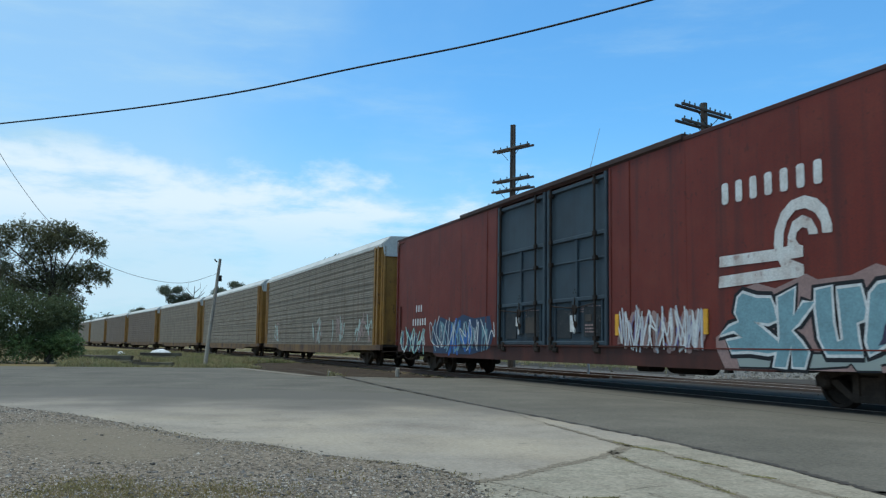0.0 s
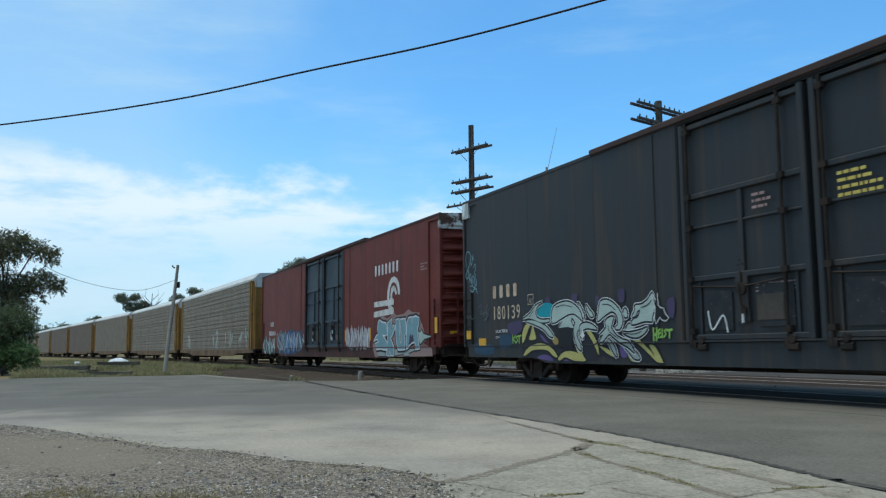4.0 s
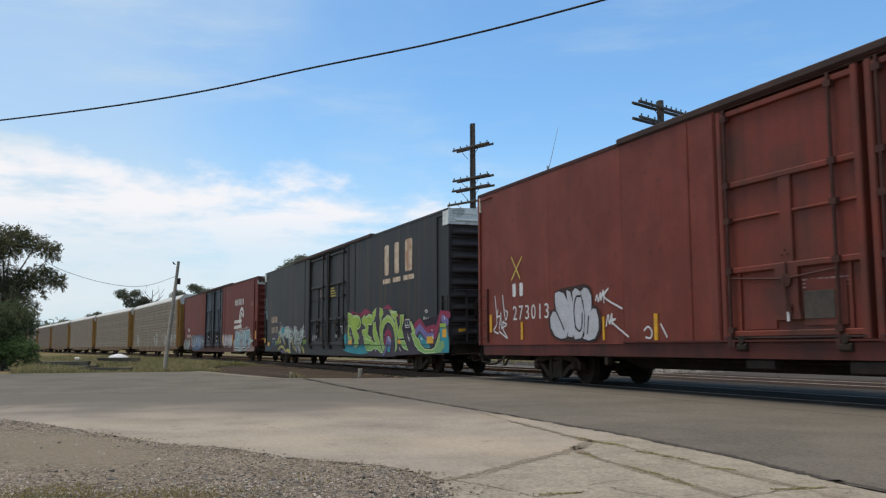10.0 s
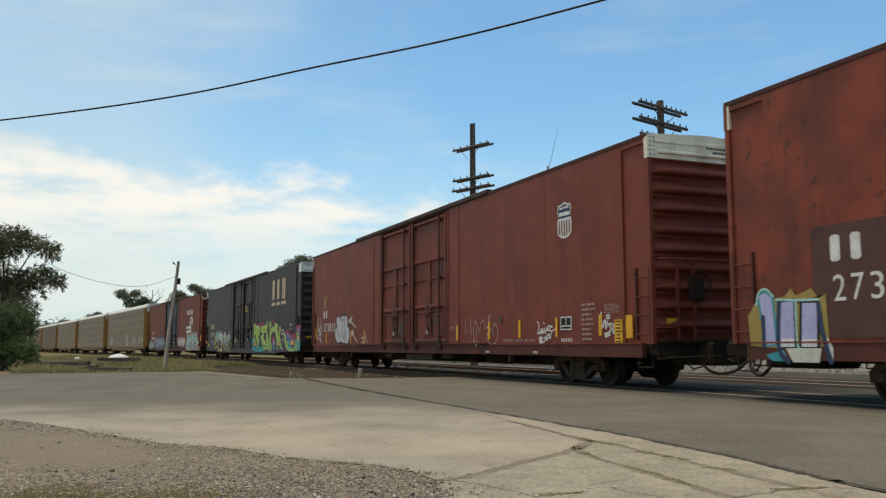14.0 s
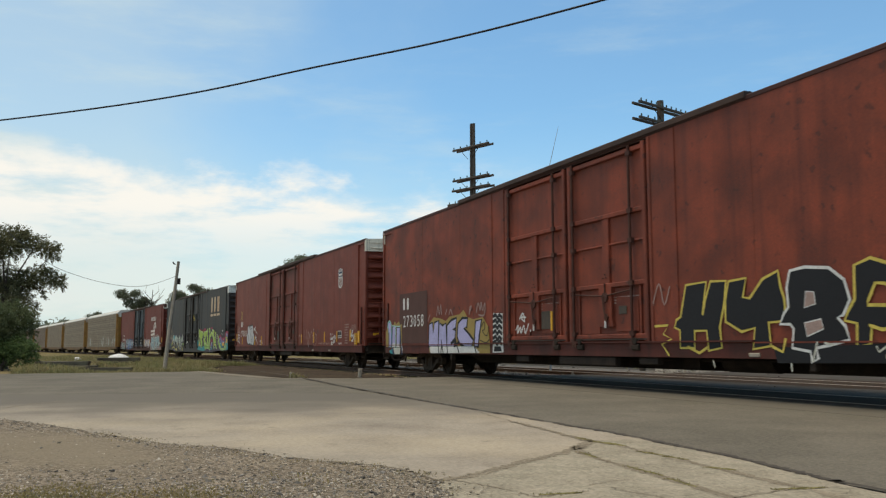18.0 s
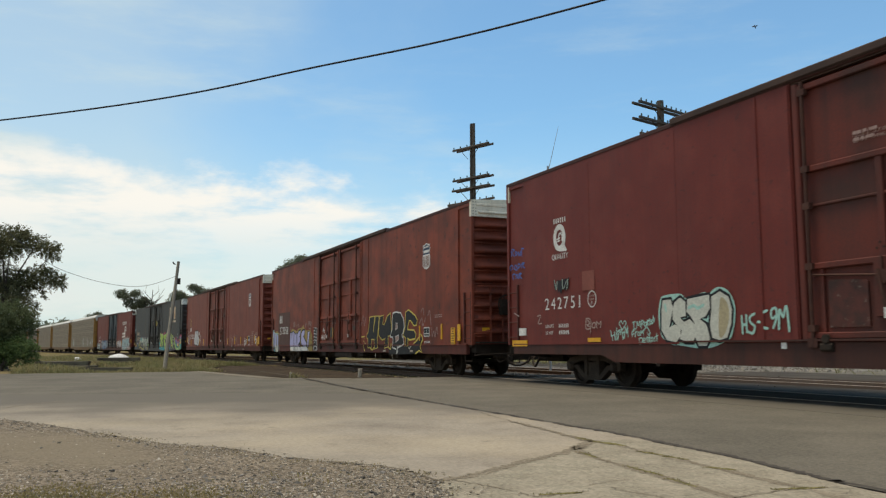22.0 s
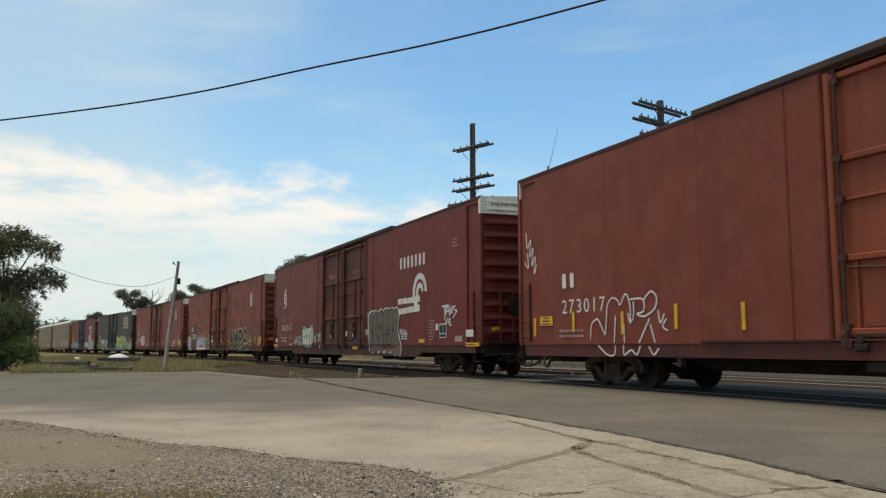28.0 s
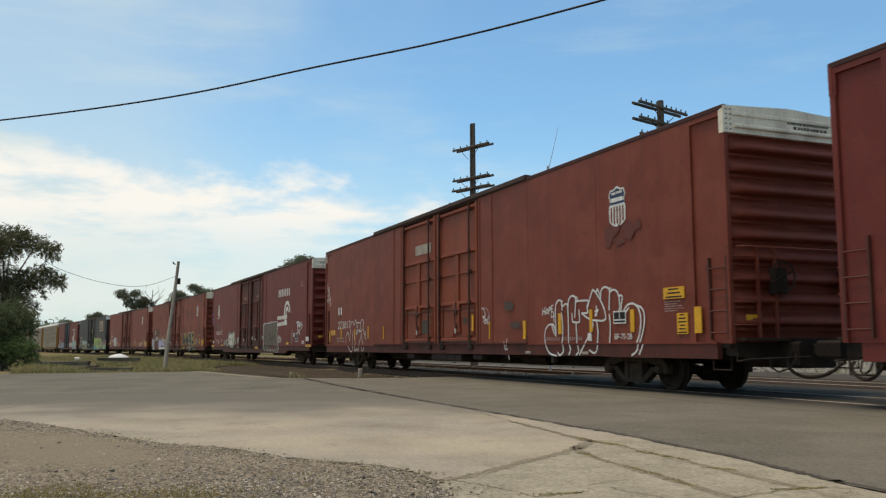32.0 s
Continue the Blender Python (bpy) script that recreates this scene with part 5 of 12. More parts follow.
def autorack(at, label, panel_mat=None, rolls=False, rows=False):
    """A tall auto carrier: flatcar sill, posts, slatted galvanised side screens, roof and end doors."""
    car = thing("autorack", pose(0, 0, 0), label, "autorack", "autoracks of the train")
    H, w = 13.4, 1.53
    panel_mat = panel_mat or M_GALV
    for s in (-1, 1):
        def yy(a, b):
            return tuple(sorted((s * a, s * b)))
        bm = bmesh.new()
        prism(bm, [(-H, 0.95), (H, 0.95), (H, 0.72), (9.0, 0.68), (7.2, 0.5), (-7.2, 0.5), (-9.0, 0.68), (-H, 0.72)], 1, *yy(w + 0.01, w - 0.1))
        bmesh.ops.recalc_face_normals(bm, faces=bm.faces)
        part("side_sill", bm, M_AR_DECK, car)
        bays = 16
        for i in range(bays):
            xa = -12.2 + 24.4 * i / bays + 0.05
            xb = -12.2 + 24.4 * (i + 1) / bays - 0.05
            bm = bmesh.new()
            ring = []
            for j in range(14):
                z = 0.98 + j * 0.295
                ring += [(s * (w - 0.022), z), (s * (w - 0.008), z + 0.05), (s * (w - 0.008), z + 0.21), (s * (w - 0.022), z + 0.26)]
            ring += [(s * (w - 0.07), 5.1), (s * (w - 0.07), 0.98)]
            prism(bm, ring, 0, xa, xb)
            bmesh.ops.recalc_face_normals(bm, faces=bm.faces)
            screen = part("side_screen", bm, panel_mat, car)
            if s < 0 and rows:
                bm = bmesh.new()
                for j in range(14):
                    for dz in ((0.03, 0.12, 0.21) if j % 3 == 1 else (0.10,)):
                        z = 0.98 + j * 0.295 + dz
                        box(bm, xa + 0.02, xb - 0.02, -w - 0.002, -w + 0.01, z, z + 0.035)
                part("louvre", bm, M_SLAT, screen)
        for i in range(bays + 1):
            x = -12.2 + 24.4 * i / bays
            bm = bmesh.new()
            box(bm, x - 0.04, x + 0.04, *yy(w - 0.006, w - 0.08), 0.93, 5.15)
            part("post", bm, panel_mat, car)
        bm = bmesh.new()
        for z, k in ((0.95, 0.035), (2.3, 0.02), (3.65, 0.02), (5.12, 0.035)):
            box(bm, -12.3, 12.3, *yy(w + k * 0.3, w - 0.05), z - k, z + k)
        part("side_rail", bm, panel_mat, car)
        for e in (-1, 1):
            bm = bmesh.new()
            for x in (12.42, 12.85, 13.25):
                box(bm, *sorted((e * (x - 0.1), e * (x + 0.1))), *yy(w + 0.03 if x < 13 else w - 0.12, w - 0.2), 0.93, 5.2)
            box(bm, *sorted((e * 12.3, e * 13.2)), *yy(w - 0.08, w - 0.14), 0.95, 5.2)
            part("end_frame", bm, M_AR_YEL, car, "mustard yellow end frame")
        bm = bmesh.new()
        prism(bm, [(s * (w + 0.01), 5.15), (s * (w + 0.01), 5.28), (s * 1.15, 5.63), (s * 1.1, 5.63), (s * (w - 0.06), 5.26), (s * (w - 0.06), 5.15)], 0, -H + 0.15, H - 0.15)
        bmesh.ops.recalc_face_normals(bm, faces=bm.faces)
        part("roof_slope", bm, M_AR_ROOF, car)
    bm = bmesh.new()
    prism(bm, [(-1.16, 5.59), (1.16, 5.59), (1.16, 5.635), (0, 5.69), (-1.16, 5.635)], 0, -H + 0.15, H - 0.15)
    bmesh.ops.recalc_face_normals(bm, faces=bm.faces)
    part("roof", bm, M_AR_ROOF, car)
    for e in (-1, 1):
        bm = bmesh.new()
        prism(bm, [(-1.38, 0.95), (1.38, 0.95), (1.42, 5.2), (1.12, 5.58), (-1.12, 5.58), (-1.42, 5.2)], 0, *sorted((e * (H - 0.25), e * (H - 0.15))))
        bmesh.ops.recalc_face_normals(bm, faces=bm.faces)
        end_door = part("end_door", bm, M_AR_YEL, car)
        for k in range(6):
            y = -1.25 + 0.5 * k
            bm = bmesh.new()
            box(bm, *sorted((e * (H - 0.16), e * (H - 0.1))), y - 0.05, y + 0.05, 1.0, 5.15)
            part("fold", bm, M_AR_YEL, end_door)
        bm = bmesh.new()
        prism(bm, [(-1.40, 4.75), (1.40, 4.75), (1.48, 5.28), (1.14, 5.63), (-1.14, 5.63), (-1.48, 5.28)], 0, *sorted((e * (H - 0.14), e * (H - 0.05))))
        bmesh.ops.recalc_face_normals(bm, faces=bm.faces)
        part("end_gable", bm, M_AR_ROOF, car)
    bm = bmesh.new()
    box(bm, -H, H, -1.42, 1.42, 0.84, 0.96)
    box(bm, -H + 0.2, H - 0.2, -0.3, 0.3, 0.55, 0.86)
    part("deck", bm, M_STEEL, car)
    for x in (-10.05, 10.05):
        add_truck(car, x, rolls)
    add_couplers(car, H)
    CARS.append((car, at, 10.05))
    return car


STEP = 28.78
FIRST = 26.79          # middle of the first red boxcar at the train's zero
oxide_a = boxcar(FIRST - 2 * STEP + 0.35, M_OXIDE_OLD, "weathered oxide-red boxcar with slate-blue doors and graffiti", M_BLUE, M_CAP_RUST, raised=True, sill_paint=M_SILL)
dark_car = boxcar(FIRST - STEP, M_DARK, "blue-black boxcar with rusty cream emblem and bright graffiti", None, M_CAP_GREY, M_DARK, wrap=0.42)
red_a = boxcar(FIRST, M_RED, "red-brown boxcar with a small shield emblem", M_DOOR_DULL, sill_paint=M_SILL_RED)
red_b = boxcar(FIRST + STEP, M_RED_STAINED, "stained red-brown boxcar with black and gold graffiti", sill_paint=M_SILL_RED)
oxide_b = boxcar(FIRST + 2 * STEP + 0.1, M_OXIDE, "oxide-red boxcar with a large white wheel emblem", M_DOOR_GRIMY, raised=True, sill_paint=M_SILL)
red_c = boxcar(FIRST + 3 * STEP + 0.2, M_MP3, "orange-red boxcar with shield emblem and white outline graffiti", M_DOOR_ORANGE, sill_paint=M_SILL_RED)
red_d = boxcar(FIRST + 4 * STEP + 0.3, M_OXIDE, "dark red-brown boxcar at the end of view", cap_paint=M_OXIDE)
racks = [autorack(FIRST - 3 * STEP + 0.2 - 28.6 * i, "tall autorack with grey slatted sides and mustard end frames", M_GALV_BROWN if i in (3, 4) else None, rows=i < 2) for i in range(7)]


# ---- painted marks on the cars ----
def brush(bm, pts, w, y):
    """A flat stroke with round ends in the plane y, facing -y, through points (x, z)."""
    p = [Vector(q) for q in pts]
    a, b = p[0] - p[1], p[-1] - p[-2]
    a, b = [d.normalized() if d.length > 1e-6 else Vector((1, 0)) for d in (a, b)]
    caps = ((0.98, 0.2), (0.8, 0.6), (0.45, 0.89))
    line = [(p[0] + a * (w / 2 * k), h) for k, h in caps] + [(q, 1.0) for q in p] + [(p[-1] + b * (w / 2 * k), h) for k, h in caps[::-1]]
    prev = None
    for i, (q, h) in enumerate(line):
        d = line[min(i + 1, len(line) - 1)][0] - line[max(i - 1, 0)][0]
        d = d.normalized() if d.length > 1e-6 else Vector((1, 0))
        side = Vector((-d.y, d.x)) * (w / 2 * h)
        cur = (bm.verts.new((q.x + side.x, y, q.y + side.y)), bm.verts.new((q.x - side.x, y, q.y - side.y)))
        if prev:
            bm.faces.new((prev[0], prev[1], cur[1], cur[0]))
        prev = cur


class Mural:
    """A piece of spray paint on a car's side: each stroke, outline and fill is a part."""

    def __init__(self, car, label):
        self.car, self.label, self.marks = car, label, []

    def depth(self, lift):
        return SIDE - 0.019 - 0.0016 * lift - 0.00004 * len(self.marks)

    def stroke(self, material, width, pts, lift=0, smooth=True, closed=False):
        line = smooth_line(pts, 5, closed) if smooth and len(pts) > 2 else pts
        bm = bmesh.new()
        if closed:
            ribbon(bm, line, width, self.depth(lift), True)
        else:
            brush(bm, line, width, self.depth(lift))
        self.marks.append((lift, "stroke", bm, material))

    def patch(self, material, pts, lift=0, smooth=True):
        bm = bmesh.new()
        blot(bm, smooth_line(pts, 5, True) if smooth else pts, self.depth(lift))
        self.marks.append((lift, "patch", bm, material))

    def shape(self, fill, pts, lift=0, outline=None, width=0.1, edge=None, inner=0.45):
        """A letter cut from one outline: a dark stroke round it, a thin bright edge, then the fill."""
        if outline:
            self.stroke(outline, width, pts, lift, False, True)
        if edge:
            self.stroke(edge, width * inner, pts, lift + 1, False, True)
        bm = bmesh.new()
        y = self.depth(lift + 1) - 0.0002
        bm.faces.new([bm.verts.new((x, y, z)) for x, z in pts])
        self.marks.append((lift + 1, "letter", bm, fill))

    def done(self):
        first = None
        for lift, name, bm, material in sorted(self.marks, key=lambda q: q[0]):
            bmesh.ops.recalc_face_normals(bm, faces=bm.faces)
            ob = part(name if first else "graffiti", bm, material, first or self.car, "" if first else self.label)
            first = first or ob


def plate(bm, x0, z0, x1, z1, lift=0.0):
    box(bm, x0, x1, SIDE - 0.013 - lift, SIDE - 0.006, z0, z1)


def bars(car, material, n, x0, z0, x1, z1):
    """Stencilled marks, a plain upright block for each character."""
    w = (x1 - x0) / n
    for i in range(n):
        bm = bmesh.new()
        xa, xb = x0 + w * (i + 0.24), x0 + w * (i + 0.72)
        c = min(w * 0.1, (z1 - z0) * 0.1)
        blot(bm, [(xa + c, z0), (xb - c, z0), (xb, z0 + c), (xb, z1 - c), (xb - c, z1), (xa + c, z1), (xa, z1 - c), (xa, z0 + c)], SIDE - 0.012)
        part("stencil_mark", bm, material, car)


def numerals(car, material, digits, x0, z0, x1, z1):
    """Stencilled figures, one part each, spread over the field."""
    w = (x1 - x0) / len(digits)
    for i, ch in enumerate(digits):
        ob = lettering(ch, 1.0, car, material, 0, 0, 0, "numeral")
        xs, zs = [v.co.x for v in ob.data.vertices], [v.co.y for v in ob.data.vertices]
        h = (z1 - z0) / (max(zs) - min(zs))
        k = min(w * 0.66 / (max(xs) - min(xs)), h * 1.1)
        mid = x0 + w * (i + 0.5)
        ob.data.transform(Matrix.Diagonal((k, h, 1, 1)) @ Matrix.Translation((-(max(xs) + min(xs)) / 2, -min(zs), 0)))
        ob.matrix_basis = pose(mid, SIDE - 0.012, z0, 90)


def text_rows(car, material, n, x0, z0, x1, z1):
    """Lines of small unreadable stencilling."""
    rng = random.Random(round(x0 * 100))
    bm = bmesh.new()
    h = (z1 - z0) / n
    for i in range(n):
        x, z = x0, z0 + h * (i + 0.28)
        end = x1 - (x1 - x0) * rng.choice((0, 0, 0.15, 0.3))
        while x < end - 0.04:
            w = rng.uniform(0.05, 0.16)
            xe = min(end, x + w)
            blot(bm, [(x, z), (xe, z), (xe, z + h * 0.45), (x, z + h * 0.45)], SIDE - 0.012)
            x = xe + 0.03
    part("small_stencilling", bm, material, car)["kind"] = "stuff"


def stripe(car, material, x0, z0, x1, z1):
    bm = bmesh.new()
    plate(bm, x0, z0, x1, z1, 0.014)
    part("reflective_stripe" if material is M_YELLOW else "paper_label", bm, material, car)


def patchwork(car, material, x0, z0, x1, z1):
    bm = bmesh.new()
    blot(bm, [(x0, z0), (x1, z0), (x1, z1), (x0, z1)], SIDE - 0.009)
    part("primer_patch", bm, surface("brown_primer", (0.10, 0.045, 0.035), None, 0.7), car)


def consolidated(car, material, x0, z0, x1, z1):
    """A framed stencil panel of two black fields."""
    bm = bmesh.new()
    blot(bm, [(x0, z0), (x1, z0), (x1, z1), (x0, z1)], SIDE - 0.021)
    board = part("stencil_panel", bm, material, car, "white-framed black stencil panel")
    m, xm, zm = 0.03, (x0 + x1) / 2, z0 + (z1 - z0) * 0.3
    for a, b, c, d in ((x0 + m, zm + m / 2, xm - m / 2, z1 - m), (xm + m / 2, zm + m / 2, x1 - m, z1 - m), (x0 + m, z0 + m, x1 - m, zm - m / 2)):
        bm = bmesh.new()
        blot(bm, [(a, b), (c, b), (c, d), (a, d)], SIDE - 0.024)
        part("field", bm, S_BLACK, board)


def notice(car, material, x0, z0, x1, z1):
    bm = bmesh.new()
    plate(bm, x0, z0, x1, z1, 0.014)
    board = part("notice_panel", bm, material, car, "yellow notice panel with dark lines")
    n = max(2, round((z1 - z0) / 0.07))
    for i in range(n):
        bm = bmesh.new()
        z = z0 + (z1 - z0) * (i + 0.3) / n
        k = 0.1 + 0.08 * (i % 3)
        blot(bm, [(x0 + (x1 - x0) * k, z), (x1 - (x1 - x0) * k, z), (x1 - (x1 - x0) * k, z + 0.025), (x0 + (x1 - x0) * k, z + 0.025)], SIDE - 0.029)
        part("line", bm, S_BLACK, board)


def shield(car, paint, x0, z0, x1, z1):
    """A plain shield: white ground, dark head, stripes in the car's paint."""
    w, h = x1 - x0, z1 - z0

    def at(pts, y):
        bm = bmesh.new()
        blot(bm, [(x0 + w * a, z0 + h * b) for a, b in pts], y)
        return bm
    outline = [(0.5, 0.0), (0.75, 0.04), (0.95, 0.14), (0.97, 0.45), (0.90, 0.65), (0.97, 0.78), (0.9, 0.93), (0.72, 0.93), (0.5, 1.0), (0.28, 0.93), (0.1, 0.93), (0.03, 0.78), (0.10, 0.65), (0.03, 0.45), (0.05, 0.14), (0.25, 0.04)]
    badge = part("shield_emblem", at(outline, SIDE - 0.012), M_STENCIL, car, "small white shield emblem with stripes")
    part("head", at([(0.06, 0.56), (0.94, 0.56), (0.86, 0.65), (0.92, 0.78), (0.86, 0.88), (0.7, 0.89), (0.5, 0.95), (0.3, 0.89), (0.14, 0.88), (0.08, 0.78), (0.14, 0.65)], SIDE - 0.014), S_NAVY, badge)
    for a, b, c, d in ((0.2, 0.80, 0.42, 0.86), (0.46, 0.81, 0.80, 0.87), (0.16, 0.62, 0.84, 0.72)):
        bm = bmesh.new()
        blot(bm, [(x0 + w * a, z0 + h * b), (x0 + w * c, z0 + h * b), (x0 + w * c, z0 + h * d), (x0 + w * a, z0 + h * d)], SIDE - 0.016)
        part("bar", bm, M_STENCIL, badge)
    for i in range(5):
        a = 0.13 + 0.163 * i
        part("stripe", at([(a, 0.13 if i in (0, 4) else 0.08), (a + 0.085, 0.12 if i in (0, 4) else 0.07), (a + 0.085, 0.5), (a, 0.5)], SIDE - 0.014), paint, badge)


def emblem_blocks(car, material, x0, z0, x1, z1):
    """Three plain blocks over three underlining bars."""
    w = (x1 - x0) / 3
    for i in range(3):
        xa, xb = x0 + w * i + 0.05, x0 + w * (i + 1) - (0.22 if i < 2 else 0.0)
        bm = bmesh.new()
        c = 0.07
        xa, xb = xa + 0.16, xb - 0.16
        blot(bm, [(xa + c, z0 + 0.3), (xb - c, z0 + 0.3), (xb, z0 + 0.3 + c), (xb, z1 - c), (xb - c, z1), (xa + c, z1), (xa, z1 - c), (xa, z0 + 0.3 + c)], SIDE - 0.012)
        part("emblem_block", bm, material, car, "rust-stained cream block")
        bm = bmesh.new()
        blot(bm, [(xa - 0.16, z0), (xb + 0.16, z0), (xb + 0.16, z0 + 0.17), (xa - 0.16, z0 + 0.17)], SIDE - 0.012)
        part("emblem_underline", bm, material, car)


def wheel_emblem(car, material, x0, z0, x1, z1):
    """Two nested arcs that run out into two level bars, cut from one outline."""
    unit = [(0.015, 0.417), (0.535, 0.417), (0.532, 0.492), (0.543, 0.644), (0.599, 0.848), (0.684, 0.97), (0.796, 1), (0.892, 0.932), (0.963, 0.803), (1, 0.606), (0.996, 0.515), (0.926, 0.523), (0.918, 0.652), (0.874, 0.773), (0.799, 0.848), (0.717, 0.841), (0.647, 0.735), (0.617, 0.598), (0.61, 0.424), (0.647, 0.432), (0.654, 0.561), (0.691, 0.712), (0.773, 0.773), (0.844, 0.712), (0.888, 0.568), (0.888, 0.523), (0.822, 0.53), (0.81, 0.606), (0.77, 0.629), (0.725, 0.576), (0.714, 0.5), (0.74, 0.432), (0.773, 0.409), (0.77, 0.28), (0.662, 0.273), (0.773, 0.189), (0.773, 0.045), (0, 0), (0.007, 0.152), (0.591, 0.189), (0.565, 0.273), (0.011, 0.273)]
    bm = bmesh.new()
    bm.faces.new([bm.verts.new((x0 + (x1 - x0) * a, SIDE - 0.012, z0 + (z1 - z0) * b)) for a, b in unit])
    bmesh.ops.recalc_face_normals(bm, faces=bm.faces)
    part("wheel_emblem", bm, material, car, "white emblem of arcs and two bars")


def emblem_q(car, material, x0, z0, x1, z1):
    """A ring with a broad tail, and a smaller hooked arc with two bars inside it."""
    cx, cz, w, h = (x0 + x1) / 2, (z0 + z1) / 2, x1 - x0, z1 - z0
    bm = bmesh.new()
    ribbon(bm, arc(cx, cz, w * 0.38, h * 0.39, 0, 345, 23), w * 0.23, SIDE - 0.012, True)
    blot(bm, [(cx + w * 0.10, cz - h * 0.38), (cx + w * 0.36, cz - h * 0.22), (x1 + w * 0.08, z0 + h * 0.02), (x1 + w * 0.02, z0 - h * 0.02), (cx, z0)], SIDE - 0.0125)
    emblem = part("ring_emblem", bm, material, car, "small white ring emblem")
    bm = bmesh.new()
    ribbon(bm, arc(cx + w * 0.08, cz - h * 0.02, w * 0.15, h * 0.17, 200, -40, 10), w * 0.08, SIDE - 0.0125)
    part("inner_arc", bm, material, emblem)
    for dz in (-0.03, -0.12):
        bm = bmesh.new()
        ribbon(bm, [(x0 + w * 0.06, cz + h * (dz - 0.05)), (cx + w * 0.05, cz + h * (dz + 0.02))], h * 0.05, SIDE - 0.013)
        part("inner_bar", bm, material, emblem)


g = Mural(oxide_a, "ice-blue block-letter graffiti with black outlines")
g.patch(S_PINK, [(6.85, 0.95), (6.85, 1.15), (7.42, 1.46), (7.42, 1.85), (7.58, 2.01), (7.99, 2.09), (8.44, 1.97), (8.89, 2.09), (9.17, 2.17), (9.41, 2.06), (10.1, 2.08), (10.57, 2.22), (10.92, 2.11), (11.56, 2.07), (11.66, 1.78), (11.81, 1.67), (12.03, 1.36), (12.59, 1.28), (12.02, 1.11), (11.86, 1.06), (11.98, 0.91), (12.6, 0.89), (12.65, 0.64), (7.09, 0.59)], 0, smooth=False)
g.shape(S_PALE, [(7.4, 0.86), (7.49, 0.63), (8.52, 0.64), (9.26, 0.65), (9.96, 0.7), (10.04, 0.75), (10.15, 0.64), (10.6, 0.65), (10.59, 0.74), (11.38, 0.88)], 0, S_BLACK, 0.07)
g.shape(S_ICE, [(7.5, 1.85), (7.62, 1.93), (7.98, 1.83), (8.33, 1.81), (8.41, 1.65), (8.47, 1.43), (8.27, 1.38), (7.9, 1.42), (8.13, 1.29), (8.49, 1.07), (8.53, 0.92), (8.25, 0.87), (7.79, 0.91), (7.3, 0.89), (7.16, 1.08), (7.6, 1.14), (7.36, 1.27), (6.98, 1.19), (7.24, 1.34), (7.51, 1.42), (7.42, 1.59)], 2, S_BLACK, 0.25, edge=S_WHITE, inner=0.42)
g.shape(S_ICE, [(8.51, 1.81), (8.91, 1.95), (8.85, 1.49), (9.09, 1.7), (9.34, 1.71), (8.97, 1.37), (8.8, 1.25), (9.01, 1.07), (9.17, 0.9), (9.08, 0.66), (8.82, 0.66), (8.79, 1.01), (8.65, 0.65), (8.38, 0.65), (8.53, 1.14)], 2, S_BLACK, 0.25, edge=S_WHITE, inner=0.42)
g.shape(S_ICE, [(9.37, 1.89), (9.69, 1.93), (9.71, 1.36), (9.78, 1.07), (9.9, 1.1), (9.84, 1.75), (9.81, 1.88), (10.27, 1.9), (10.36, 1.56), (10.32, 1.4), (10.17, 1.35), (10.2, 1.07), (10.27, 0.88), (9.57, 0.87), (9.42, 1.13), (9.36, 1.6)], 2, S_BLACK, 0.25, edge=S_WHITE, inner=0.42)
g.shape(S_ICE, [(10.45, 1.78), (10.6, 1.91), (10.85, 1.94), (10.91, 1.71), (10.98, 1.92), (11.26, 1.94), (11.52, 1.89), (11.48, 1.61), (11.38, 1.62), (11.43, 1.22), (11.54, 0.89), (11.21, 0.88), (11.19, 1.09), (10.99, 1.12), (10.74, 1.06), (10.56, 0.96), (10.41, 0.88), (10.35, 1.07), (10.4, 1.4)], 2, S_BLACK, 0.25, edge=S_WHITE, inner=0.42)
g.patch(S_DUSK, [(10.64, 1.12), (10.56, 1.01), (10.74, 1.05), (11.06, 1.14), (11, 1.39), (10.86, 1.29), (10.77, 1.4), (10.68, 1.29)], 4, smooth=False)
g.shape(S_PALE, [(11.47, 1.43), (11.66, 1.42), (11.73, 1.5), (11.91, 1.36), (12.3, 1.3), (12.59, 1.28), (12.32, 1.23), (11.96, 1.19), (11.67, 1.03), (11.55, 1.11)], 2, S_BLACK, 0.1)
g.done()

g = Mural(oxide_a, "pale silver tangled graffiti")
g.stroke(S_PINK, 0.16, [(3.73, 1.65), (3.49, 1.04), (3.8, 1.52)], 0)
g.stroke(S_PINK, 0.16, [(4.07, 1.64), (3.76, 1.22), (3.93, 1.39), (3.76, 0.99)], 0)
g.stroke(S_PINK, 0.16, [(4.27, 1.71), (4.13, 1.05), (4.26, 1.57)], 0)
g.stroke(S_PINK, 0.16, [(4.55, 1.53), (4.55, 1.24), (4.58, 1.35), (4.49, 1.01)], 0)
g.stroke(S_PINK, 0.16, [(4.84, 1.61), (4.89, 0.99), (4.87, 1.44)], 0)
g.stroke(S_PINK, 0.16, [(4.84, 1.64), (5.11, 1.36), (4.89, 0.92)], 0)
g.stroke(S_PINK, 0.16, [(5.2, 1.51), (5.08, 1.26), (5.38, 1.4), (5.35, 1)], 0)
g.stroke(S_PINK, 0.16, [(5.44, 1.65), (5.41, 1.3), (5.37, 0.91)], 0)
g.stroke(S_PINK, 0.16, [(5.49, 0.96), (5.53, 1.68), (5.79, 1.16), (5.75, 0.95)], 0)
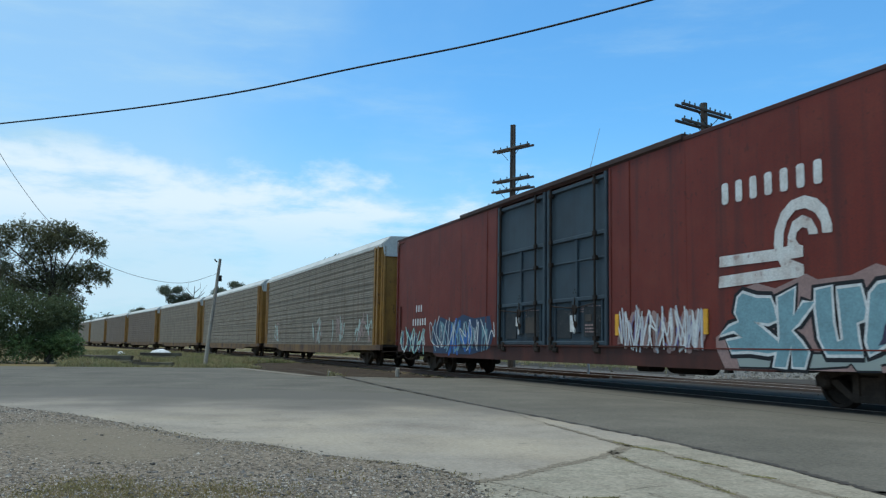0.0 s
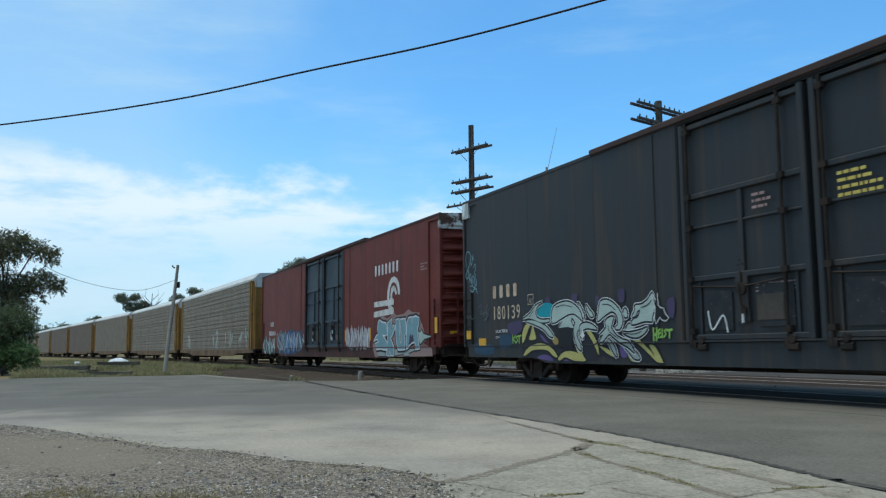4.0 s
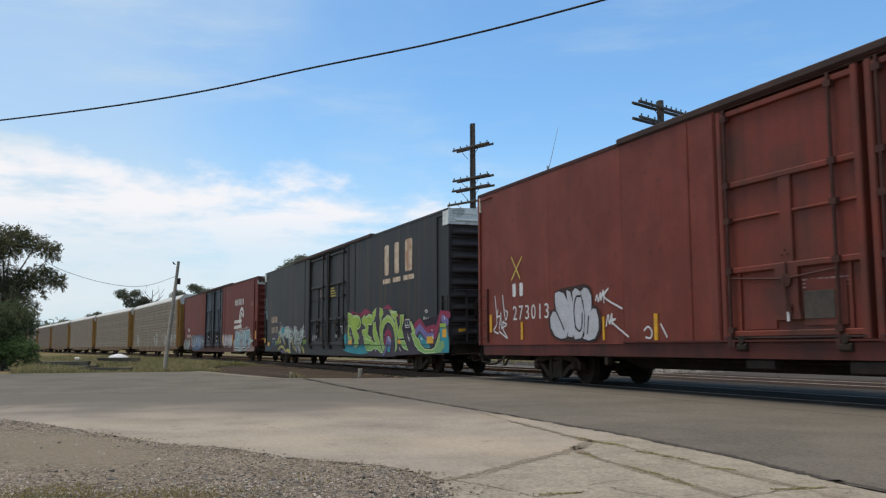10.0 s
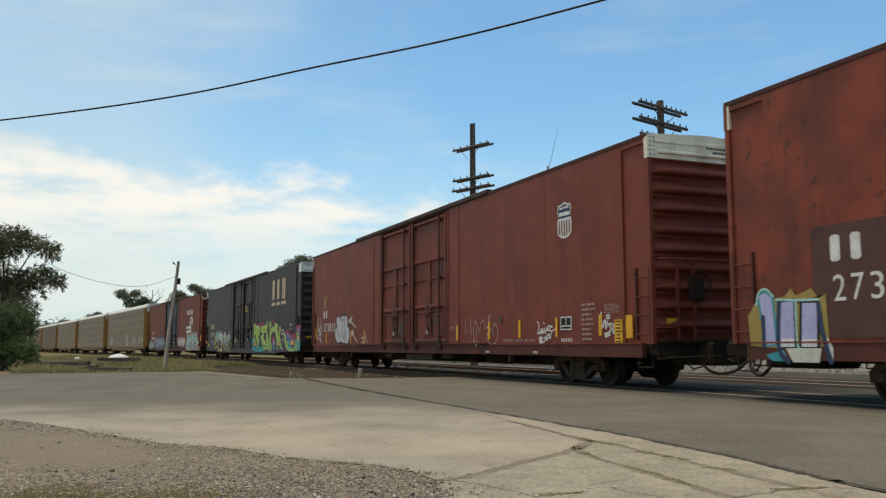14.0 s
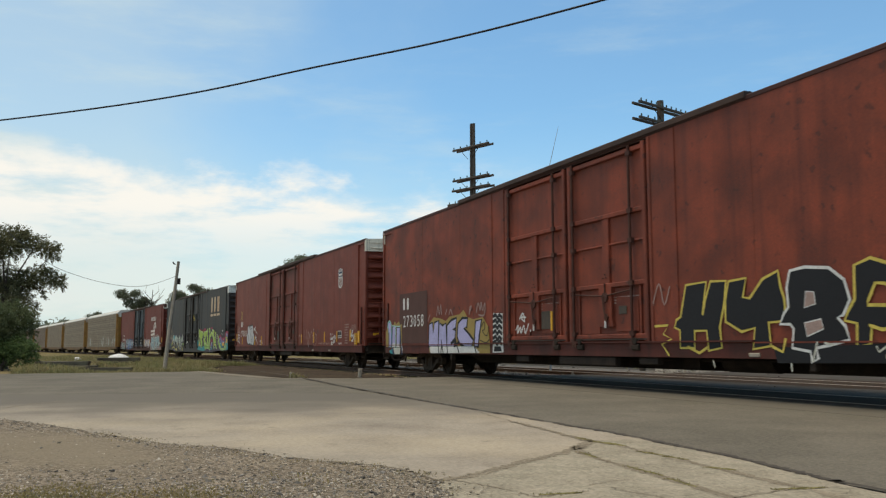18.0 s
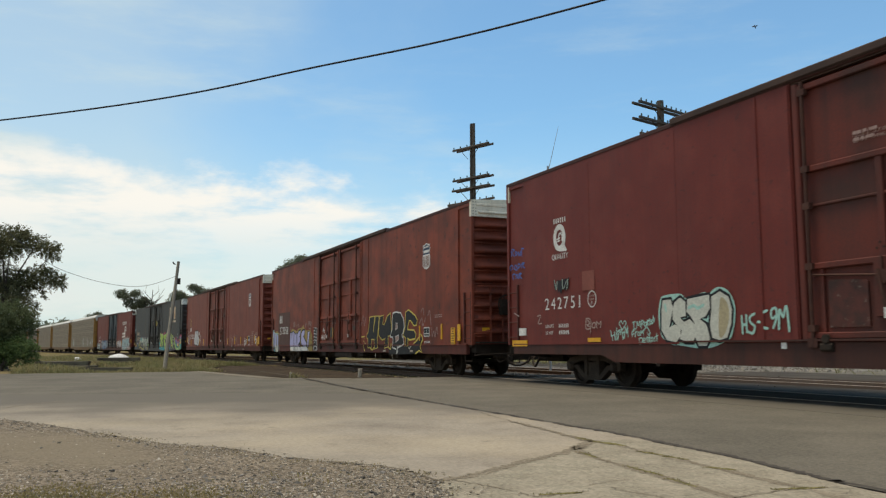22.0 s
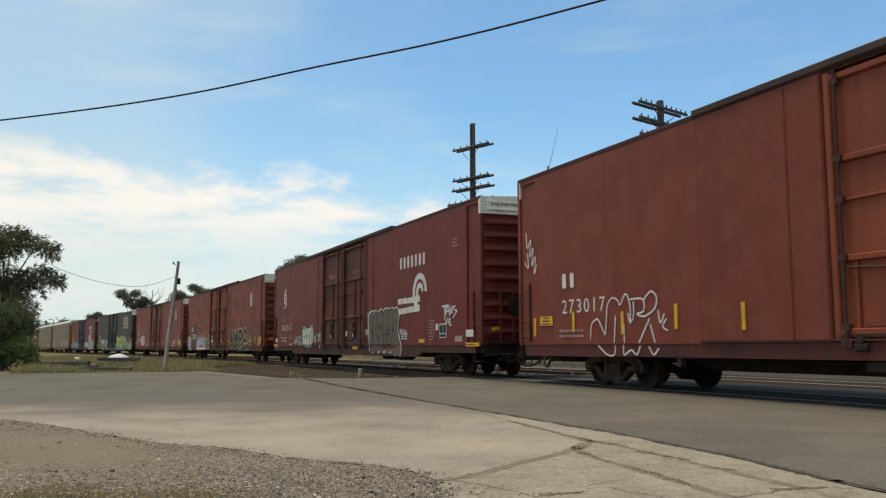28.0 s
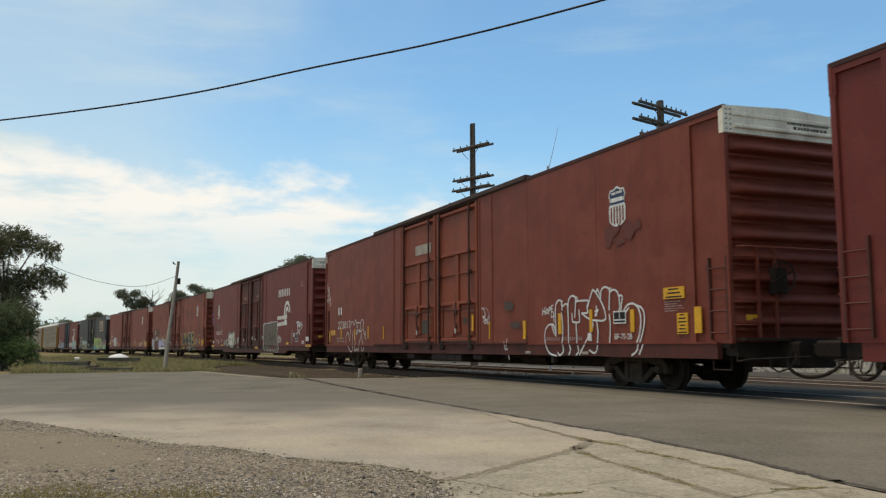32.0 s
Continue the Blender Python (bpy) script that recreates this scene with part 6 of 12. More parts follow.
g.stroke(S_PINK, 0.16, [(5.95, 0.94), (5.94, 1.64), (5.76, 1.14), (6.04, 0.92)], 0)
g.stroke(S_PINK, 0.16, [(6.08, 1.63), (6.23, 1), (6.24, 1.44)], 0)
g.stroke(S_PINK, 0.16, [(6.3, 1.61), (6.48, 1.24), (6.31, 0.99)], 0)
g.stroke(S_LAV2, 0.03, [(3.53, 1.72), (3.56, 1.31), (3.9, 1.01)], 1)
g.stroke(S_LAV2, 0.03, [(4.1, 1.64), (3.86, 1.02), (3.97, 1.47)], 1)
g.stroke(S_LAV2, 0.03, [(4.36, 1.02), (4.23, 1.7), (4.1, 1.17), (4.26, 0.99)], 1)
g.stroke(S_LAV2, 0.03, [(4.68, 1.67), (4.42, 1.03), (4.46, 1.49)], 1)
g.stroke(S_LAV2, 0.03, [(5.18, 1.63), (4.89, 1), (5.11, 1.49)], 1)
g.stroke(S_LAV2, 0.03, [(5.17, 0.98), (5.21, 1.57), (5.17, 1.13), (5.29, 1)], 1)
g.stroke(S_LAV2, 0.03, [(5.67, 1), (5.65, 1.63), (5.67, 1.12), (5.49, 0.96)], 1)
g.stroke(S_LAV2, 0.03, [(5.76, 1.56), (5.7, 1.21), (5.62, 1.34), (5.67, 0.96)], 1)
g.stroke(S_LAV2, 0.03, [(5.95, 0.98), (6.19, 1.59), (6.04, 1.14), (5.98, 0.95)], 1)
g.stroke(S_LAV2, 0.03, [(6.3, 1.48), (6.35, 1.27), (6.43, 1.35), (6.45, 1.04)], 1)
g.stroke(S_SILVER, 0.06, [(3.63, 1.79), (3.76, 0.98), (3.63, 1.53)], 2)
g.stroke(S_SILVER, 0.06, [(3.73, 1.67), (4, 1.26), (3.93, 1.45), (3.86, 1.01)], 2)
g.stroke(S_SILVER, 0.06, [(4.17, 1.72), (4.13, 0.95), (3.9, 1.51)], 2)
g.stroke(S_SILVER, 0.06, [(4.2, 1.83), (4.39, 1.34), (4.32, 0.87)], 2)
g.stroke(S_SILVER, 0.06, [(4.43, 1.59), (4.46, 1.19), (4.59, 1.48), (4.36, 1.01)], 2)
g.stroke(S_SILVER, 0.06, [(4.78, 1.57), (4.65, 1.21), (4.71, 1.42), (4.64, 1.01)], 2)
g.stroke(S_SILVER, 0.06, [(4.92, 0.92), (4.99, 1.65), (4.93, 1.19), (4.98, 0.86)], 2)
g.stroke(S_SILVER, 0.06, [(5.15, 1.77), (5.17, 1.32), (5.02, 0.98)], 2)
g.stroke(S_SILVER, 0.06, [(5.14, 1.57), (5.26, 1.27), (5.2, 1.39), (5.38, 1.02)], 2)
g.stroke(S_SILVER, 0.06, [(5.45, 1.72), (5.5, 1.28), (5.41, 0.95)], 2)
g.stroke(S_SILVER, 0.06, [(5.62, 1.77), (5.7, 1.38), (5.55, 0.93)], 2)
g.stroke(S_SILVER, 0.06, [(5.76, 1.02), (5.97, 1.69), (5.98, 1.1), (5.81, 0.94)], 2)
g.stroke(S_SILVER, 0.06, [(6.08, 1.56), (6.04, 1.22), (6.16, 1.4), (6.01, 0.95)], 2)
g.stroke(S_SILVER, 0.06, [(6.35, 1.66), (6.15, 0.99), (6.19, 1.45)], 2)
g.stroke(S_SILVER, 0.06, [(6.26, 0.95), (6.44, 1.7), (6.43, 1.14), (6.45, 0.94)], 2)
g.stroke(S_WHITE, 0.045, [(3.53, 1.72), (3.63, 1.02), (3.42, 1.54)], 3)
g.stroke(S_WHITE, 0.045, [(4, 0.93), (3.77, 1.73), (3.8, 1.2), (3.73, 0.95)], 3)
g.stroke(S_WHITE, 0.045, [(4.27, 1.73), (4.23, 1.37), (4.06, 0.9)], 3)
g.stroke(S_WHITE, 0.045, [(4.19, 0.96), (4.43, 1.72), (4.23, 1.15), (4.19, 0.87)], 3)
g.stroke(S_WHITE, 0.045, [(4.42, 0.99), (4.68, 1.73), (4.71, 1.19), (4.58, 0.95)], 3)
g.stroke(S_WHITE, 0.045, [(4.71, 1.64), (4.96, 1.29), (4.68, 1.41), (4.77, 0.96)], 3)
g.stroke(S_WHITE, 0.045, [(5.15, 1.64), (5.14, 1.29), (5.23, 1.4), (5.05, 1)], 3)
g.stroke(S_WHITE, 0.045, [(5.42, 1.62), (5.32, 1.19), (5.17, 1.47), (5.2, 0.93)], 3)
g.stroke(S_WHITE, 0.045, [(5.42, 1.64), (5.47, 1.02), (5.47, 1.55)], 3)
g.stroke(S_WHITE, 0.045, [(5.81, 0.92), (5.59, 1.7), (5.9, 1.11), (5.72, 0.88)], 3)
g.stroke(S_WHITE, 0.045, [(5.91, 1.75), (5.93, 1.36), (5.92, 0.88)], 3)
g.stroke(S_WHITE, 0.045, [(6.2, 0.98), (6.16, 1.68), (6.26, 1.08), (6.2, 0.94)], 3)
g.stroke(S_WHITE, 0.045, [(6.35, 1.69), (6.23, 1.02), (6.27, 1.46)], 3)
g.done()

g = Mural(oxide_a, "blue and white tangled graffiti over dark ground")
g.patch(S_NAVY, [(-8.7, 0.68), (-8.82, 1.6), (-8.01, 1.92), (-6.87, 1.72), (-5.94, 1.95), (-4.98, 1.8), (-3.73, 1.85), (-3.49, 1.23), (-3.7, 0.88), (-5.25, 0.67)], 0, smooth=False)
g.stroke(S_BLUE, 0.13, [(-7.03, 0.76), (-6.93, 1.64), (-6.91, 1.1), (-7.17, 0.67)], 1)
g.stroke(S_BLUE, 0.13, [(-6.53, 1.8), (-6.78, 1.29), (-6.69, 0.74)], 1)
g.stroke(S_BLUE, 0.13, [(-6.19, 1.73), (-6.57, 1.18), (-6.42, 0.7)], 1)
g.stroke(S_BLUE, 0.13, [(-6.19, 1.71), (-6.18, 1.31), (-5.7, 0.81)], 1)
g.stroke(S_BLUE, 0.13, [(-5.29, 1.71), (-5.77, 0.85), (-5.72, 1.39)], 1)
g.stroke(S_BLUE, 0.13, [(-5.35, 1.57), (-5.32, 0.73), (-5.22, 1.52)], 1)
g.stroke(S_ICE, 0.07, [(-8.53, 1.82), (-8.88, 1.27), (-8.48, 0.77)], 2)
g.stroke(S_ICE, 0.07, [(-8.11, 0.97), (-8.01, 1.77), (-7.68, 1.02), (-7.96, 0.91)], 2)
g.stroke(S_ICE, 0.07, [(-7.39, 0.86), (-7.86, 1.72), (-7.19, 1.1), (-7.6, 0.86)], 2)
g.stroke(S_ICE, 0.07, [(-6.93, 1.7), (-6.85, 1.36), (-7.38, 0.76)], 2)
g.stroke(S_ICE, 0.07, [(-6.62, 0.82), (-6.86, 1.68), (-6.3, 1.01), (-6.62, 0.76)], 2)
g.stroke(S_ICE, 0.07, [(-6.36, 0.89), (-6.32, 1.73), (-6.17, 1.06), (-6.36, 0.8)], 2)
g.stroke(S_ICE, 0.07, [(-5.9, 0.93), (-5.8, 1.72), (-5.97, 1.01), (-5.64, 0.91)], 2)
g.stroke(S_ICE, 0.07, [(-5.67, 1.7), (-5.07, 0.87), (-5.47, 1.49)], 2)
g.stroke(S_ICE, 0.07, [(-5.09, 1.52), (-4.96, 1.22), (-4.9, 1.28), (-5.2, 0.89)], 2)
g.stroke(S_ICE, 0.07, [(-4.31, 1.65), (-4.3, 1.27), (-4.34, 0.8)], 2)
g.stroke(S_ICE, 0.07, [(-4.19, 1.51), (-4.24, 1.23), (-4.01, 1.39), (-4.17, 0.84)], 2)
g.stroke(S_ICE, 0.07, [(-4.07, 1.62), (-3.93, 0.84), (-3.95, 1.44)], 2)
g.stroke(S_WHITE, 0.045, [(-8.18, 0.91), (-9.06, 1.77), (-8.95, 1.11), (-8.18, 0.88)], 3)
g.stroke(S_WHITE, 0.045, [(-8.16, 1.95), (-8.43, 1.37), (-7.75, 0.91)], 3)
g.stroke(S_WHITE, 0.045, [(-7.43, 1.78), (-7.89, 0.88), (-7.93, 1.63)], 3)
g.stroke(S_WHITE, 0.045, [(-7.15, 1.86), (-7.25, 0.93), (-6.73, 1.61)], 3)
g.stroke(S_WHITE, 0.045, [(-6.6, 1.76), (-6.84, 0.97), (-6.72, 1.53)], 3)
g.stroke(S_WHITE, 0.045, [(-5.8, 1.66), (-5.65, 1.24), (-6.18, 1.5), (-5.77, 0.97)], 3)
g.stroke(S_WHITE, 0.045, [(-5.45, 0.83), (-5.35, 1.77), (-5.14, 1.18), (-5.57, 0.81)], 3)
g.stroke(S_WHITE, 0.045, [(-4.73, 1.74), (-4.71, 0.97), (-4.97, 1.48)], 3)
g.stroke(S_WHITE, 0.045, [(-4.71, 0.91), (-4.61, 1.68), (-4.9, 1.18), (-4.7, 0.81)], 3)
g.stroke(S_WHITE, 0.045, [(-4.43, 1.75), (-4, 1.23), (-3.88, 0.88)], 3)
g.stroke(S_WHITE, 0.045, [(-3.44, 1.63), (-3.38, 1.22), (-3.61, 1.4), (-3.88, 0.93)], 3)
g.done()

g = Mural(oxide_a, "pale green letter graffiti")
g.stroke(S_NAVY, 0.16, [(-12.23, 1.44), (-12.37, 0.82), (-12.49, 1.17)], 0)
g.stroke(S_NAVY, 0.16, [(-11.61, 1.48), (-11.56, 0.75), (-11.5, 1.16)], 0)
g.stroke(S_NAVY, 0.16, [(-11.34, 1.36), (-11.4, 1.02), (-11.06, 1.07), (-11.04, 0.8)], 0)
g.stroke(S_NAVY, 0.16, [(-10.78, 0.69), (-10.57, 1.33), (-10.8, 1), (-10.62, 0.78)], 0)
g.stroke(S_NAVY, 0.16, [(-9.83, 1.43), (-10.28, 0.67), (-9.91, 1.27)], 0)
g.stroke(S_MINT, 0.07, [(-12.32, 1.44), (-12.57, 1), (-12.49, 1.22), (-12.28, 0.77)], 1)
g.stroke(S_MINT, 0.07, [(-11.88, 1.61), (-11.67, 1.02), (-12.01, 0.78)], 1)
g.stroke(S_MINT, 0.07, [(-11.88, 1.53), (-11.32, 1.09), (-11.39, 0.73)], 1)
g.stroke(S_MINT, 0.07, [(-10.92, 1.57), (-11.32, 1.07), (-10.87, 0.66)], 1)
g.stroke(S_MINT, 0.07, [(-10.83, 1.49), (-11.04, 0.71), (-11.08, 1.31)], 1)
g.stroke(S_MINT, 0.07, [(-10.24, 1.44), (-10.55, 0.97), (-10.22, 1.11), (-10.7, 0.71)], 1)
g.stroke(S_MINT, 0.07, [(-9.84, 1.53), (-10.29, 0.83), (-9.99, 1.37)], 1)
g.stroke(S_MINT, 0.07, [(-9.68, 1.5), (-9.82, 1.18), (-9.79, 0.67)], 1)
g.stroke(S_WHITE, 0.04, [(-12.42, 1.51), (-12.57, 1.05), (-12, 0.68)], 2)
g.stroke(S_WHITE, 0.04, [(-12.15, 1.49), (-12.09, 0.65), (-11.6, 1.33)], 2)
g.stroke(S_WHITE, 0.04, [(-10.99, 1.38), (-11.32, 1.07), (-11.07, 1.21), (-11.04, 0.73)], 2)
g.stroke(S_WHITE, 0.04, [(-10.74, 1.4), (-10.96, 0.76), (-10.82, 1.28)], 2)
g.stroke(S_WHITE, 0.04, [(-10.57, 1.4), (-10.37, 0.78), (-9.91, 1.32)], 2)
g.stroke(S_WHITE, 0.04, [(-9.83, 1.46), (-9.65, 0.95), (-9.99, 1.25), (-9.8, 0.86)], 2)
g.done()

g = Mural(dark_car, "large lime-green letter graffiti on a dark plum ground")
g.patch(S_MAGENTA, [(2.96, 1.69), (3.5, 2.34), (4.29, 2.1), (5.31, 2.37), (6.37, 2.1), (7.35, 2.3), (7.92, 2.41), (8.65, 2.07), (9.24, 1.94), (9.96, 1.68), (9.57, 1.03), (2.95, 1.09)], 0, smooth=False)
g.patch(S_PURPLE, [(2.54, 1.47), (3.17, 2.13), (5.3, 2.02), (6.63, 2.37), (7.8, 2.24), (8.64, 1.97), (9.6, 1.75), (10.13, 1.62), (10.63, 1.44), (11.98, 1.25), (12.44, 1.57), (12.63, 1.91), (13.19, 1.79), (13.35, 1), (13.3, 0.7), (11.22, 0.65), (7.73, 0.55), (5.26, 0.58), (2.53, 0.73)], 1, smooth=False)
g.patch(S_TEAL, [(2.54, 1.32), (2.95, 1.39), (3.79, 0.91), (5.27, 1), (5.94, 0.73), (4.69, 0.6), (2.46, 0.76)], 2)
g.patch(S_TEAL, [(12.6, 1.47), (13.14, 1.46), (13.29, 1.13), (13.3, 0.71), (12.65, 0.69), (12.61, 1)], 2, smooth=False)
g.stroke(S_MAGENTA, 0.22, [(10.54, 1.57), (10.91, 1.73), (11.44, 1.41), (12.16, 1.48)], 2, smooth=False)
g.stroke(S_MAGENTA, 0.22, [(12.23, 1.24), (12.44, 1.52), (12.69, 1.91), (13.31, 1.85)], 2, smooth=False)
g.stroke(S_LAV2, 0.24, [(10.63, 1.38), (10.93, 1.53), (11.62, 1.19), (12.04, 1.22)], 3, smooth=False)
g.stroke(S_LAV2, 0.24, [(12.84, 1.75), (13.18, 1.64)], 3, smooth=False)
g.shape(S_TEAL, [(10.81, 1.2), (10.95, 1.3), (11.75, 0.95), (11.85, 0.84), (11.23, 0.89)], 3, S_BLACK, 0.06, edge=S_ICE)
g.shape(S_MAGENTA, [(7.4, 0.96), (7.57, 1.43), (7.89, 1.53), (8.19, 1.42), (8.31, 1.2), (8.07, 1.24), (7.9, 1.33), (7.76, 1.22), (7.67, 1), (7.56, 0.87)], 2)
g.shape(S_LAV2, [(7.24, 0.57), (7.6, 0.79), (7.73, 1.23), (8.01, 1.28), (8.24, 1.1), (8.15, 0.79), (8, 0.92), (7.85, 1.02), (7.73, 0.78), (7.46, 0.56)], 2, S_BLACK, 0.06)
g.shape(S_TEAL, [(7.81, 0.72), (7.93, 0.96), (8.13, 0.78), (8.1, 0.68), (7.93, 0.7)], 3, S_BLACK, 0.05)
g.shape(S_LIME, [(3.04, 2.27), (3.56, 2.19), (3.71, 2.11), (4.34, 2.13), (4.65, 2.01), (4.78, 1.81), (4.68, 1.66), (4.32, 1.59), (4.25, 1.47), (4.53, 1.29), (4.41, 1.12), (4.51, 0.99), (4.1, 0.85), (3.86, 0.95), (4.01, 1.15), (3.7, 1.45), (3.62, 1.6), (3.37, 1.74), (3.14, 1.77), (3.08, 2.02)], 4, S_BLACK, 0.13, edge=S_CREAM)
g.shape(S_LIME, [(3.09, 1.75), (3.34, 1.72), (3.21, 1.53), (3.3, 1.33), (3.67, 1.24), (3.57, 1.14), (3.21, 1.21), (3.06, 1.39)], 4, S_BLACK, 0.08, edge=S_CREAM)
g.shape(S_LIME, [(4.89, 1.95), (5.25, 2.11), (5.29, 2), (5.76, 2.12), (6.16, 2.05), (6.21, 2.16), (6.59, 2.32), (6.51, 2.07), (6.27, 1.86), (6.07, 1.73), (5.59, 1.74), (5.71, 1.62), (5.57, 1.4), (5.73, 1.29), (6.08, 1.21), (6, 1.14), (5.47, 1.2), (5, 1.36), (4.9, 1.51), (5.36, 1.55), (5.32, 1.7), (4.98, 1.81)], 4, S_BLACK, 0.13, edge=S_CREAM)
g.shape(S_LIME, [(5.08, 1.25), (5.47, 1.16), (6.08, 1.1), (6.54, 1.01), (7.11, 0.76), (7.21, 0.69), (6.82, 0.79), (6.38, 0.83), (6.06, 0.74), (5.49, 0.75), (5.26, 1.01)], 4, S_BLACK, 0.1, edge=S_CREAM)
g.shape(S_LIME, [(6.27, 1.75), (6.5, 1.81), (6.63, 1.47), (6.88, 1.19), (7.21, 0.76), (7.38, 0.69), (7.12, 0.67), (6.7, 0.96), (6.36, 1.21), (6.25, 1.43)], 4, S_BLACK, 0.13, edge=S_CREAM)
g.shape(S_LIME, [(7.01, 2.31), (7.29, 2.24), (7.39, 2.1), (7.18, 1.98), (7.27, 1.8), (7.15, 1.58), (7.14, 1.41), (7.33, 1.09), (7.59, 0.87), (7.43, 0.74), (7.1, 1.1), (7, 1.45), (7.08, 1.81), (6.99, 2.04)], 4, S_BLACK, 0.13, edge=S_CREAM)
g.shape(S_LIME, [(7.1, 1.35), (7.22, 1.67), (7.44, 1.88), (7.85, 2.01), (8.23, 1.94), (8.56, 1.73), (8.78, 1.44), (8.83, 1.15), (8.81, 0.83), (8.65, 0.7), (8.71, 0.95), (8.64, 1.28), (8.47, 1.57), (8.19, 1.74), (7.88, 1.8), (7.58, 1.71), (7.37, 1.52), (7.32, 1.31), (7.4, 1.09), (7.24, 1.1)], 6, S_BLACK, 0.13, edge=S_CREAM)
g.shape(S_LIME, [(8.06, 2.21), (8.31, 2.14), (8.82, 2.1), (8.9, 1.96), (8.72, 1.93), (8.88, 1.63), (8.98, 1.41), (9.16, 1.62), (9.16, 1.96), (9.51, 1.97), (9.45, 1.76), (9.3, 1.54), (9.34, 1.42), (9.52, 1.18), (9.28, 1.2), (8.97, 1.19), (8.79, 1.52), (8.66, 1.81), (8.27, 2.02)], 8, S_BLACK, 0.13, edge=S_CREAM)
g.shape(S_LIME, [(9.19, 1.07), (9.56, 1.08), (9.76, 0.87), (9.91, 0.78), (9.55, 0.83), (9.24, 0.97)], 4, S_BLACK, 0.13, edge=S_CREAM)
g.shape(S_LIME, [(10.07, 1.73), (10.19, 1.7), (10.57, 1.37), (10.31, 1.36), (10.2, 1.55)], 4, S_BLACK, 0.13, edge=S_CREAM)
g.shape(S_LIME, [(10.16, 1.33), (10.52, 1.32), (10.61, 1.25), (10.4, 1.24), (10.55, 0.98), (10.9, 0.91), (11.23, 0.78), (11.07, 0.77), (10.59, 0.9), (10.41, 1.09)], 4, S_BLACK, 0.13, edge=S_CREAM)
g.shape(S_LIME, [(10.49, 1.14), (10.76, 1.13), (10.89, 0.95), (10.55, 0.99)], 6, S_BLACK, 0.05)
g.stroke(S_BLACK, 0.045, [(6.76, 1.83), (6.86, 1.55), (6.81, 1.35)], 9)
g.stroke(S_BLACK, 0.045, [(5.78, 1.69), (5.9, 1.49), (5.77, 1.38)], 9)
g.stroke(S_BLACK, 0.045, [(7.7, 1.6), (7.55, 1.39), (7.64, 1.13)], 9)
g.stroke(S_BLACK, 0.045, [(6.19, 1.86), (6.14, 1.67), (6.16, 1.25)], 9)
g.stroke(S_BLACK, 0.045, [(3.19, 2.07), (3.26, 1.85)], 9)
g.stroke(S_BLACK, 0.045, [(4.57, 1.94), (4.61, 1.76), (4.42, 1.67)], 9)
g.stroke(S_BLACK, 0.045, [(7.17, 1.94), (7.2, 1.8)], 9)
g.stroke(S_BLACK, 0.045, [(9.21, 1.9), (9.28, 1.73), (9.24, 1.54)], 9)
g.stroke(S_CREAM, 0.03, [(3.76, 2.07), (4.34, 2.07), (4.62, 1.92)], 10)
g.stroke(S_CREAM, 0.03, [(7.51, 1.83), (7.85, 1.95), (8.2, 1.89), (8.5, 1.7)], 10)
g.stroke(S_CREAM, 0.03, [(5.38, 2.02), (5.76, 2.06), (6.12, 2)], 10)
g.stroke(S_CREAM, 0.03, [(8.18, 2.12), (8.67, 2.06), (8.78, 2.01)], 10)
g.stroke(S_CREAM, 0.03, [(10.14, 1.67), (10.41, 1.43)], 10)
for x, z in [(7.95, 1.23), (8.03, 1.18), (8.11, 1.22), (8.17, 1.16), (8.2, 1.1), (8, 1.12), (3.46, 1.45), (3.52, 1.4), (9.94, 1.19), (9.99, 1.15), (10.04, 1.18), (10.02, 1.11), (7.52, 1.33), (9.9, 1.31), (9.1, 0.85), (9.14, 0.8), (9.18, 0.76), (11.07, 1.16), (11.13, 1.15), (11.17, 1.12), (3.76, 0.98), (6.56, 0.76), (4.63, 1.23)]:
    g.stroke(S_WHITE, 0.045, [(x, z), (x + 0.02, z - 0.015)], 11)
g.shape(S_LIME, [(10.42, 1.13), (10.55, 1.21), (10.86, 1.12), (11.08, 0.91), (11.38, 0.79), (11.96, 0.77), (12.23, 0.84), (12.45, 1.1), (12.59, 1.33), (12.58, 1), (12.49, 0.72), (11.37, 0.69), (10.84, 0.79), (10.52, 0.97)], 4, S_BLACK, 0.13, edge=S_CREAM)
g.patch(S_LIME, [(12.62, 1.6), (13.11, 1.6), (13.11, 1.47), (12.62, 1.49)], 4, smooth=False)
g.patch(S_SEAGREEN, [(12.23, 0.8), (12.49, 1.02), (12.92, 1.07), (13.01, 0.89), (12.75, 0.71), (12.29, 0.68)], 6, smooth=False)
g.stroke(S_WHITE, 0.05, [(7.98, 1.26), (8, 1.25)], 7)
g.stroke(S_WHITE, 0.05, [(8.1, 1.14), (8.13, 1.13)], 7)
g.stroke(S_WHITE, 0.05, [(9.9, 1.24), (10, 1.13)], 7)
g.stroke(S_WHITE, 0.05, [(11.99, 1.41), (12.03, 1.39)], 7)
g.stroke(S_WHITE, 0.05, [(12.97, 1.8), (13.04, 1.72)], 7)
g.stroke(S_WHITE, 0.05, [(12.04, 1.22), (12.12, 1.16)], 7)
g.done()

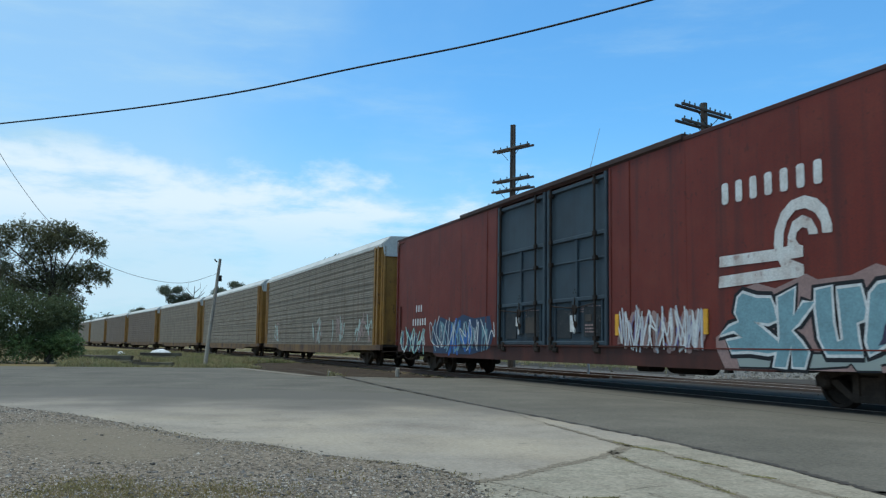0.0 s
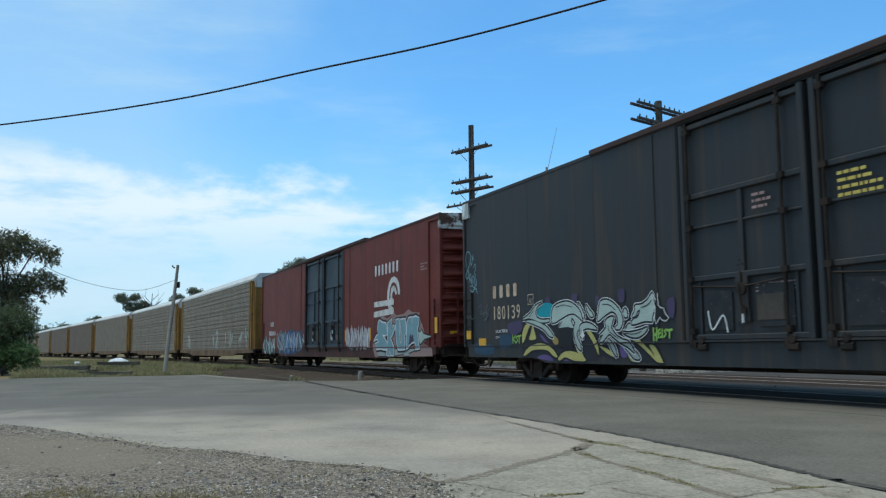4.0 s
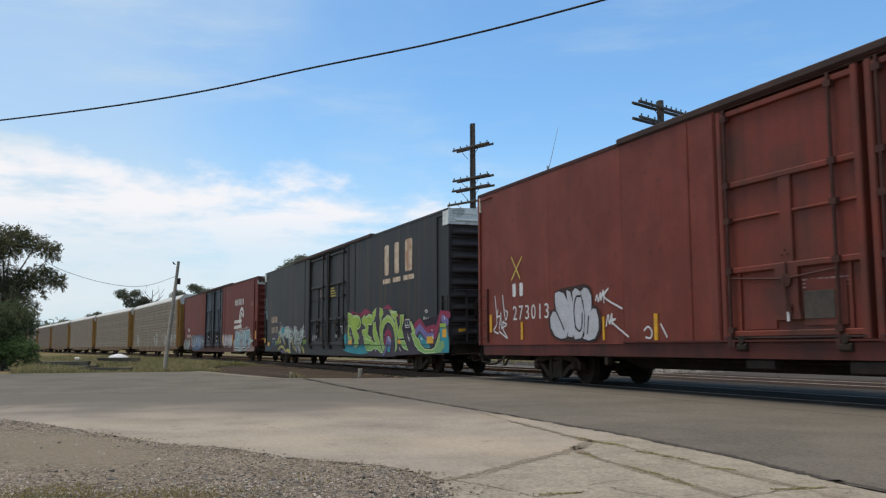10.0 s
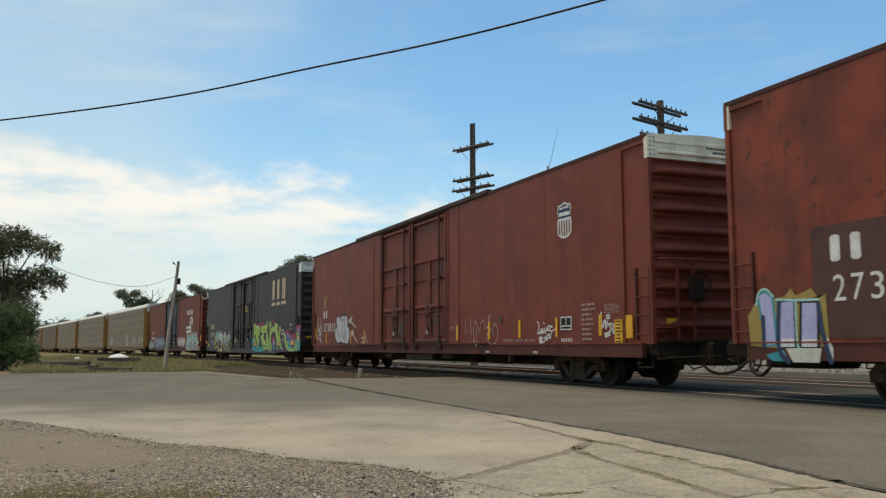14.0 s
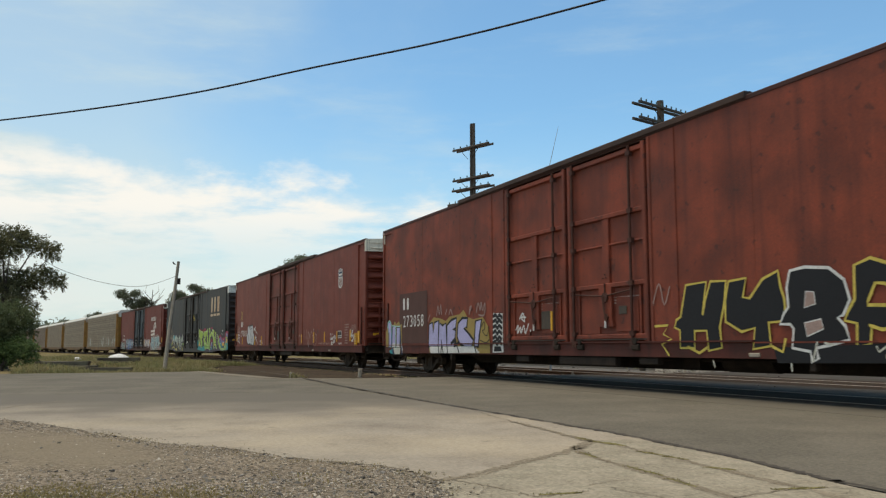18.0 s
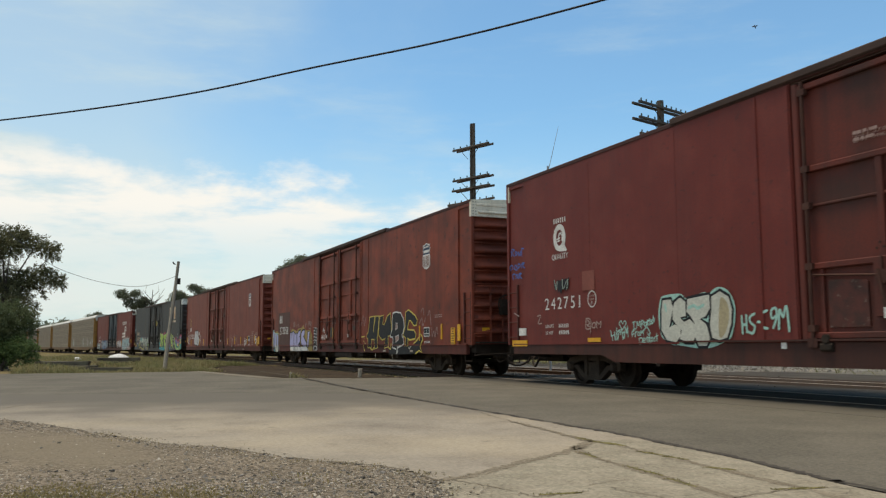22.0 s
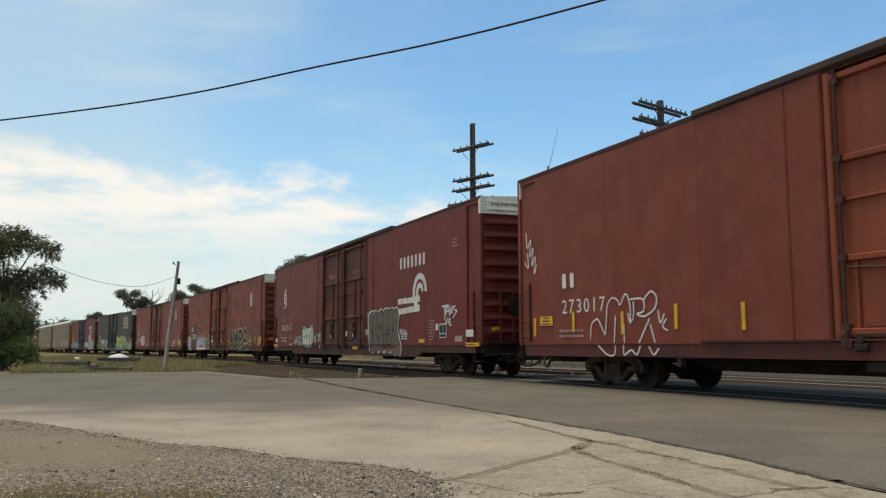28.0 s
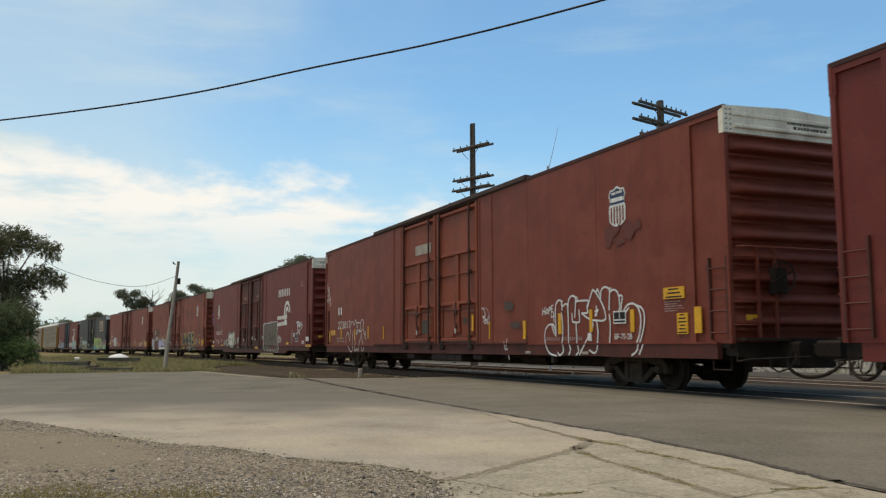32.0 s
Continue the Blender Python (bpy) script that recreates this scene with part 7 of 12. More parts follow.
g = Mural(dark_car, "silver and yellow angular graffiti on a dusky cloud")
g.patch(S_NIGHT, [(-9.61, 0.65), (-9.66, 1.0), (-9.64, 1.33), (-9.55, 1.59), (-9.1, 1.79), (-8.74, 1.97), (-8.15, 1.94), (-7.76, 1.94), (-7.38, 1.94), (-6.88, 1.88), (-6.54, 1.81), (-6.17, 1.54), (-6.01, 1.82), (-5.77, 1.88), (-5.37, 1.71), (-5.16, 1.53), (-4.83, 1.47), (-4.47, 1.41), (-4.17, 1.36), (-4.19, 1.16), (-4.31, 0.93), (-3.94, 0.66), (-3.86, 0.58), (-4.85, 0.58), (-5.05, 0.69), (-5.45, 0.65), (-6.11, 0.69), (-6.24, 0.58), (-7.86, 0.58)], 0, smooth=False)
g.patch(S_HAZE, [(-7.18, 2.07), (-6.97, 2.08), (-6.96, 1.93), (-7.17, 1.9)], 1)
g.patch(S_HAZE, [(-6.2, 1.97), (-6.06, 1.97), (-6.07, 1.76), (-6.18, 1.74)], 1)
g.patch(S_HAZE, [(-5.33, 2.05), (-5.12, 2.06), (-5.13, 1.82), (-5.31, 1.83)], 1)
g.patch(S_HAZE, [(-3.72, 1.74), (-3.49, 1.8), (-3.52, 1.44), (-3.67, 1.47)], 1)
g.patch(S_HAZE, [(-10.41, 1.49), (-10.01, 1.55), (-9.67, 1.56), (-9.64, 1.33), (-10.03, 1.2), (-10.32, 1.28)], 1)
g.patch(S_HAZE, [(-8.39, 2.06), (-8.21, 2.07), (-8.17, 1.93), (-8.38, 1.93)], 1)
g.patch(S_HAZE2, [(-10.9, 1.2), (-10.58, 1.24), (-10.26, 1.21), (-10.21, 0.95), (-10.81, 0.87)], 1)
g.patch(S_HAZE2, [(-12.4, 1.01), (-11.35, 0.98), (-11.31, 0.73), (-12.36, 0.73)], 1)
g.patch(S_TEAL, [(-8.83, 1.88), (-8.57, 1.95), (-8.15, 1.93), (-8.0, 1.83), (-8.13, 1.74), (-8.11, 1.58), (-8.51, 1.58), (-8.8, 1.63), (-8.86, 1.75)], 1)
g.patch(S_VIOLET, [(-8.72, 1.22), (-8.54, 1.15), (-8.38, 1.04), (-8.26, 0.98), (-8.5, 1.03), (-8.64, 1.12)], 2)
g.patch(S_VIOLET, [(-8.87, 0.64), (-8.57, 0.72), (-8.24, 0.68), (-8.09, 0.58), (-8.41, 0.58)], 2)
g.patch(S_VIOLET, [(-7.62, 0.58), (-7.4, 0.63), (-7.18, 0.58), (-7.33, 0.58)], 2)
g.patch(S_VIOLET, [(-5.34, 0.9), (-5.15, 0.84), (-5.08, 0.69), (-5.27, 0.68)], 2)
g.shape(S_YELLOW2, smooth_line([(-9.59, 1.0), (-9.62, 1.19), (-9.49, 1.41), (-9.3, 1.48), (-9.05, 1.5), (-9.22, 1.4), (-9.36, 1.24), (-9.46, 1.11)], 3, True), 3, S_BLACK, 0.09)
g.shape(S_YELLOW2, smooth_line([(-9.05, 1.44), (-8.97, 1.28), (-8.9, 1.1), (-9.24, 1.08), (-9.15, 1.26)], 3, True), 3, S_BLACK, 0.09)
g.shape(S_YELLOW2, smooth_line([(-9.56, 0.68), (-9.39, 0.84), (-9.07, 0.95), (-8.67, 0.99), (-8.3, 0.93), (-8.03, 0.81), (-7.88, 0.66), (-8.08, 0.69), (-8.31, 0.81), (-8.64, 0.84), (-9.07, 0.82), (-9.35, 0.73)], 3, True), 3, S_BLACK, 0.09)
g.shape(S_YELLOW2, smooth_line([(-6.68, 1.31), (-6.45, 1.25), (-6.27, 1.09), (-6.15, 0.91), (-6.13, 0.71), (-6.25, 0.87), (-6.4, 1.05), (-6.58, 1.21)], 3, True), 3, S_BLACK, 0.09)
g.shape(S_YELLOW2, smooth_line([(-7.11, 1.06), (-6.95, 0.92), (-6.79, 0.75), (-6.69, 0.58), (-6.86, 0.64), (-7.02, 0.82)], 3, True), 3, S_BLACK, 0.09)
g.shape(S_YELLOW2, smooth_line([(-7.85, 0.63), (-7.61, 0.77), (-7.28, 0.8), (-6.96, 0.75), (-6.69, 0.64), (-6.69, 0.58), (-6.98, 0.58), (-7.18, 0.59), (-7.54, 0.66), (-7.77, 0.58)], 3, True), 3, S_BLACK, 0.09)
g.shape(S_YELLOW2, smooth_line([(-6.09, 0.91), (-5.85, 0.86), (-5.61, 0.77), (-5.48, 0.67), (-5.65, 0.7), (-5.91, 0.8)], 3, True), 3, S_BLACK, 0.09)
g.shape(S_YELLOW2, smooth_line([(-4.99, 1.08), (-4.75, 1.08), (-4.55, 0.97), (-4.36, 0.85), (-4.18, 0.73), (-3.99, 0.62), (-3.86, 0.58), (-4.05, 0.58), (-4.18, 0.64), (-4.32, 0.73), (-4.51, 0.85), (-4.76, 0.98)], 3, True), 3, S_BLACK, 0.09)
g.shape(S_YELLOW2, smooth_line([(-5.05, 0.74), (-4.84, 0.66), (-4.77, 0.58), (-4.95, 0.61)], 3, True), 3, S_BLACK, 0.09)
g.shape(S_YELLOW2, smooth_line([(-4.31, 0.91), (-4.14, 0.89), (-3.94, 0.66), (-3.91, 0.58), (-4.06, 0.64), (-4.2, 0.77)], 3, True), 3, S_BLACK, 0.09)
g.shape(S_OCHRE, smooth_line([(-8.16, 1.18), (-7.97, 1.15), (-7.82, 1.05), (-7.87, 0.93), (-8.06, 1.0)], 3, True), 3, S_BLACK, 0.06)
g.shape(S_PALE, smooth_line([(-9.55, 1.59), (-9.33, 1.67), (-9.1, 1.76), (-8.92, 1.89), (-8.69, 1.95), (-8.52, 1.97), (-8.72, 1.92), (-8.85, 1.82), (-8.88, 1.7), (-8.8, 1.61), (-8.55, 1.55), (-8.22, 1.55), (-8.25, 1.5), (-8.6, 1.49), (-8.85, 1.54), (-9.2, 1.61)], 3, True), 5, S_WHITE, 0.115, edge=S_BLACK, inner=0.66)
g.shape(S_PALE, smooth_line([(-9.39, 1.55), (-9.03, 1.55), (-8.68, 1.48), (-8.35, 1.37), (-8.12, 1.22), (-8.05, 1.13), (-8.25, 1.17), (-8.44, 1.3), (-8.73, 1.4), (-9.03, 1.47)], 3, True), 5, S_WHITE, 0.115, edge=S_BLACK, inner=0.66)
g.shape(S_PALE, smooth_line([(-7.63, 1.56), (-7.32, 1.63), (-7.18, 1.6), (-7.23, 1.49), (-7.13, 1.32), (-7.38, 1.35), (-7.74, 1.34), (-7.65, 1.45)], 3, True), 5, S_WHITE, 0.115, edge=S_BLACK, inner=0.66)
g.shape(S_PALE, smooth_line([(-7.2, 1.59), (-7.0, 1.58), (-6.84, 1.5), (-6.79, 1.38), (-6.92, 1.29), (-7.0, 1.15), (-6.87, 0.96), (-6.82, 0.82), (-6.95, 0.87), (-7.08, 1.06), (-7.12, 1.3), (-7.05, 1.44)], 3, True), 5, S_WHITE, 0.115, edge=S_BLACK, inner=0.66)
g.shape(S_PALE, smooth_line([(-8.1, 1.53), (-8.07, 1.73), (-7.96, 1.85), (-7.72, 1.91), (-7.41, 1.93), (-7.16, 1.88), (-6.92, 1.76), (-6.79, 1.62), (-6.73, 1.47), (-6.87, 1.55), (-7.07, 1.64), (-7.32, 1.64), (-7.63, 1.56), (-7.9, 1.48), (-8.06, 1.47)], 3, True), 7, S_WHITE, 0.115, edge=S_BLACK, inner=0.66)
g.shape(S_PALE, smooth_line([(-6.91, 1.88), (-6.81, 1.8), (-6.66, 1.59), (-6.7, 1.52), (-6.79, 1.62), (-6.85, 1.76)], 3, True), 5, S_WHITE, 0.115, edge=S_BLACK, inner=0.66)
g.shape(S_PALE, smooth_line([(-6.57, 1.81), (-6.45, 1.71), (-6.29, 1.57), (-6.39, 1.55), (-6.52, 1.67)], 3, True), 5, S_WHITE, 0.115, edge=S_BLACK, inner=0.66)
g.shape(S_PALE, smooth_line([(-6.81, 1.38), (-6.57, 1.42), (-6.31, 1.36), (-6.16, 1.27), (-6.25, 1.27), (-6.51, 1.3), (-6.68, 1.28), (-6.77, 1.19), (-6.72, 1.08), (-6.83, 1.13), (-6.85, 1.27)], 3, True), 7, S_WHITE, 0.115, edge=S_BLACK, inner=0.66)
g.shape(S_PALE, smooth_line([(-5.77, 1.06), (-5.6, 0.97), (-5.49, 0.84), (-5.43, 0.69), (-5.53, 0.75), (-5.66, 0.9)], 3, True), 5, S_WHITE, 0.115, edge=S_BLACK, inner=0.66)
g.shape(S_PALE, smooth_line([(-5.81, 1.28), (-5.83, 1.41), (-5.71, 1.49), (-5.53, 1.51), (-5.57, 1.38), (-5.6, 1.27), (-5.41, 1.11), (-5.19, 1.03), (-5.03, 1.0), (-4.9, 0.9), (-4.8, 0.77), (-5.01, 0.88), (-5.25, 0.96), (-5.5, 1.07), (-5.67, 1.16), (-5.8, 1.1), (-5.96, 1.0), (-6.05, 1.02), (-5.92, 1.15), (-6.07, 1.13)], 3, True), 7, S_WHITE, 0.115, edge=S_BLACK, inner=0.66)
g.shape(S_PALE, smooth_line([(-6.12, 1.47), (-6.06, 1.67), (-6.01, 1.82), (-5.92, 1.87), (-5.74, 1.88), (-5.53, 1.81), (-5.34, 1.69), (-5.22, 1.55), (-5.18, 1.4), (-5.26, 1.28), (-5.34, 1.25), (-5.46, 1.27), (-5.36, 1.35), (-5.36, 1.48), (-5.43, 1.59), (-5.58, 1.63), (-5.76, 1.58), (-5.92, 1.52), (-6.05, 1.46)], 3, True), 9, S_WHITE, 0.115, edge=S_BLACK, inner=0.66)
g.shape(S_PALE, smooth_line([(-5.16, 1.57), (-5.09, 1.67), (-5.01, 1.56), (-5.07, 1.48)], 3, True), 5, S_WHITE, 0.115, edge=S_BLACK, inner=0.66)
g.shape(S_PALE, smooth_line([(-4.84, 1.49), (-4.74, 1.61), (-4.73, 1.71), (-4.52, 1.72), (-4.31, 1.8), (-4.15, 1.93), (-4.14, 1.83), (-4.06, 1.73), (-4.11, 1.59), (-4.19, 1.44), (-4.18, 1.38), (-4.42, 1.39), (-4.68, 1.35), (-4.87, 1.34), (-4.81, 1.43), (-4.67, 1.46), (-4.59, 1.54), (-4.58, 1.62), (-4.66, 1.6), (-4.72, 1.51)], 3, True), 7, S_WHITE, 0.115, edge=S_BLACK, inner=0.66)
g.shape(S_PALE, smooth_line([(-4.97, 1.35), (-4.79, 1.24), (-5.07, 1.22)], 3, True), 5, S_WHITE, 0.115, edge=S_BLACK, inner=0.66)
g.shape(S_PALE, smooth_line([(-5.18, 1.19), (-5.01, 1.17), (-4.74, 1.19), (-4.48, 1.23), (-4.35, 1.26), (-4.44, 1.16), (-4.65, 1.08), (-4.86, 1.08), (-5.07, 1.13)], 3, True), 7, S_WHITE, 0.115, edge=S_BLACK, inner=0.66)
g.shape(S_PALE, smooth_line([(-5.25, 0.98), (-5.03, 0.92), (-4.78, 0.79), (-4.63, 0.65), (-4.81, 0.65), (-4.99, 0.77), (-5.15, 0.9)], 3, True), 5, S_WHITE, 0.115, edge=S_BLACK, inner=0.66)
g.shape(S_BLACK, [(-4.14, 1.9), (-4.06, 1.74), (-3.99, 1.9), (-3.98, 1.68), (-3.91, 1.62), (-3.82, 1.61), (-3.78, 1.52), (-3.67, 1.42), (-3.75, 1.38), (-3.86, 1.4), (-3.93, 1.46), (-4.0, 1.39), (-4.05, 1.33), (-4.09, 1.43), (-4.06, 1.63)], 9, S_WHITE, 0.05)
g.patch(S_WHITE, [(-6.73, 1.31), (-6.69, 1.19), (-6.64, 1.14), (-6.71, 1.1), (-6.76, 1.03), (-6.78, 1.11), (-6.85, 1.15), (-6.77, 1.2)], 11)
g.patch(S_BLACK, [(-7.74, 1.34), (-7.14, 1.32), (-7.18, 0.87), (-7.77, 0.89)], 11, smooth=False)
g.stroke(S_BLACK, 0.02, [(-7.88, 1.82), (-7.53, 1.86), (-7.17, 1.8)], 12)
g.stroke(S_BLACK, 0.02, [(-5.9, 1.79), (-5.65, 1.77), (-5.43, 1.65)], 12)
g.stroke(S_BLACK, 0.02, [(-4.53, 1.66), (-4.29, 1.71), (-4.19, 1.79)], 12)
g.stroke(S_BLACK, 0.02, [(-9.2, 1.64), (-8.97, 1.78)], 12)
g.stroke(S_BLACK, 0.02, [(-5.13, 1.16), (-4.8, 1.14), (-4.54, 1.19)], 12)
g.stroke(S_BLACK, 0.02, [(-5.72, 1.34), (-5.67, 1.21), (-5.36, 1.06)], 12)
g.stroke(S_LIME, 0.045, [(-4.16, 1.24), (-4.16, 0.97)], 4, smooth=False)
g.stroke(S_LIME, 0.045, [(-4.05, 1.24), (-4.08, 1.0)], 4, smooth=False)
g.stroke(S_LIME, 0.045, [(-4.16, 1.1), (-4.06, 1.13)], 4, smooth=False)
g.stroke(S_LIME, 0.045, [(-3.95, 1.21), (-4.0, 1.2), (-4.01, 1.05), (-3.93, 1.07)], 4, smooth=False)
g.stroke(S_LIME, 0.045, [(-4.0, 1.13), (-3.94, 1.15)], 4, smooth=False)
g.stroke(S_LIME, 0.045, [(-3.88, 1.21), (-3.89, 1.06)], 4, smooth=False)
g.stroke(S_LIME, 0.045, [(-3.76, 1.21), (-3.82, 1.18), (-3.77, 1.12), (-3.83, 1.07)], 4, smooth=False)
g.stroke(S_LIME, 0.045, [(-3.74, 1.19), (-3.58, 1.2)], 4, smooth=False)
g.stroke(S_LIME, 0.045, [(-3.66, 1.18), (-3.67, 1.05)], 4, smooth=False)
g.stroke(S_LIME, 0.045, [(-10.13, 1.2), (-10.12, 1.01)], 4, smooth=False)
g.stroke(S_LIME, 0.045, [(-9.96, 1.2), (-10.1, 1.11), (-9.95, 1.01)], 4, smooth=False)
g.stroke(S_LIME, 0.045, [(-9.86, 1.18), (-9.96, 1.13), (-9.83, 1.07), (-9.95, 1.02)], 4, smooth=False)
g.stroke(S_LIME, 0.045, [(-9.85, 1.17), (-9.69, 1.19)], 4, smooth=False)
g.stroke(S_LIME, 0.045, [(-9.77, 1.18), (-9.77, 1.01)], 4, smooth=False)
g.stroke(S_GREYTAG, 0.025, [(-12.15, 2.02), (-11.98, 2.08), (-12.04, 1.85), (-11.81, 2.04), (-11.87, 1.74), (-11.61, 2.08), (-11.72, 1.63), (-11.51, 1.97)], 1)
g.stroke(S_GREYTAG, 0.025, [(-12.08, 1.81), (-11.74, 1.86), (-11.54, 1.78), (-11.84, 1.64)], 1)
g.stroke(S_GREYTAG, 0.025, [(-13.02, 1.8), (-12.89, 1.74), (-12.74, 1.8), (-12.61, 1.7), (-12.39, 1.77)], 1)
g.done()

g = Mural(dark_car, "pale teal tag scrawl")
g.stroke(S_ICE, 0.03, [(-13, 3.22), (-13.01, 3.57), (-12.84, 3.66), (-12.68, 3.51), (-12.78, 3.25), (-12.96, 3.13)], 0)
g.stroke(S_ICE, 0.03, [(-12.68, 3.43), (-12.64, 3.23), (-12.56, 3.41)], 0)
g.stroke(S_ICE, 0.03, [(-12.51, 3.54), (-12.58, 3.36)], 0)
g.stroke(S_ICE, 0.03, [(-12.6, 3.5), (-12.46, 3.39)], 0)
g.stroke(S_ICE, 0.03, [(-12.49, 3.17), (-12.4, 3.26), (-12.36, 3.12), (-12.45, 3), (-12.33, 2.92)], 0)
g.stroke(S_ICE, 0.03, [(-13.01, 3.02), (-12.87, 3.12), (-12.82, 2.96), (-12.97, 2.88), (-13.05, 3.01)], 0)
g.stroke(S_ICE, 0.03, [(-12.81, 2.78), (-12.71, 3.01), (-12.64, 2.73), (-12.76, 2.88)], 0)
g.stroke(S_ICE, 0.03, [(-12.59, 2.69), (-12.55, 2.92), (-12.45, 2.87), (-12.5, 2.73)], 0)
g.stroke(S_ICE, 0.03, [(-12.39, 2.89), (-12.45, 2.57), (-12.29, 2.78)], 0)
g.stroke(S_ICE, 0.03, [(-12.73, 2.64), (-12.62, 2.66), (-12.49, 2.58), (-12.58, 2.48), (-12.71, 2.54)], 0)
g.stroke(S_ICE, 0.03, [(-12.31, 2.82), (-12.32, 2.64)], 0)
g.stroke(S_ICE, 0.03, [(-12.45, 2.54), (-12.33, 2.56), (-12.28, 2.42)], 0)
g.done()
stripe(dark_car, M_YELLOW, -13.01, 1.14, -12.73, 1.38)
stripe(dark_car, M_YELLOW, -12.18, 0.95, -11.74, 1.15)
lettering("LD LMT", 0.1, dark_car, M_STENCIL, -11.14, SIDE - 0.012, 1.29)
lettering("LT WT", 0.1, dark_car, M_STENCIL, -11.14, SIDE - 0.012, 1.13)
bars(dark_car, M_STENCIL, 6, -10.78, 1.29, -10.44, 1.37)
bars(dark_car, M_STENCIL, 6, -10.78, 1.13, -10.44, 1.21)
bars(dark_car, M_STENCIL_RUST, 4, -11.38, 2.21, -9.78, 2.55)
numerals(dark_car, M_STENCIL_RUST, "180139", -11.34, 1.64, -9.69, 1.99)
bm = bmesh.new()
ribbon(bm, [(-9.3, 1.96), (-9.03, 1.96), (-9.03, 2.2), (-9.3, 2.2)], 0.025, SIDE - 0.012, True)
part("stencil_frame", bm, M_STENCIL_RUST, dark_car, "small rusty square stencil")
lettering("G", 0.14, dark_car, M_STENCIL_RUST, -9.22, SIDE - 0.012, 2.0)

g = Mural(red_a, "silver bubble-letter graffiti with a dark halo")
g.patch(S_HALO, [(-9.3, 1.45), (-9.21, 1.72), (-9.04, 1.76), (-8.99, 2.08), (-8.77, 2.21), (-8.37, 2.24), (-7.99, 2.26), (-7.62, 2.26), (-7.41, 2.14), (-7.34, 1.82), (-7.17, 1.74), (-7.01, 1.49), (-7.09, 1.14), (-7.39, 0.97), (-7.99, 0.99), (-8.72, 1.02), (-9.14, 1.15)], 0)
g.shape(S_SILVER, [(-8.96, 2.13), (-8.79, 2.17), (-8.57, 2.11), (-8.39, 1.91), (-8.28, 1.62), (-8.33, 1.32), (-8.5, 1.08), (-8.72, 1.06), (-8.99, 1.13), (-9.18, 1.32), (-9.21, 1.56), (-9.08, 1.71), (-8.91, 1.69), (-8.97, 1.92)], 1, S_BLACK, 0.07)
g.shape(S_SILVER, [(-8.44, 2.18), (-8.28, 2.13), (-8.15, 1.87), (-8.11, 1.41), (-8.09, 1.21), (-8.22, 1.09), (-8.43, 1.12), (-8.33, 1.37), (-8.29, 1.67), (-8.42, 1.99)], 1, S_BLACK, 0.07)
g.shape(S_SILVER, [(-8.19, 2.12), (-8.04, 2.2), (-7.86, 2.12), (-7.79, 1.9), (-7.69, 1.59), (-7.71, 1.25), (-7.84, 1.07), (-8.1, 1.04), (-8.16, 1.13), (-8.06, 1.31), (-8.12, 1.71)], 1, S_BLACK, 0.07)
g.shape(S_SILVER, [(-7.84, 2.1), (-7.69, 2.19), (-7.52, 2.15), (-7.39, 1.97), (-7.4, 1.68), (-7.5, 1.51), (-7.57, 1.2), (-7.72, 1.09), (-7.66, 1.54), (-7.73, 1.89)], 1, S_BLACK, 0.07)
g.shape(S_SILVER, [(-7.52, 1.54), (-7.35, 1.71), (-7.21, 1.69), (-7.12, 1.47), (-7.13, 1.24), (-7.28, 1.06), (-7.53, 1.01), (-7.78, 1.07), (-7.57, 1.18)], 1, S_BLACK, 0.07)
g.stroke(S_BLACK, 0.045, [(-8.91, 1.69), (-8.73, 1.48), (-8.58, 1.27)], 3)
g.stroke(S_BLACK, 0.045, [(-7.84, 2), (-8.02, 1.99), (-8.12, 1.71), (-8.06, 1.33), (-7.88, 1.23), (-7.79, 1.4), (-7.78, 1.62)], 3)
g.stroke(S_BLACK, 0.045, [(-7.52, 1.54), (-7.57, 1.18)], 3)
g.done()

g = Mural(red_a, "thin white tag scrawls")
g.stroke(S_WHITE, 0.04, [(-12.18, 2.23), (-12.07, 1.54), (-12.26, 1.32), (-11.99, 1.23)], 0)
g.stroke(S_WHITE, 0.04, [(-11.72, 2.22), (-11.57, 1.59), (-11.44, 1.76), (-11.56, 1.83)], 0)
g.stroke(S_WHITE, 0.04, [(-12.01, 1.85), (-12.06, 1.67), (-11.88, 1.68), (-11.94, 1.35)], 0)
g.stroke(S_WHITE, 0.04, [(-11.83, 1.78), (-11.8, 1.35), (-11.66, 1.55)], 0)
g.stroke(S_WHITE, 0.04, [(-11.75, 1.53), (-11.49, 1.46), (-11.72, 1.35), (-11.46, 1.1), (-11.94, 1.29)], 0)
g.stroke(S_WHITE, 0.04, [(-7.23, 1.88), (-7.17, 2), (-7.12, 1.85), (-7.03, 2.04), (-7.02, 1.87), (-6.92, 2.08), (-6.91, 1.82)], 0)
g.stroke(S_WHITE, 0.04, [(-6.98, 1.96), (-6.72, 2.11), (-6.88, 1.93), (-6.23, 1.66)], 0)
g.stroke(S_WHITE, 0.04, [(-6.84, 1.32), (-6.75, 1.55), (-6.71, 1.35), (-6.62, 1.57), (-6.61, 1.35)], 0)
g.stroke(S_WHITE, 0.04, [(-6.66, 1.4), (-6.48, 1.45), (-6.63, 1.4), (-6.03, 1.08)], 0)
g.stroke(S_WHITE, 0.04, [(-5.49, 1.2), (-5.36, 1.27), (-5.24, 1.17), (-5.29, 1.05), (-5.44, 1.06)], 0)
g.stroke(S_WHITE, 0.04, [(-4.95, 1.31), (-4.77, 1.06)], 0)
g.done()

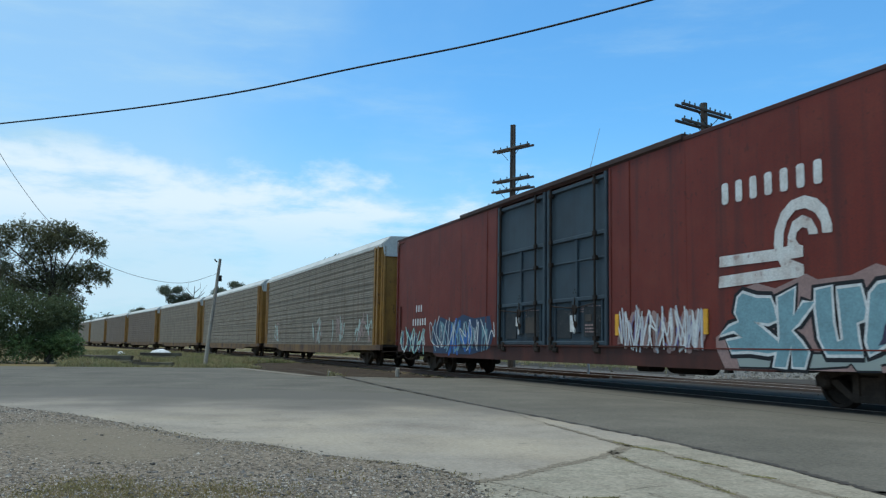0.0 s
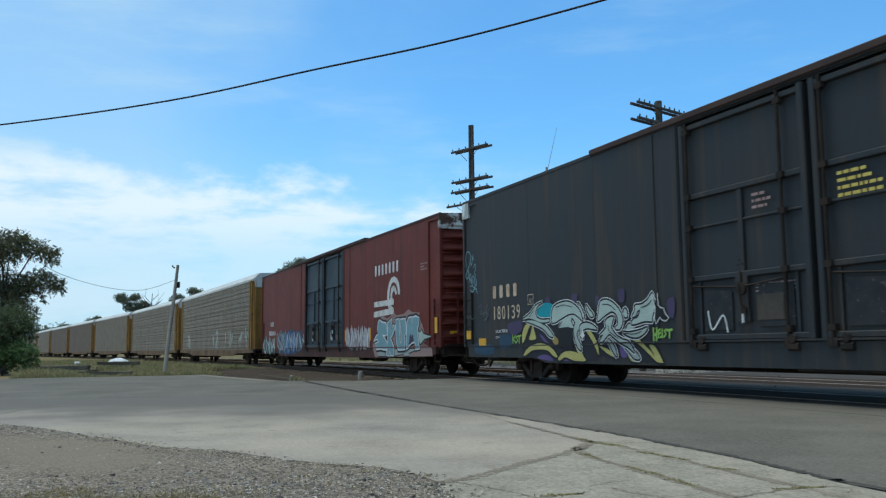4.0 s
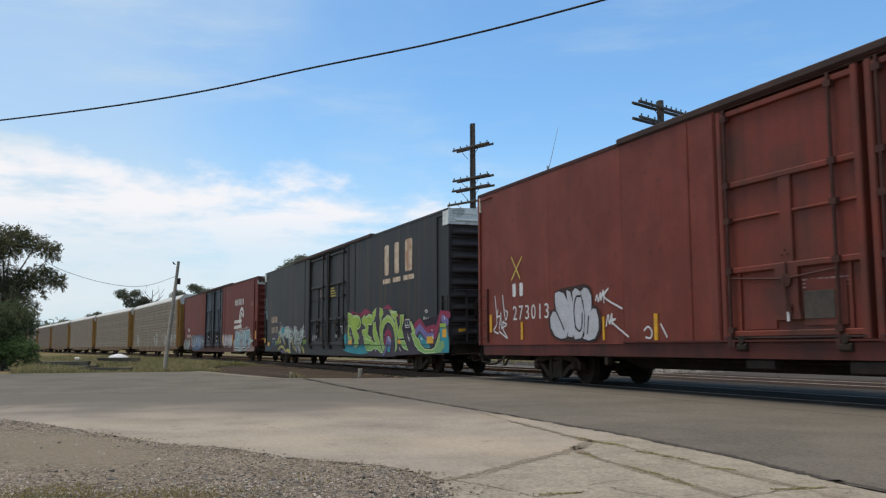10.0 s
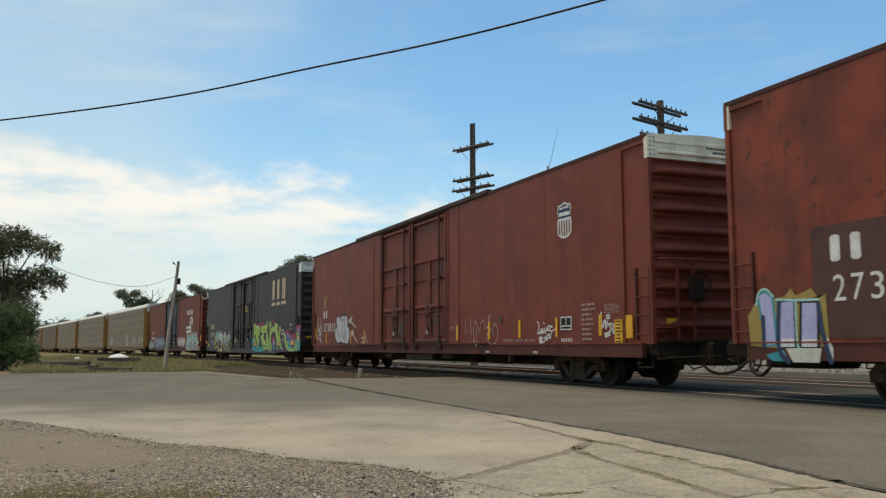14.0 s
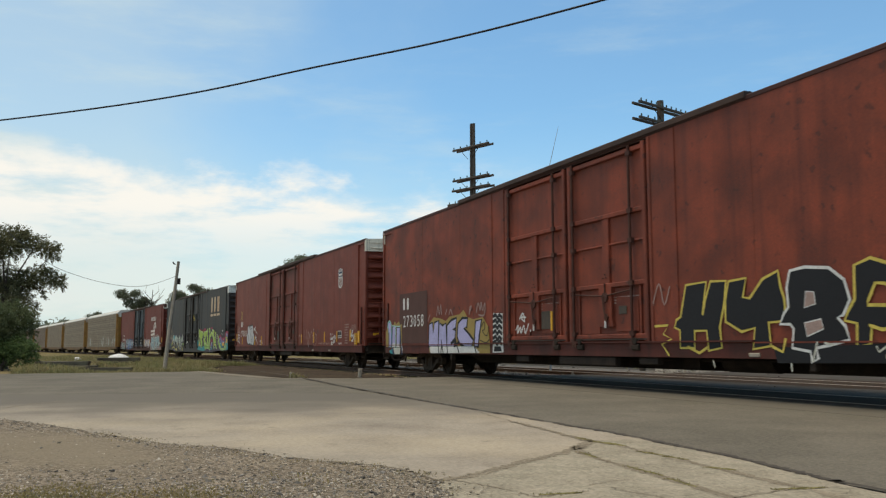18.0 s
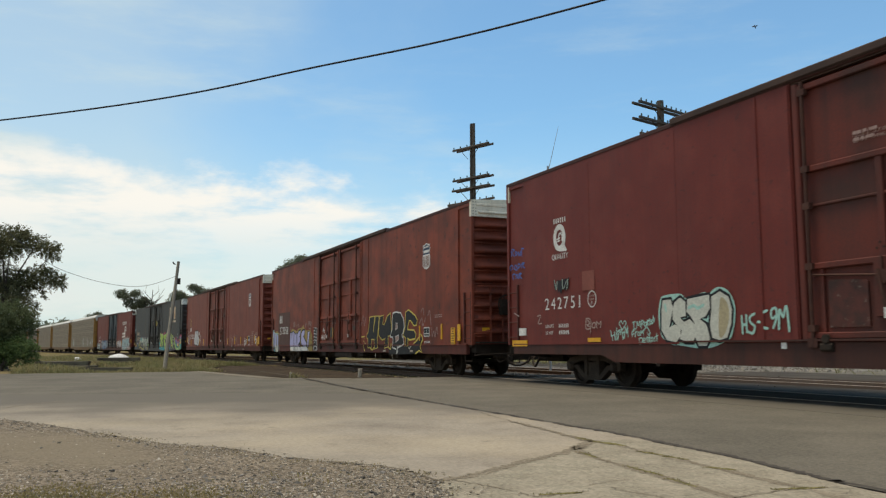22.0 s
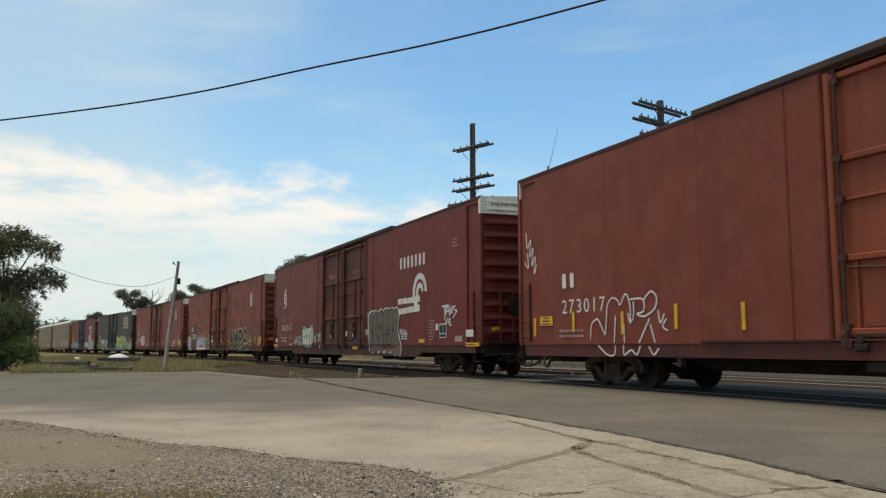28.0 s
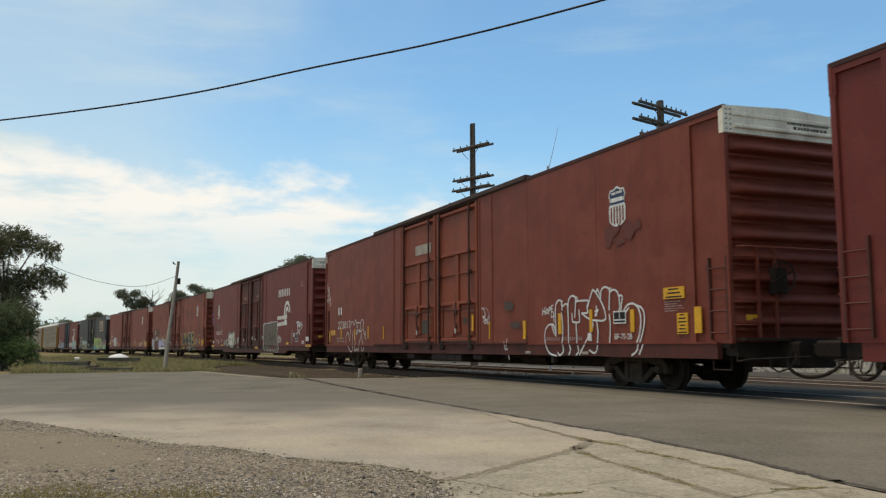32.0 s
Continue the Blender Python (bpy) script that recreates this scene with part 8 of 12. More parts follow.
g = Mural(red_a, "yellow chalk cross")
g.stroke(S_GOLD, 0.045, [(-11.18, 3.19), (-10.73, 2.61)], 0, smooth=False)
g.stroke(S_GOLD, 0.045, [(-10.63, 3.15), (-11.19, 2.61)], 0, smooth=False)
g.done()
bars(red_a, M_STENCIL, 2, -11.26, 2.16, -10.48, 2.5)
numerals(red_a, M_STENCIL, "273013", -11.2, 1.56, -9.23, 1.92)

g = Mural(red_a, "thin white tag scrawls")
g.stroke(S_WHITE, 0.032, [(8.66, 1.49), (8.74, 1.41), (8.71, 1.26), (8.66, 1.2), (8.76, 1.21), (8.84, 1.3)], 0)
g.stroke(S_WHITE, 0.032, [(8.84, 1.3), (8.8, 1.2), (8.89, 1.22), (8.91, 1.32), (8.86, 1.22)], 0)
g.stroke(S_WHITE, 0.032, [(8.92, 1.26), (8.95, 1.2), (9.01, 1.32)], 0)
g.stroke(S_WHITE, 0.032, [(8.96, 1.46), (9.0, 1.43)], 0)
g.stroke(S_WHITE, 0.032, [(9.02, 1.3), (9.05, 1.19), (9.12, 1.33)], 0)
g.stroke(S_WHITE, 0.032, [(9.36, 1.35), (9.24, 1.38), (9.15, 1.33), (9.17, 1.26), (9.28, 1.33), (9.39, 1.35)], 0)
g.stroke(S_WHITE, 0.032, [(9.13, 1.29), (9.35, 1.25), (9.54, 1.3)], 0)
g.stroke(S_WHITE, 0.032, [(8.79, 0.98), (8.93, 0.98), (9.04, 1.03), (9.17, 1.09), (8.96, 1.08)], 0)
g.stroke(S_WHITE, 0.032, [(9.17, 1.09), (9.13, 1.03)], 0)
g.stroke(S_WHITE, 0.032, [(9.24, 1.18), (9.27, 1.06), (9.35, 1.23)], 0)
g.stroke(S_WHITE, 0.032, [(9.06, 1.11), (9.19, 1.17), (9.21, 1.11)], 0)
g.stroke(S_WHITE, 0.04, [(11.47, 1.61), (11.52, 1.28), (11.61, 1.45), (11.65, 1.26), (11.71, 1.42)], 0)
g.stroke(S_WHITE, 0.04, [(11.86, 1.36), (11.76, 1.35), (11.85, 1.25), (11.75, 1.18)], 0)
g.stroke(S_WHITE, 0.04, [(11.91, 1.36), (11.92, 1.16), (12, 1.27), (11.91, 1.34)], 0)
g.stroke(S_WHITE, 0.04, [(11.59, 1.14), (11.77, 1.18)], 0)
g.stroke(S_WHITE, 0.04, [(11.62, 1.09), (11.8, 1.13)], 0)
g.stroke(S_WHITE, 0.04, [(11.67, 1.52), (11.75, 1.55), (11.79, 1.5), (11.72, 1.47), (11.67, 1.52)], 0)
g.stroke(S_FAINT, 0.032, [(4.39, 1.66), (4.42, 1.45), (4.44, 1.24)], 0)
g.stroke(S_FAINT, 0.032, [(4.73, 1.7), (4.79, 1.49), (4.8, 1.24)], 0)
g.stroke(S_FAINT, 0.032, [(5.11, 1.63), (4.99, 1.44), (4.98, 1.16), (5.08, 0.92), (5.17, 0.98), (5.13, 1.28), (5.23, 1.48), (5.04, 1.59)], 0)
g.stroke(S_FAINT, 0.032, [(5.25, 1.48), (5.33, 1.28), (5.47, 1.52), (5.57, 1.62), (5.67, 1.54), (5.75, 1.34)], 0)
g.stroke(S_FAINT, 0.032, [(5.82, 1.14), (6.01, 0.97), (6.24, 0.95), (6.44, 1.09), (6.5, 1.3), (6.4, 1.45), (6.25, 1.49)], 0)
g.stroke(S_FAINT, 0.032, [(6.25, 1.49), (6.2, 1.35), (6.23, 1.16)], 0)
g.stroke(S_FAINT, 0.032, [(3.31, 1.37), (3.47, 1.48), (3.57, 1.4)], 0)
g.stroke(S_SILVER, 0.032, [(6.03, 1.73), (5.95, 1.65), (5.96, 1.5)], 0)
g.stroke(S_SILVER, 0.032, [(5.83, 1.41), (6.04, 1.38), (6.06, 1.31), (5.86, 1.24), (6.0, 1.16), (5.9, 1.19)], 0)
g.stroke(S_SILVER, 0.032, [(4.97, 1.08), (5.08, 0.92), (5.15, 0.97)], 0)
g.patch(S_GRIME, [(6.6, 1.67), (6.74, 1.67), (6.75, 1.52), (6.6, 1.52)], 0)
g.patch(M_STENCIL, [(8.74, 1.12), (8.91, 1.13), (8.9, 0.96), (8.75, 0.96)], 0, smooth=False)
g.done()
text_rows(red_a, M_FAINT, 8, 10.68, 0.99, 11.24, 1.86)
text_rows(red_a, M_FAINT, 5, 11.59, 1.58, 12.18, 1.79)
bars(red_a, M_FAINT, 9, 6.8, 1.0, 7.35, 1.08)
bars(red_a, M_FAINT, 8, 7.45, 1.0, 7.9, 1.08)
bars(red_a, M_FAINT, 10, 7.97, 0.99, 8.5, 1.07)
bars(red_a, M_STENCIL, 5, 9.76, 0.99, 10.27, 1.07)
consolidated(red_a, M_STENCIL, 9.77, 1.26, 10.26, 1.57)
notice(red_a, M_YELLOW, 11.98, 0.95, 12.25, 1.44)
shield(red_a, M_RED, 9.67, 3.38, 10.34, 4.25)

g = Mural(red_b, "lavender letter graffiti with gold flames")
g.patch(S_OCHRE, [(-8.7, 1.09), (-8.58, 1.62), (-8.23, 1.81), (-7.58, 1.74), (-7.27, 1.66), (-6.95, 1.79), (-6.22, 1.83), (-5.93, 1.95), (-5.66, 1.74), (-5.26, 1.66), (-4.62, 1.7), (-4.27, 1.43), (-4.19, 1.05), (-4.18, 0.7), (-5.97, 0.7), (-8.6, 0.71)], 0, smooth=False)
g.shape(S_LAV, [(-8.63, 0.91), (-8.58, 1.58), (-8.34, 1.62), (-8.28, 1.24), (-8.14, 1.61), (-7.84, 1.68), (-7.89, 0.91)], 2, S_BLACK, 0.16)
g.shape(S_LAV, [(-7.83, 0.91), (-7.74, 1.6), (-7.49, 1.49), (-7.27, 1.58), (-7.19, 0.91)], 2, S_BLACK, 0.16)
g.shape(S_LAV, [(-7.13, 0.91), (-7.12, 1.51), (-6.81, 1.64), (-6.45, 1.7), (-6.52, 1.46), (-6.76, 1.39), (-6.52, 1.35), (-6.58, 1.14), (-6.76, 1.08), (-6.53, 0.91)], 2, S_BLACK, 0.16)
g.shape(S_LAV, [(-6.35, 1.21), (-6.28, 1.55), (-5.99, 1.68), (-5.66, 1.67), (-5.72, 1.47), (-5.95, 1.41), (-5.54, 1.2), (-5.28, 1.06), (-5.37, 0.9), (-5.83, 0.9), (-6.24, 1.02)], 2, S_BLACK, 0.16)
g.shape(S_LAV, [(-5.16, 0.9), (-5.06, 1.58), (-4.73, 1.62), (-4.89, 1.19), (-4.95, 0.9)], 2, S_BLACK, 0.16)
g.patch(S_WHITE, [(-8.56, 0.89), (-5.16, 0.89), (-4.81, 0.71), (-8.5, 0.68)], 3, smooth=False)
g.stroke(S_BLACK, 0.06, [(-7.86, 0.91), (-7.8, 0.69)], 4, smooth=False)
g.stroke(S_BLACK, 0.06, [(-7.57, 0.91), (-7.64, 0.69)], 4, smooth=False)
g.stroke(S_BLACK, 0.06, [(-7.16, 0.91), (-7.11, 0.69)], 4, smooth=False)
g.stroke(S_BLACK, 0.06, [(-6.42, 0.93), (-6.25, 0.7)], 4, smooth=False)
g.stroke(S_BLACK, 0.06, [(-5.16, 0.9), (-5.06, 0.71)], 4, smooth=False)
g.stroke(S_BLACK, 0.06, [(-7.6, 1.08), (-7.45, 0.69)], 4, smooth=False)
g.stroke(S_BLACK, 0.09, [(-6.83, 0.99), (-6.47, 1.07), (-6.59, 0.91), (-6.24, 1.02)], 5)
g.stroke(S_PINK, 0.05, [(-7.97, 1.86), (-7.86, 2.15), (-7.74, 1.89), (-7.63, 2.17), (-7.58, 1.89)], 4)
g.stroke(S_PINK, 0.05, [(-7.26, 1.87), (-7.16, 2.01)], 4)
g.stroke(S_PINK, 0.05, [(-6.98, 1.86), (-6.86, 2), (-6.74, 1.85)], 4)
g.stroke(S_PINK, 0.05, [(-5.52, 1.8), (-5.46, 2), (-5.36, 2.02), (-5.5, 1.84)], 4)
g.stroke(S_PINK, 0.05, [(-5.02, 1.85), (-4.91, 2.1), (-4.77, 1.9), (-4.71, 2.12), (-4.62, 1.89), (-4.46, 2.08), (-4.52, 1.76), (-4.87, 1.77)], 4)
g.stroke(S_PINK, 0.05, [(-8.68, 1.7), (-8.54, 1.88)], 4)
g.stroke(S_BLACK, 0.03, [(-4.68, 1.44), (-4.53, 1.57), (-4.49, 1.37), (-4.64, 1.31), (-4.35, 1.18), (-4.24, 1.43)], 4)
g.stroke(S_BLACK, 0.03, [(-4.77, 1.06), (-4.41, 0.99), (-4.21, 1.08)], 4)
g.done()

g = Mural(red_b, "lavender and white letter graffiti with ochre flames")
g.patch(S_OCHRE, [(-12.84, 1.38), (-12.65, 1.61), (-12.56, 1.75), (-12.36, 1.81), (-12.22, 1.65), (-12, 1.67), (-11.87, 1.79), (-11.76, 1.67), (-11.45, 1.77), (-11.31, 1.61), (-11.17, 1.67), (-11.14, 0.88), (-12.22, 0.85), (-12.8, 0.89)], 0, smooth=False)
g.shape(S_LAV, [(-12.57, 1.7), (-12.43, 1.76), (-12.29, 1.66), (-12.26, 1.36), (-12.23, 0.91), (-12.44, 0.89), (-12.51, 1.37)], 1, S_TEAL, 0.1)
g.shape(S_LAV, [(-12.1, 1.58), (-11.82, 1.59), (-11.83, 1.35), (-11.83, 0.88), (-12.13, 0.88)], 1, S_BLACK, 0.12)
g.shape(S_LAV, [(-11.64, 1.55), (-11.35, 1.54), (-11.38, 0.88), (-11.69, 0.88)], 1, S_BLACK, 0.12)
g.patch(S_WHITE, [(-12.11, 1), (-11.84, 1), (-11.83, 0.87), (-12.13, 0.87)], 3, smooth=False)
g.patch(S_WHITE, [(-11.67, 0.99), (-11.38, 0.99), (-11.38, 0.87), (-11.69, 0.87)], 3, smooth=False)
g.patch(S_BONE, [(-12.02, 0.85), (-11.3, 0.85), (-11.35, 0.63), (-11.88, 0.63)], 1, smooth=False)
g.patch(S_WHITE, [(-11.28, 1.08), (-11.16, 0.99), (-11.08, 0.85), (-11.09, 0.65), (-11.18, 0.65)], 1, smooth=False)
g.stroke(S_NAVY, 0.09, [(-11.32, 1.5), (-11.26, 1.08), (-11.13, 0.65)], 3)
g.stroke(S_NAVY, 0.09, [(-12.49, 1.35), (-12.49, 0.89)], 3)
g.stroke(S_NAVY, 0.09, [(-12.12, 1.59), (-12.17, 0.86), (-11.97, 0.64)], 3)
g.patch(S_TEAL, [(-12.46, 0.74), (-12.07, 0.82), (-11.97, 0.64), (-12.31, 0.64)], 1, smooth=False)
g.stroke(S_MINT, 0.04, [(-12.18, 1.63), (-11.74, 1.6), (-11.31, 1.59)], 4)
g.stroke(S_MINT, 0.04, [(-11.77, 1.57), (-11.78, 1), (-11.72, 0.8)], 4)
g.stroke(S_MINT, 0.04, [(-12.63, 1.56), (-12.57, 1.75), (-12.41, 1.81), (-12.24, 1.68)], 4)
g.done()

g = Mural(red_b, "white panel with scrawled black lines")
g.patch(S_WHITE, [(-3.97, 1.79), (-3.4, 1.76), (-3.39, 1.04), (-3.36, 0.73), (-4.01, 0.72)], 0, smooth=False)
g.stroke(S_BLACK, 0.1, [(-3.93, 1.7), (-3.81, 1.73), (-3.7, 1.65), (-3.58, 1.72), (-3.45, 1.65)], 1)
g.stroke(S_BLACK, 0.1, [(-3.93, 1.56), (-3.82, 1.59), (-3.71, 1.52), (-3.59, 1.59), (-3.46, 1.52)], 1)
g.stroke(S_BLACK, 0.1, [(-3.94, 1.41), (-3.82, 1.44), (-3.71, 1.37), (-3.6, 1.44), (-3.46, 1.37)], 1)
g.stroke(S_BLACK, 0.1, [(-3.95, 1.26), (-3.83, 1.3), (-3.72, 1.22), (-3.6, 1.29), (-3.47, 1.23)], 1)
g.stroke(S_BLACK, 0.1, [(-3.95, 1.11), (-3.83, 1.15), (-3.72, 1.07), (-3.61, 1.14), (-3.48, 1.08)], 1)
g.stroke(S_BLACK, 0.1, [(-3.96, 0.99), (-3.84, 1.02), (-3.73, 0.95), (-3.61, 1.02), (-3.48, 0.96)], 1)
g.patch(S_BLACK, [(-3.89, 0.89), (-3.53, 0.89), (-3.45, 0.76), (-3.94, 0.75)], 1, smooth=False)
g.done()

g = Mural(red_b, "thin white tag scrawls")
g.stroke(S_WHITE, 0.04, [(-2.65, 1.31), (-2.51, 1.42), (-2.56, 1.22), (-2.39, 1.37), (-2.37, 1.22), (-2.21, 1.41), (-2.13, 1.21), (-1.94, 1.46), (-1.86, 1.26)], 0)
g.stroke(S_WHITE, 0.04, [(-2.44, 1.58), (-2.25, 1.72), (-2.17, 1.51), (-2.35, 1.62), (-2.1, 1.61)], 0)
g.done()
patchwork(red_b, S_KHAKI, -11.42, 1, -8.8, 2.7)
bars(red_b, M_STENCIL, 2, -11.14, 2.14, -10.39, 2.54)
numerals(red_b, M_STENCIL, "273058", -11.08, 1.55, -9.08, 1.94)

g = Mural(red_b, "black block-letter graffiti outlined in gold and white")
g.shape(S_BLACK, [(4.19, 1.99), (4.72, 2.02), (4.59, 1.46), (4.64, 1.43), (4.73, 1.71), (4.87, 2.01), (5.24, 2), (5.17, 1.61), (5.04, 1.23), (5.08, 0.87), (4.77, 0.82), (4.73, 1.18), (4.37, 1.18), (4.36, 0.87), (3.98, 0.87), (3.99, 1.19), (3.83, 1.25), (3.89, 1.36), (4.02, 1.42)], 2, S_GOLD, 0.1)
g.shape(S_BLACK, [(5.34, 1.98), (5.74, 2.01), (5.64, 1.7), (5.84, 1.66), (6.15, 1.96), (6.48, 2.07), (6.51, 1.81), (6.58, 1.63), (6.6, 1.3), (6.22, 1.28), (6.25, 0.9), (5.88, 0.85), (5.94, 1.2), (5.61, 1.15), (5.24, 1.32), (5.25, 1.66)], 2, S_GOLD, 0.1)
g.shape(S_BLACK, [(8.01, 2.04), (8.27, 2.11), (8.87, 1.9), (9.07, 1.75), (9, 1.62), (8.79, 1.6), (8.5, 1.78), (8.32, 1.79), (8.18, 1.54), (8.18, 1.44), (8.78, 1.41), (8.95, 1.29), (8.88, 1.16), (8.43, 1.14), (8.22, 1.17), (8.18, 0.92), (7.99, 0.89), (8.01, 1.22), (7.79, 1.27), (7.87, 1.39), (7.99, 1.55)], 2, S_GOLD, 0.1)
g.shape(S_BLACK, [(6.76, 2.05), (7.05, 2.08), (7.52, 2.03), (7.78, 1.84), (7.86, 1.56), (7.73, 1.35), (7.62, 1.3), (7.76, 1.16), (7.83, 0.99), (7.47, 0.92), (7.2, 0.87), (7.22, 0.7), (7.14, 0.65), (7.11, 0.82), (6.75, 0.87), (6.8, 1.15), (6.72, 1.25), (6.51, 1.25), (6.6, 1.38), (6.71, 1.49), (6.69, 1.8)], 4, S_WHITE, 0.1)
g.shape(S_BLACK, [(6.32, 0.86), (8.13, 0.9), (8.75, 0.94), (9.47, 1.23), (9.55, 1.04), (9.34, 0.87), (9.5, 0.72), (9.25, 0.68), (9, 0.65), (6.4, 0.61)], 1)
g.shape(S_FAINT, [(7.07, 1.72), (7.21, 1.7), (7.23, 1.53), (7.02, 1.48)], 6, S_WHITE, 0.045)
g.shape(S_FAINT, [(7.01, 1.23), (7.33, 1.28), (7.37, 1.15), (7.05, 1.04)], 6, S_WHITE, 0.045)
g.stroke(S_GOLD, 0.05, [(9.26, 1.28), (9.36, 1.3), (9.51, 1.24), (9.58, 1.1), (9.46, 1.02), (9.36, 0.87), (9.51, 0.7), (9.26, 0.76), (8.95, 0.66)], 7, smooth=False)
g.stroke(S_GOLD, 0.05, [(3.22, 1.27), (3.62, 1.28), (3.47, 1.11), (3.72, 1.02), (3.42, 0.92), (3.62, 0.72)], 7, smooth=False)
g.stroke(S_GOLD, 0.05, [(4.2, 0.87), (4.51, 0.76), (4.72, 0.86)], 7, smooth=False)
g.stroke(S_GOLD, 0.05, [(6.32, 0.87), (6.53, 0.79), (6.6, 0.99)], 7, smooth=False)
g.stroke(S_GOLD, 0.05, [(8.22, 1.17), (8.42, 1.11), (8.86, 1.15)], 7, smooth=False)
g.stroke(S_GOLD, 0.05, [(8.76, 1), (8.96, 1.05), (9.24, 1.19)], 7, smooth=False)
g.stroke(S_BONE, 0.03, [(7.24, 0.94), (7.14, 0.65)], 7, smooth=False)
g.stroke(S_BONE, 0.03, [(7.39, 0.93), (7.54, 0.9)], 7, smooth=False)
g.stroke(S_BONE, 0.03, [(8.31, 0.87), (8.34, 0.8), (8.52, 0.9)], 7, smooth=False)
g.stroke(S_BONE, 0.03, [(4.87, 0.63), (4.91, 0.52)], 7, smooth=False)
g.stroke(S_BONE, 0.03, [(6.7, 0.6), (6.71, 0.49)], 7, smooth=False)
g.done()

g = Mural(red_b, "faded white tag scrawls")
g.stroke(S_PINK, 0.035, [(3.12, 1.62), (3.36, 2.09), (3.51, 1.68), (3.69, 2.01)], 0)
g.stroke(S_PINK, 0.035, [(9.4, 2.02), (9.59, 2.13), (9.64, 1.91)], 0)
g.stroke(S_PINK, 0.035, [(9.99, 1.89), (10.14, 2.02), (10.25, 1.58)], 0)
g.stroke(S_PINK, 0.035, [(10.31, 1.48), (10.34, 1.2), (10.48, 1.38), (10.58, 1.19), (10.72, 1.49), (10.79, 1.28)], 0)
g.stroke(S_PINK, 0.035, [(9.26, 1.63), (9.48, 1.82), (9.56, 1.56), (9.78, 1.8)], 0)
g.done()
consolidated(red_b, M_STENCIL, 9.65, 1.21, 10.13, 1.51)
notice(red_b, M_YELLOW, 11.82, 0.96, 12.11, 1.45)
text_rows(red_b, M_FAINT, 2, 10.54, 1.78, 11.11, 1.9)
bars(red_b, M_STENCIL, 5, 9.65, 1, 10.16, 1.07)
shield(red_b, M_RED_STAINED, 9.51, 3.38, 10.19, 4.25)
stripe(red_b, M_YELLOW, 11.05, 1.11, 11.14, 1.59)
stripe(red_b, M_YELLOW, 12.3, 1.06, 12.49, 1.54)
stripe(red_b, M_YELLOW, 7.31, 1.1, 7.4, 1.56)
stripe(red_b, M_YELLOW, 9.24, 1.08, 9.31, 1.57)
stripe(red_b, M_YELLOW, -0.85, 1.26, -0.77, 1.72)

g = Mural(oxide_b, "white bubble-letter graffiti with a mint halo")
g.patch(S_MINT, [(-6.74, 1.79), (-6.56, 1.86), (-6.13, 1.86), (-5.97, 1.77), (-5.49, 1.85), (-5.34, 1.82), (-5.11, 1.92), (-4.83, 1.84), (-4.67, 1.54), (-4.76, 1.1), (-4.95, 0.96), (-5.47, 0.84), (-6.18, 0.9), (-6.43, 0.92), (-6.74, 1.08), (-6.82, 1.46)], 0)
g.shape(S_BONE, [(-6.67, 1.76), (-6.42, 1.77), (-6.36, 1.61), (-6.49, 1.24), (-6.33, 1.29), (-6.15, 1.25), (-6.16, 1.07), (-6.3, 0.96), (-6.57, 1), (-6.73, 1.19), (-6.71, 1.57)], 1, S_BLACK, 0.11)
g.shape(S_BONE, [(-6.31, 1.71), (-6.14, 1.79), (-5.99, 1.7), (-5.99, 1.44), (-6.16, 1.42), (-6.05, 1.33), (-5.88, 1.38), (-5.73, 1.27), (-5.69, 1.12), (-5.81, 0.96), (-6.02, 0.97), (-6.18, 1.02), (-6.12, 1.18), (-6.28, 1.29), (-6.38, 1.39), (-6.37, 1.58)], 1, S_BLACK, 0.11)
g.shape(S_BONE, [(-5.93, 1.75), (-5.57, 1.78), (-5.33, 1.8), (-5.31, 1.56), (-5.44, 1.42), (-5.6, 1.37), (-5.42, 1.27), (-5.34, 1.01), (-5.44, 0.89), (-5.65, 0.89), (-5.74, 1.04), (-5.73, 1.27), (-5.85, 1.43), (-5.97, 1.52)], 1, S_BLACK, 0.11)
g.shape(S_BONE, [(-5.27, 1.76), (-5.04, 1.84), (-4.83, 1.74), (-4.75, 1.51), (-4.79, 1.25), (-4.9, 1.03), (-5.09, 0.99), (-5.28, 1.03), (-5.33, 1.26), (-5.28, 1.51)], 1, S_BLACK, 0.11)
g.patch(S_BUFF, [(-5.04, 1.7), (-4.87, 1.64), (-4.82, 1.4), (-4.94, 1.11), (-5.1, 1.07)], 3)
g.stroke(S_MINT, 0.06, [(-5.9, 1.59), (-5.74, 1.62), (-5.65, 1.57), (-5.49, 1.62)], 3)
g.stroke(S_MINT, 0.06, [(-6.6, 1.67), (-6.57, 1.56)], 3)
g.done()

g = Mural(oxide_b, "mint tag scrawls")
g.stroke(S_MINT, 0.022, [(-8.48, 1.22), (-8.4, 1.01)], 0)
g.stroke(S_MINT, 0.022, [(-8.34, 1.18), (-8.31, 1.01)], 0)
g.stroke(S_MINT, 0.022, [(-8.47, 1.1), (-8.31, 1.13)], 0)
g.stroke(S_MINT, 0.022, [(-8.25, 1.27), (-8.28, 1.03), (-8.21, 1.08), (-8.25, 1.17), (-8.17, 1.21)], 0)
g.stroke(S_MINT, 0.022, [(-8.21, 1.02), (-8.15, 1.24), (-8.12, 1.12), (-8.07, 1.25), (-8.03, 1.03)], 0)
g.stroke(S_MINT, 0.022, [(-8.05, 1.12), (-8.0, 1.18), (-7.96, 1.12), (-8.01, 1.06), (-8.05, 1.12)], 0)
g.stroke(S_MINT, 0.022, [(-7.98, 1.05), (-7.93, 1.29), (-7.9, 1.14), (-7.86, 1.3), (-7.85, 1.08)], 0)
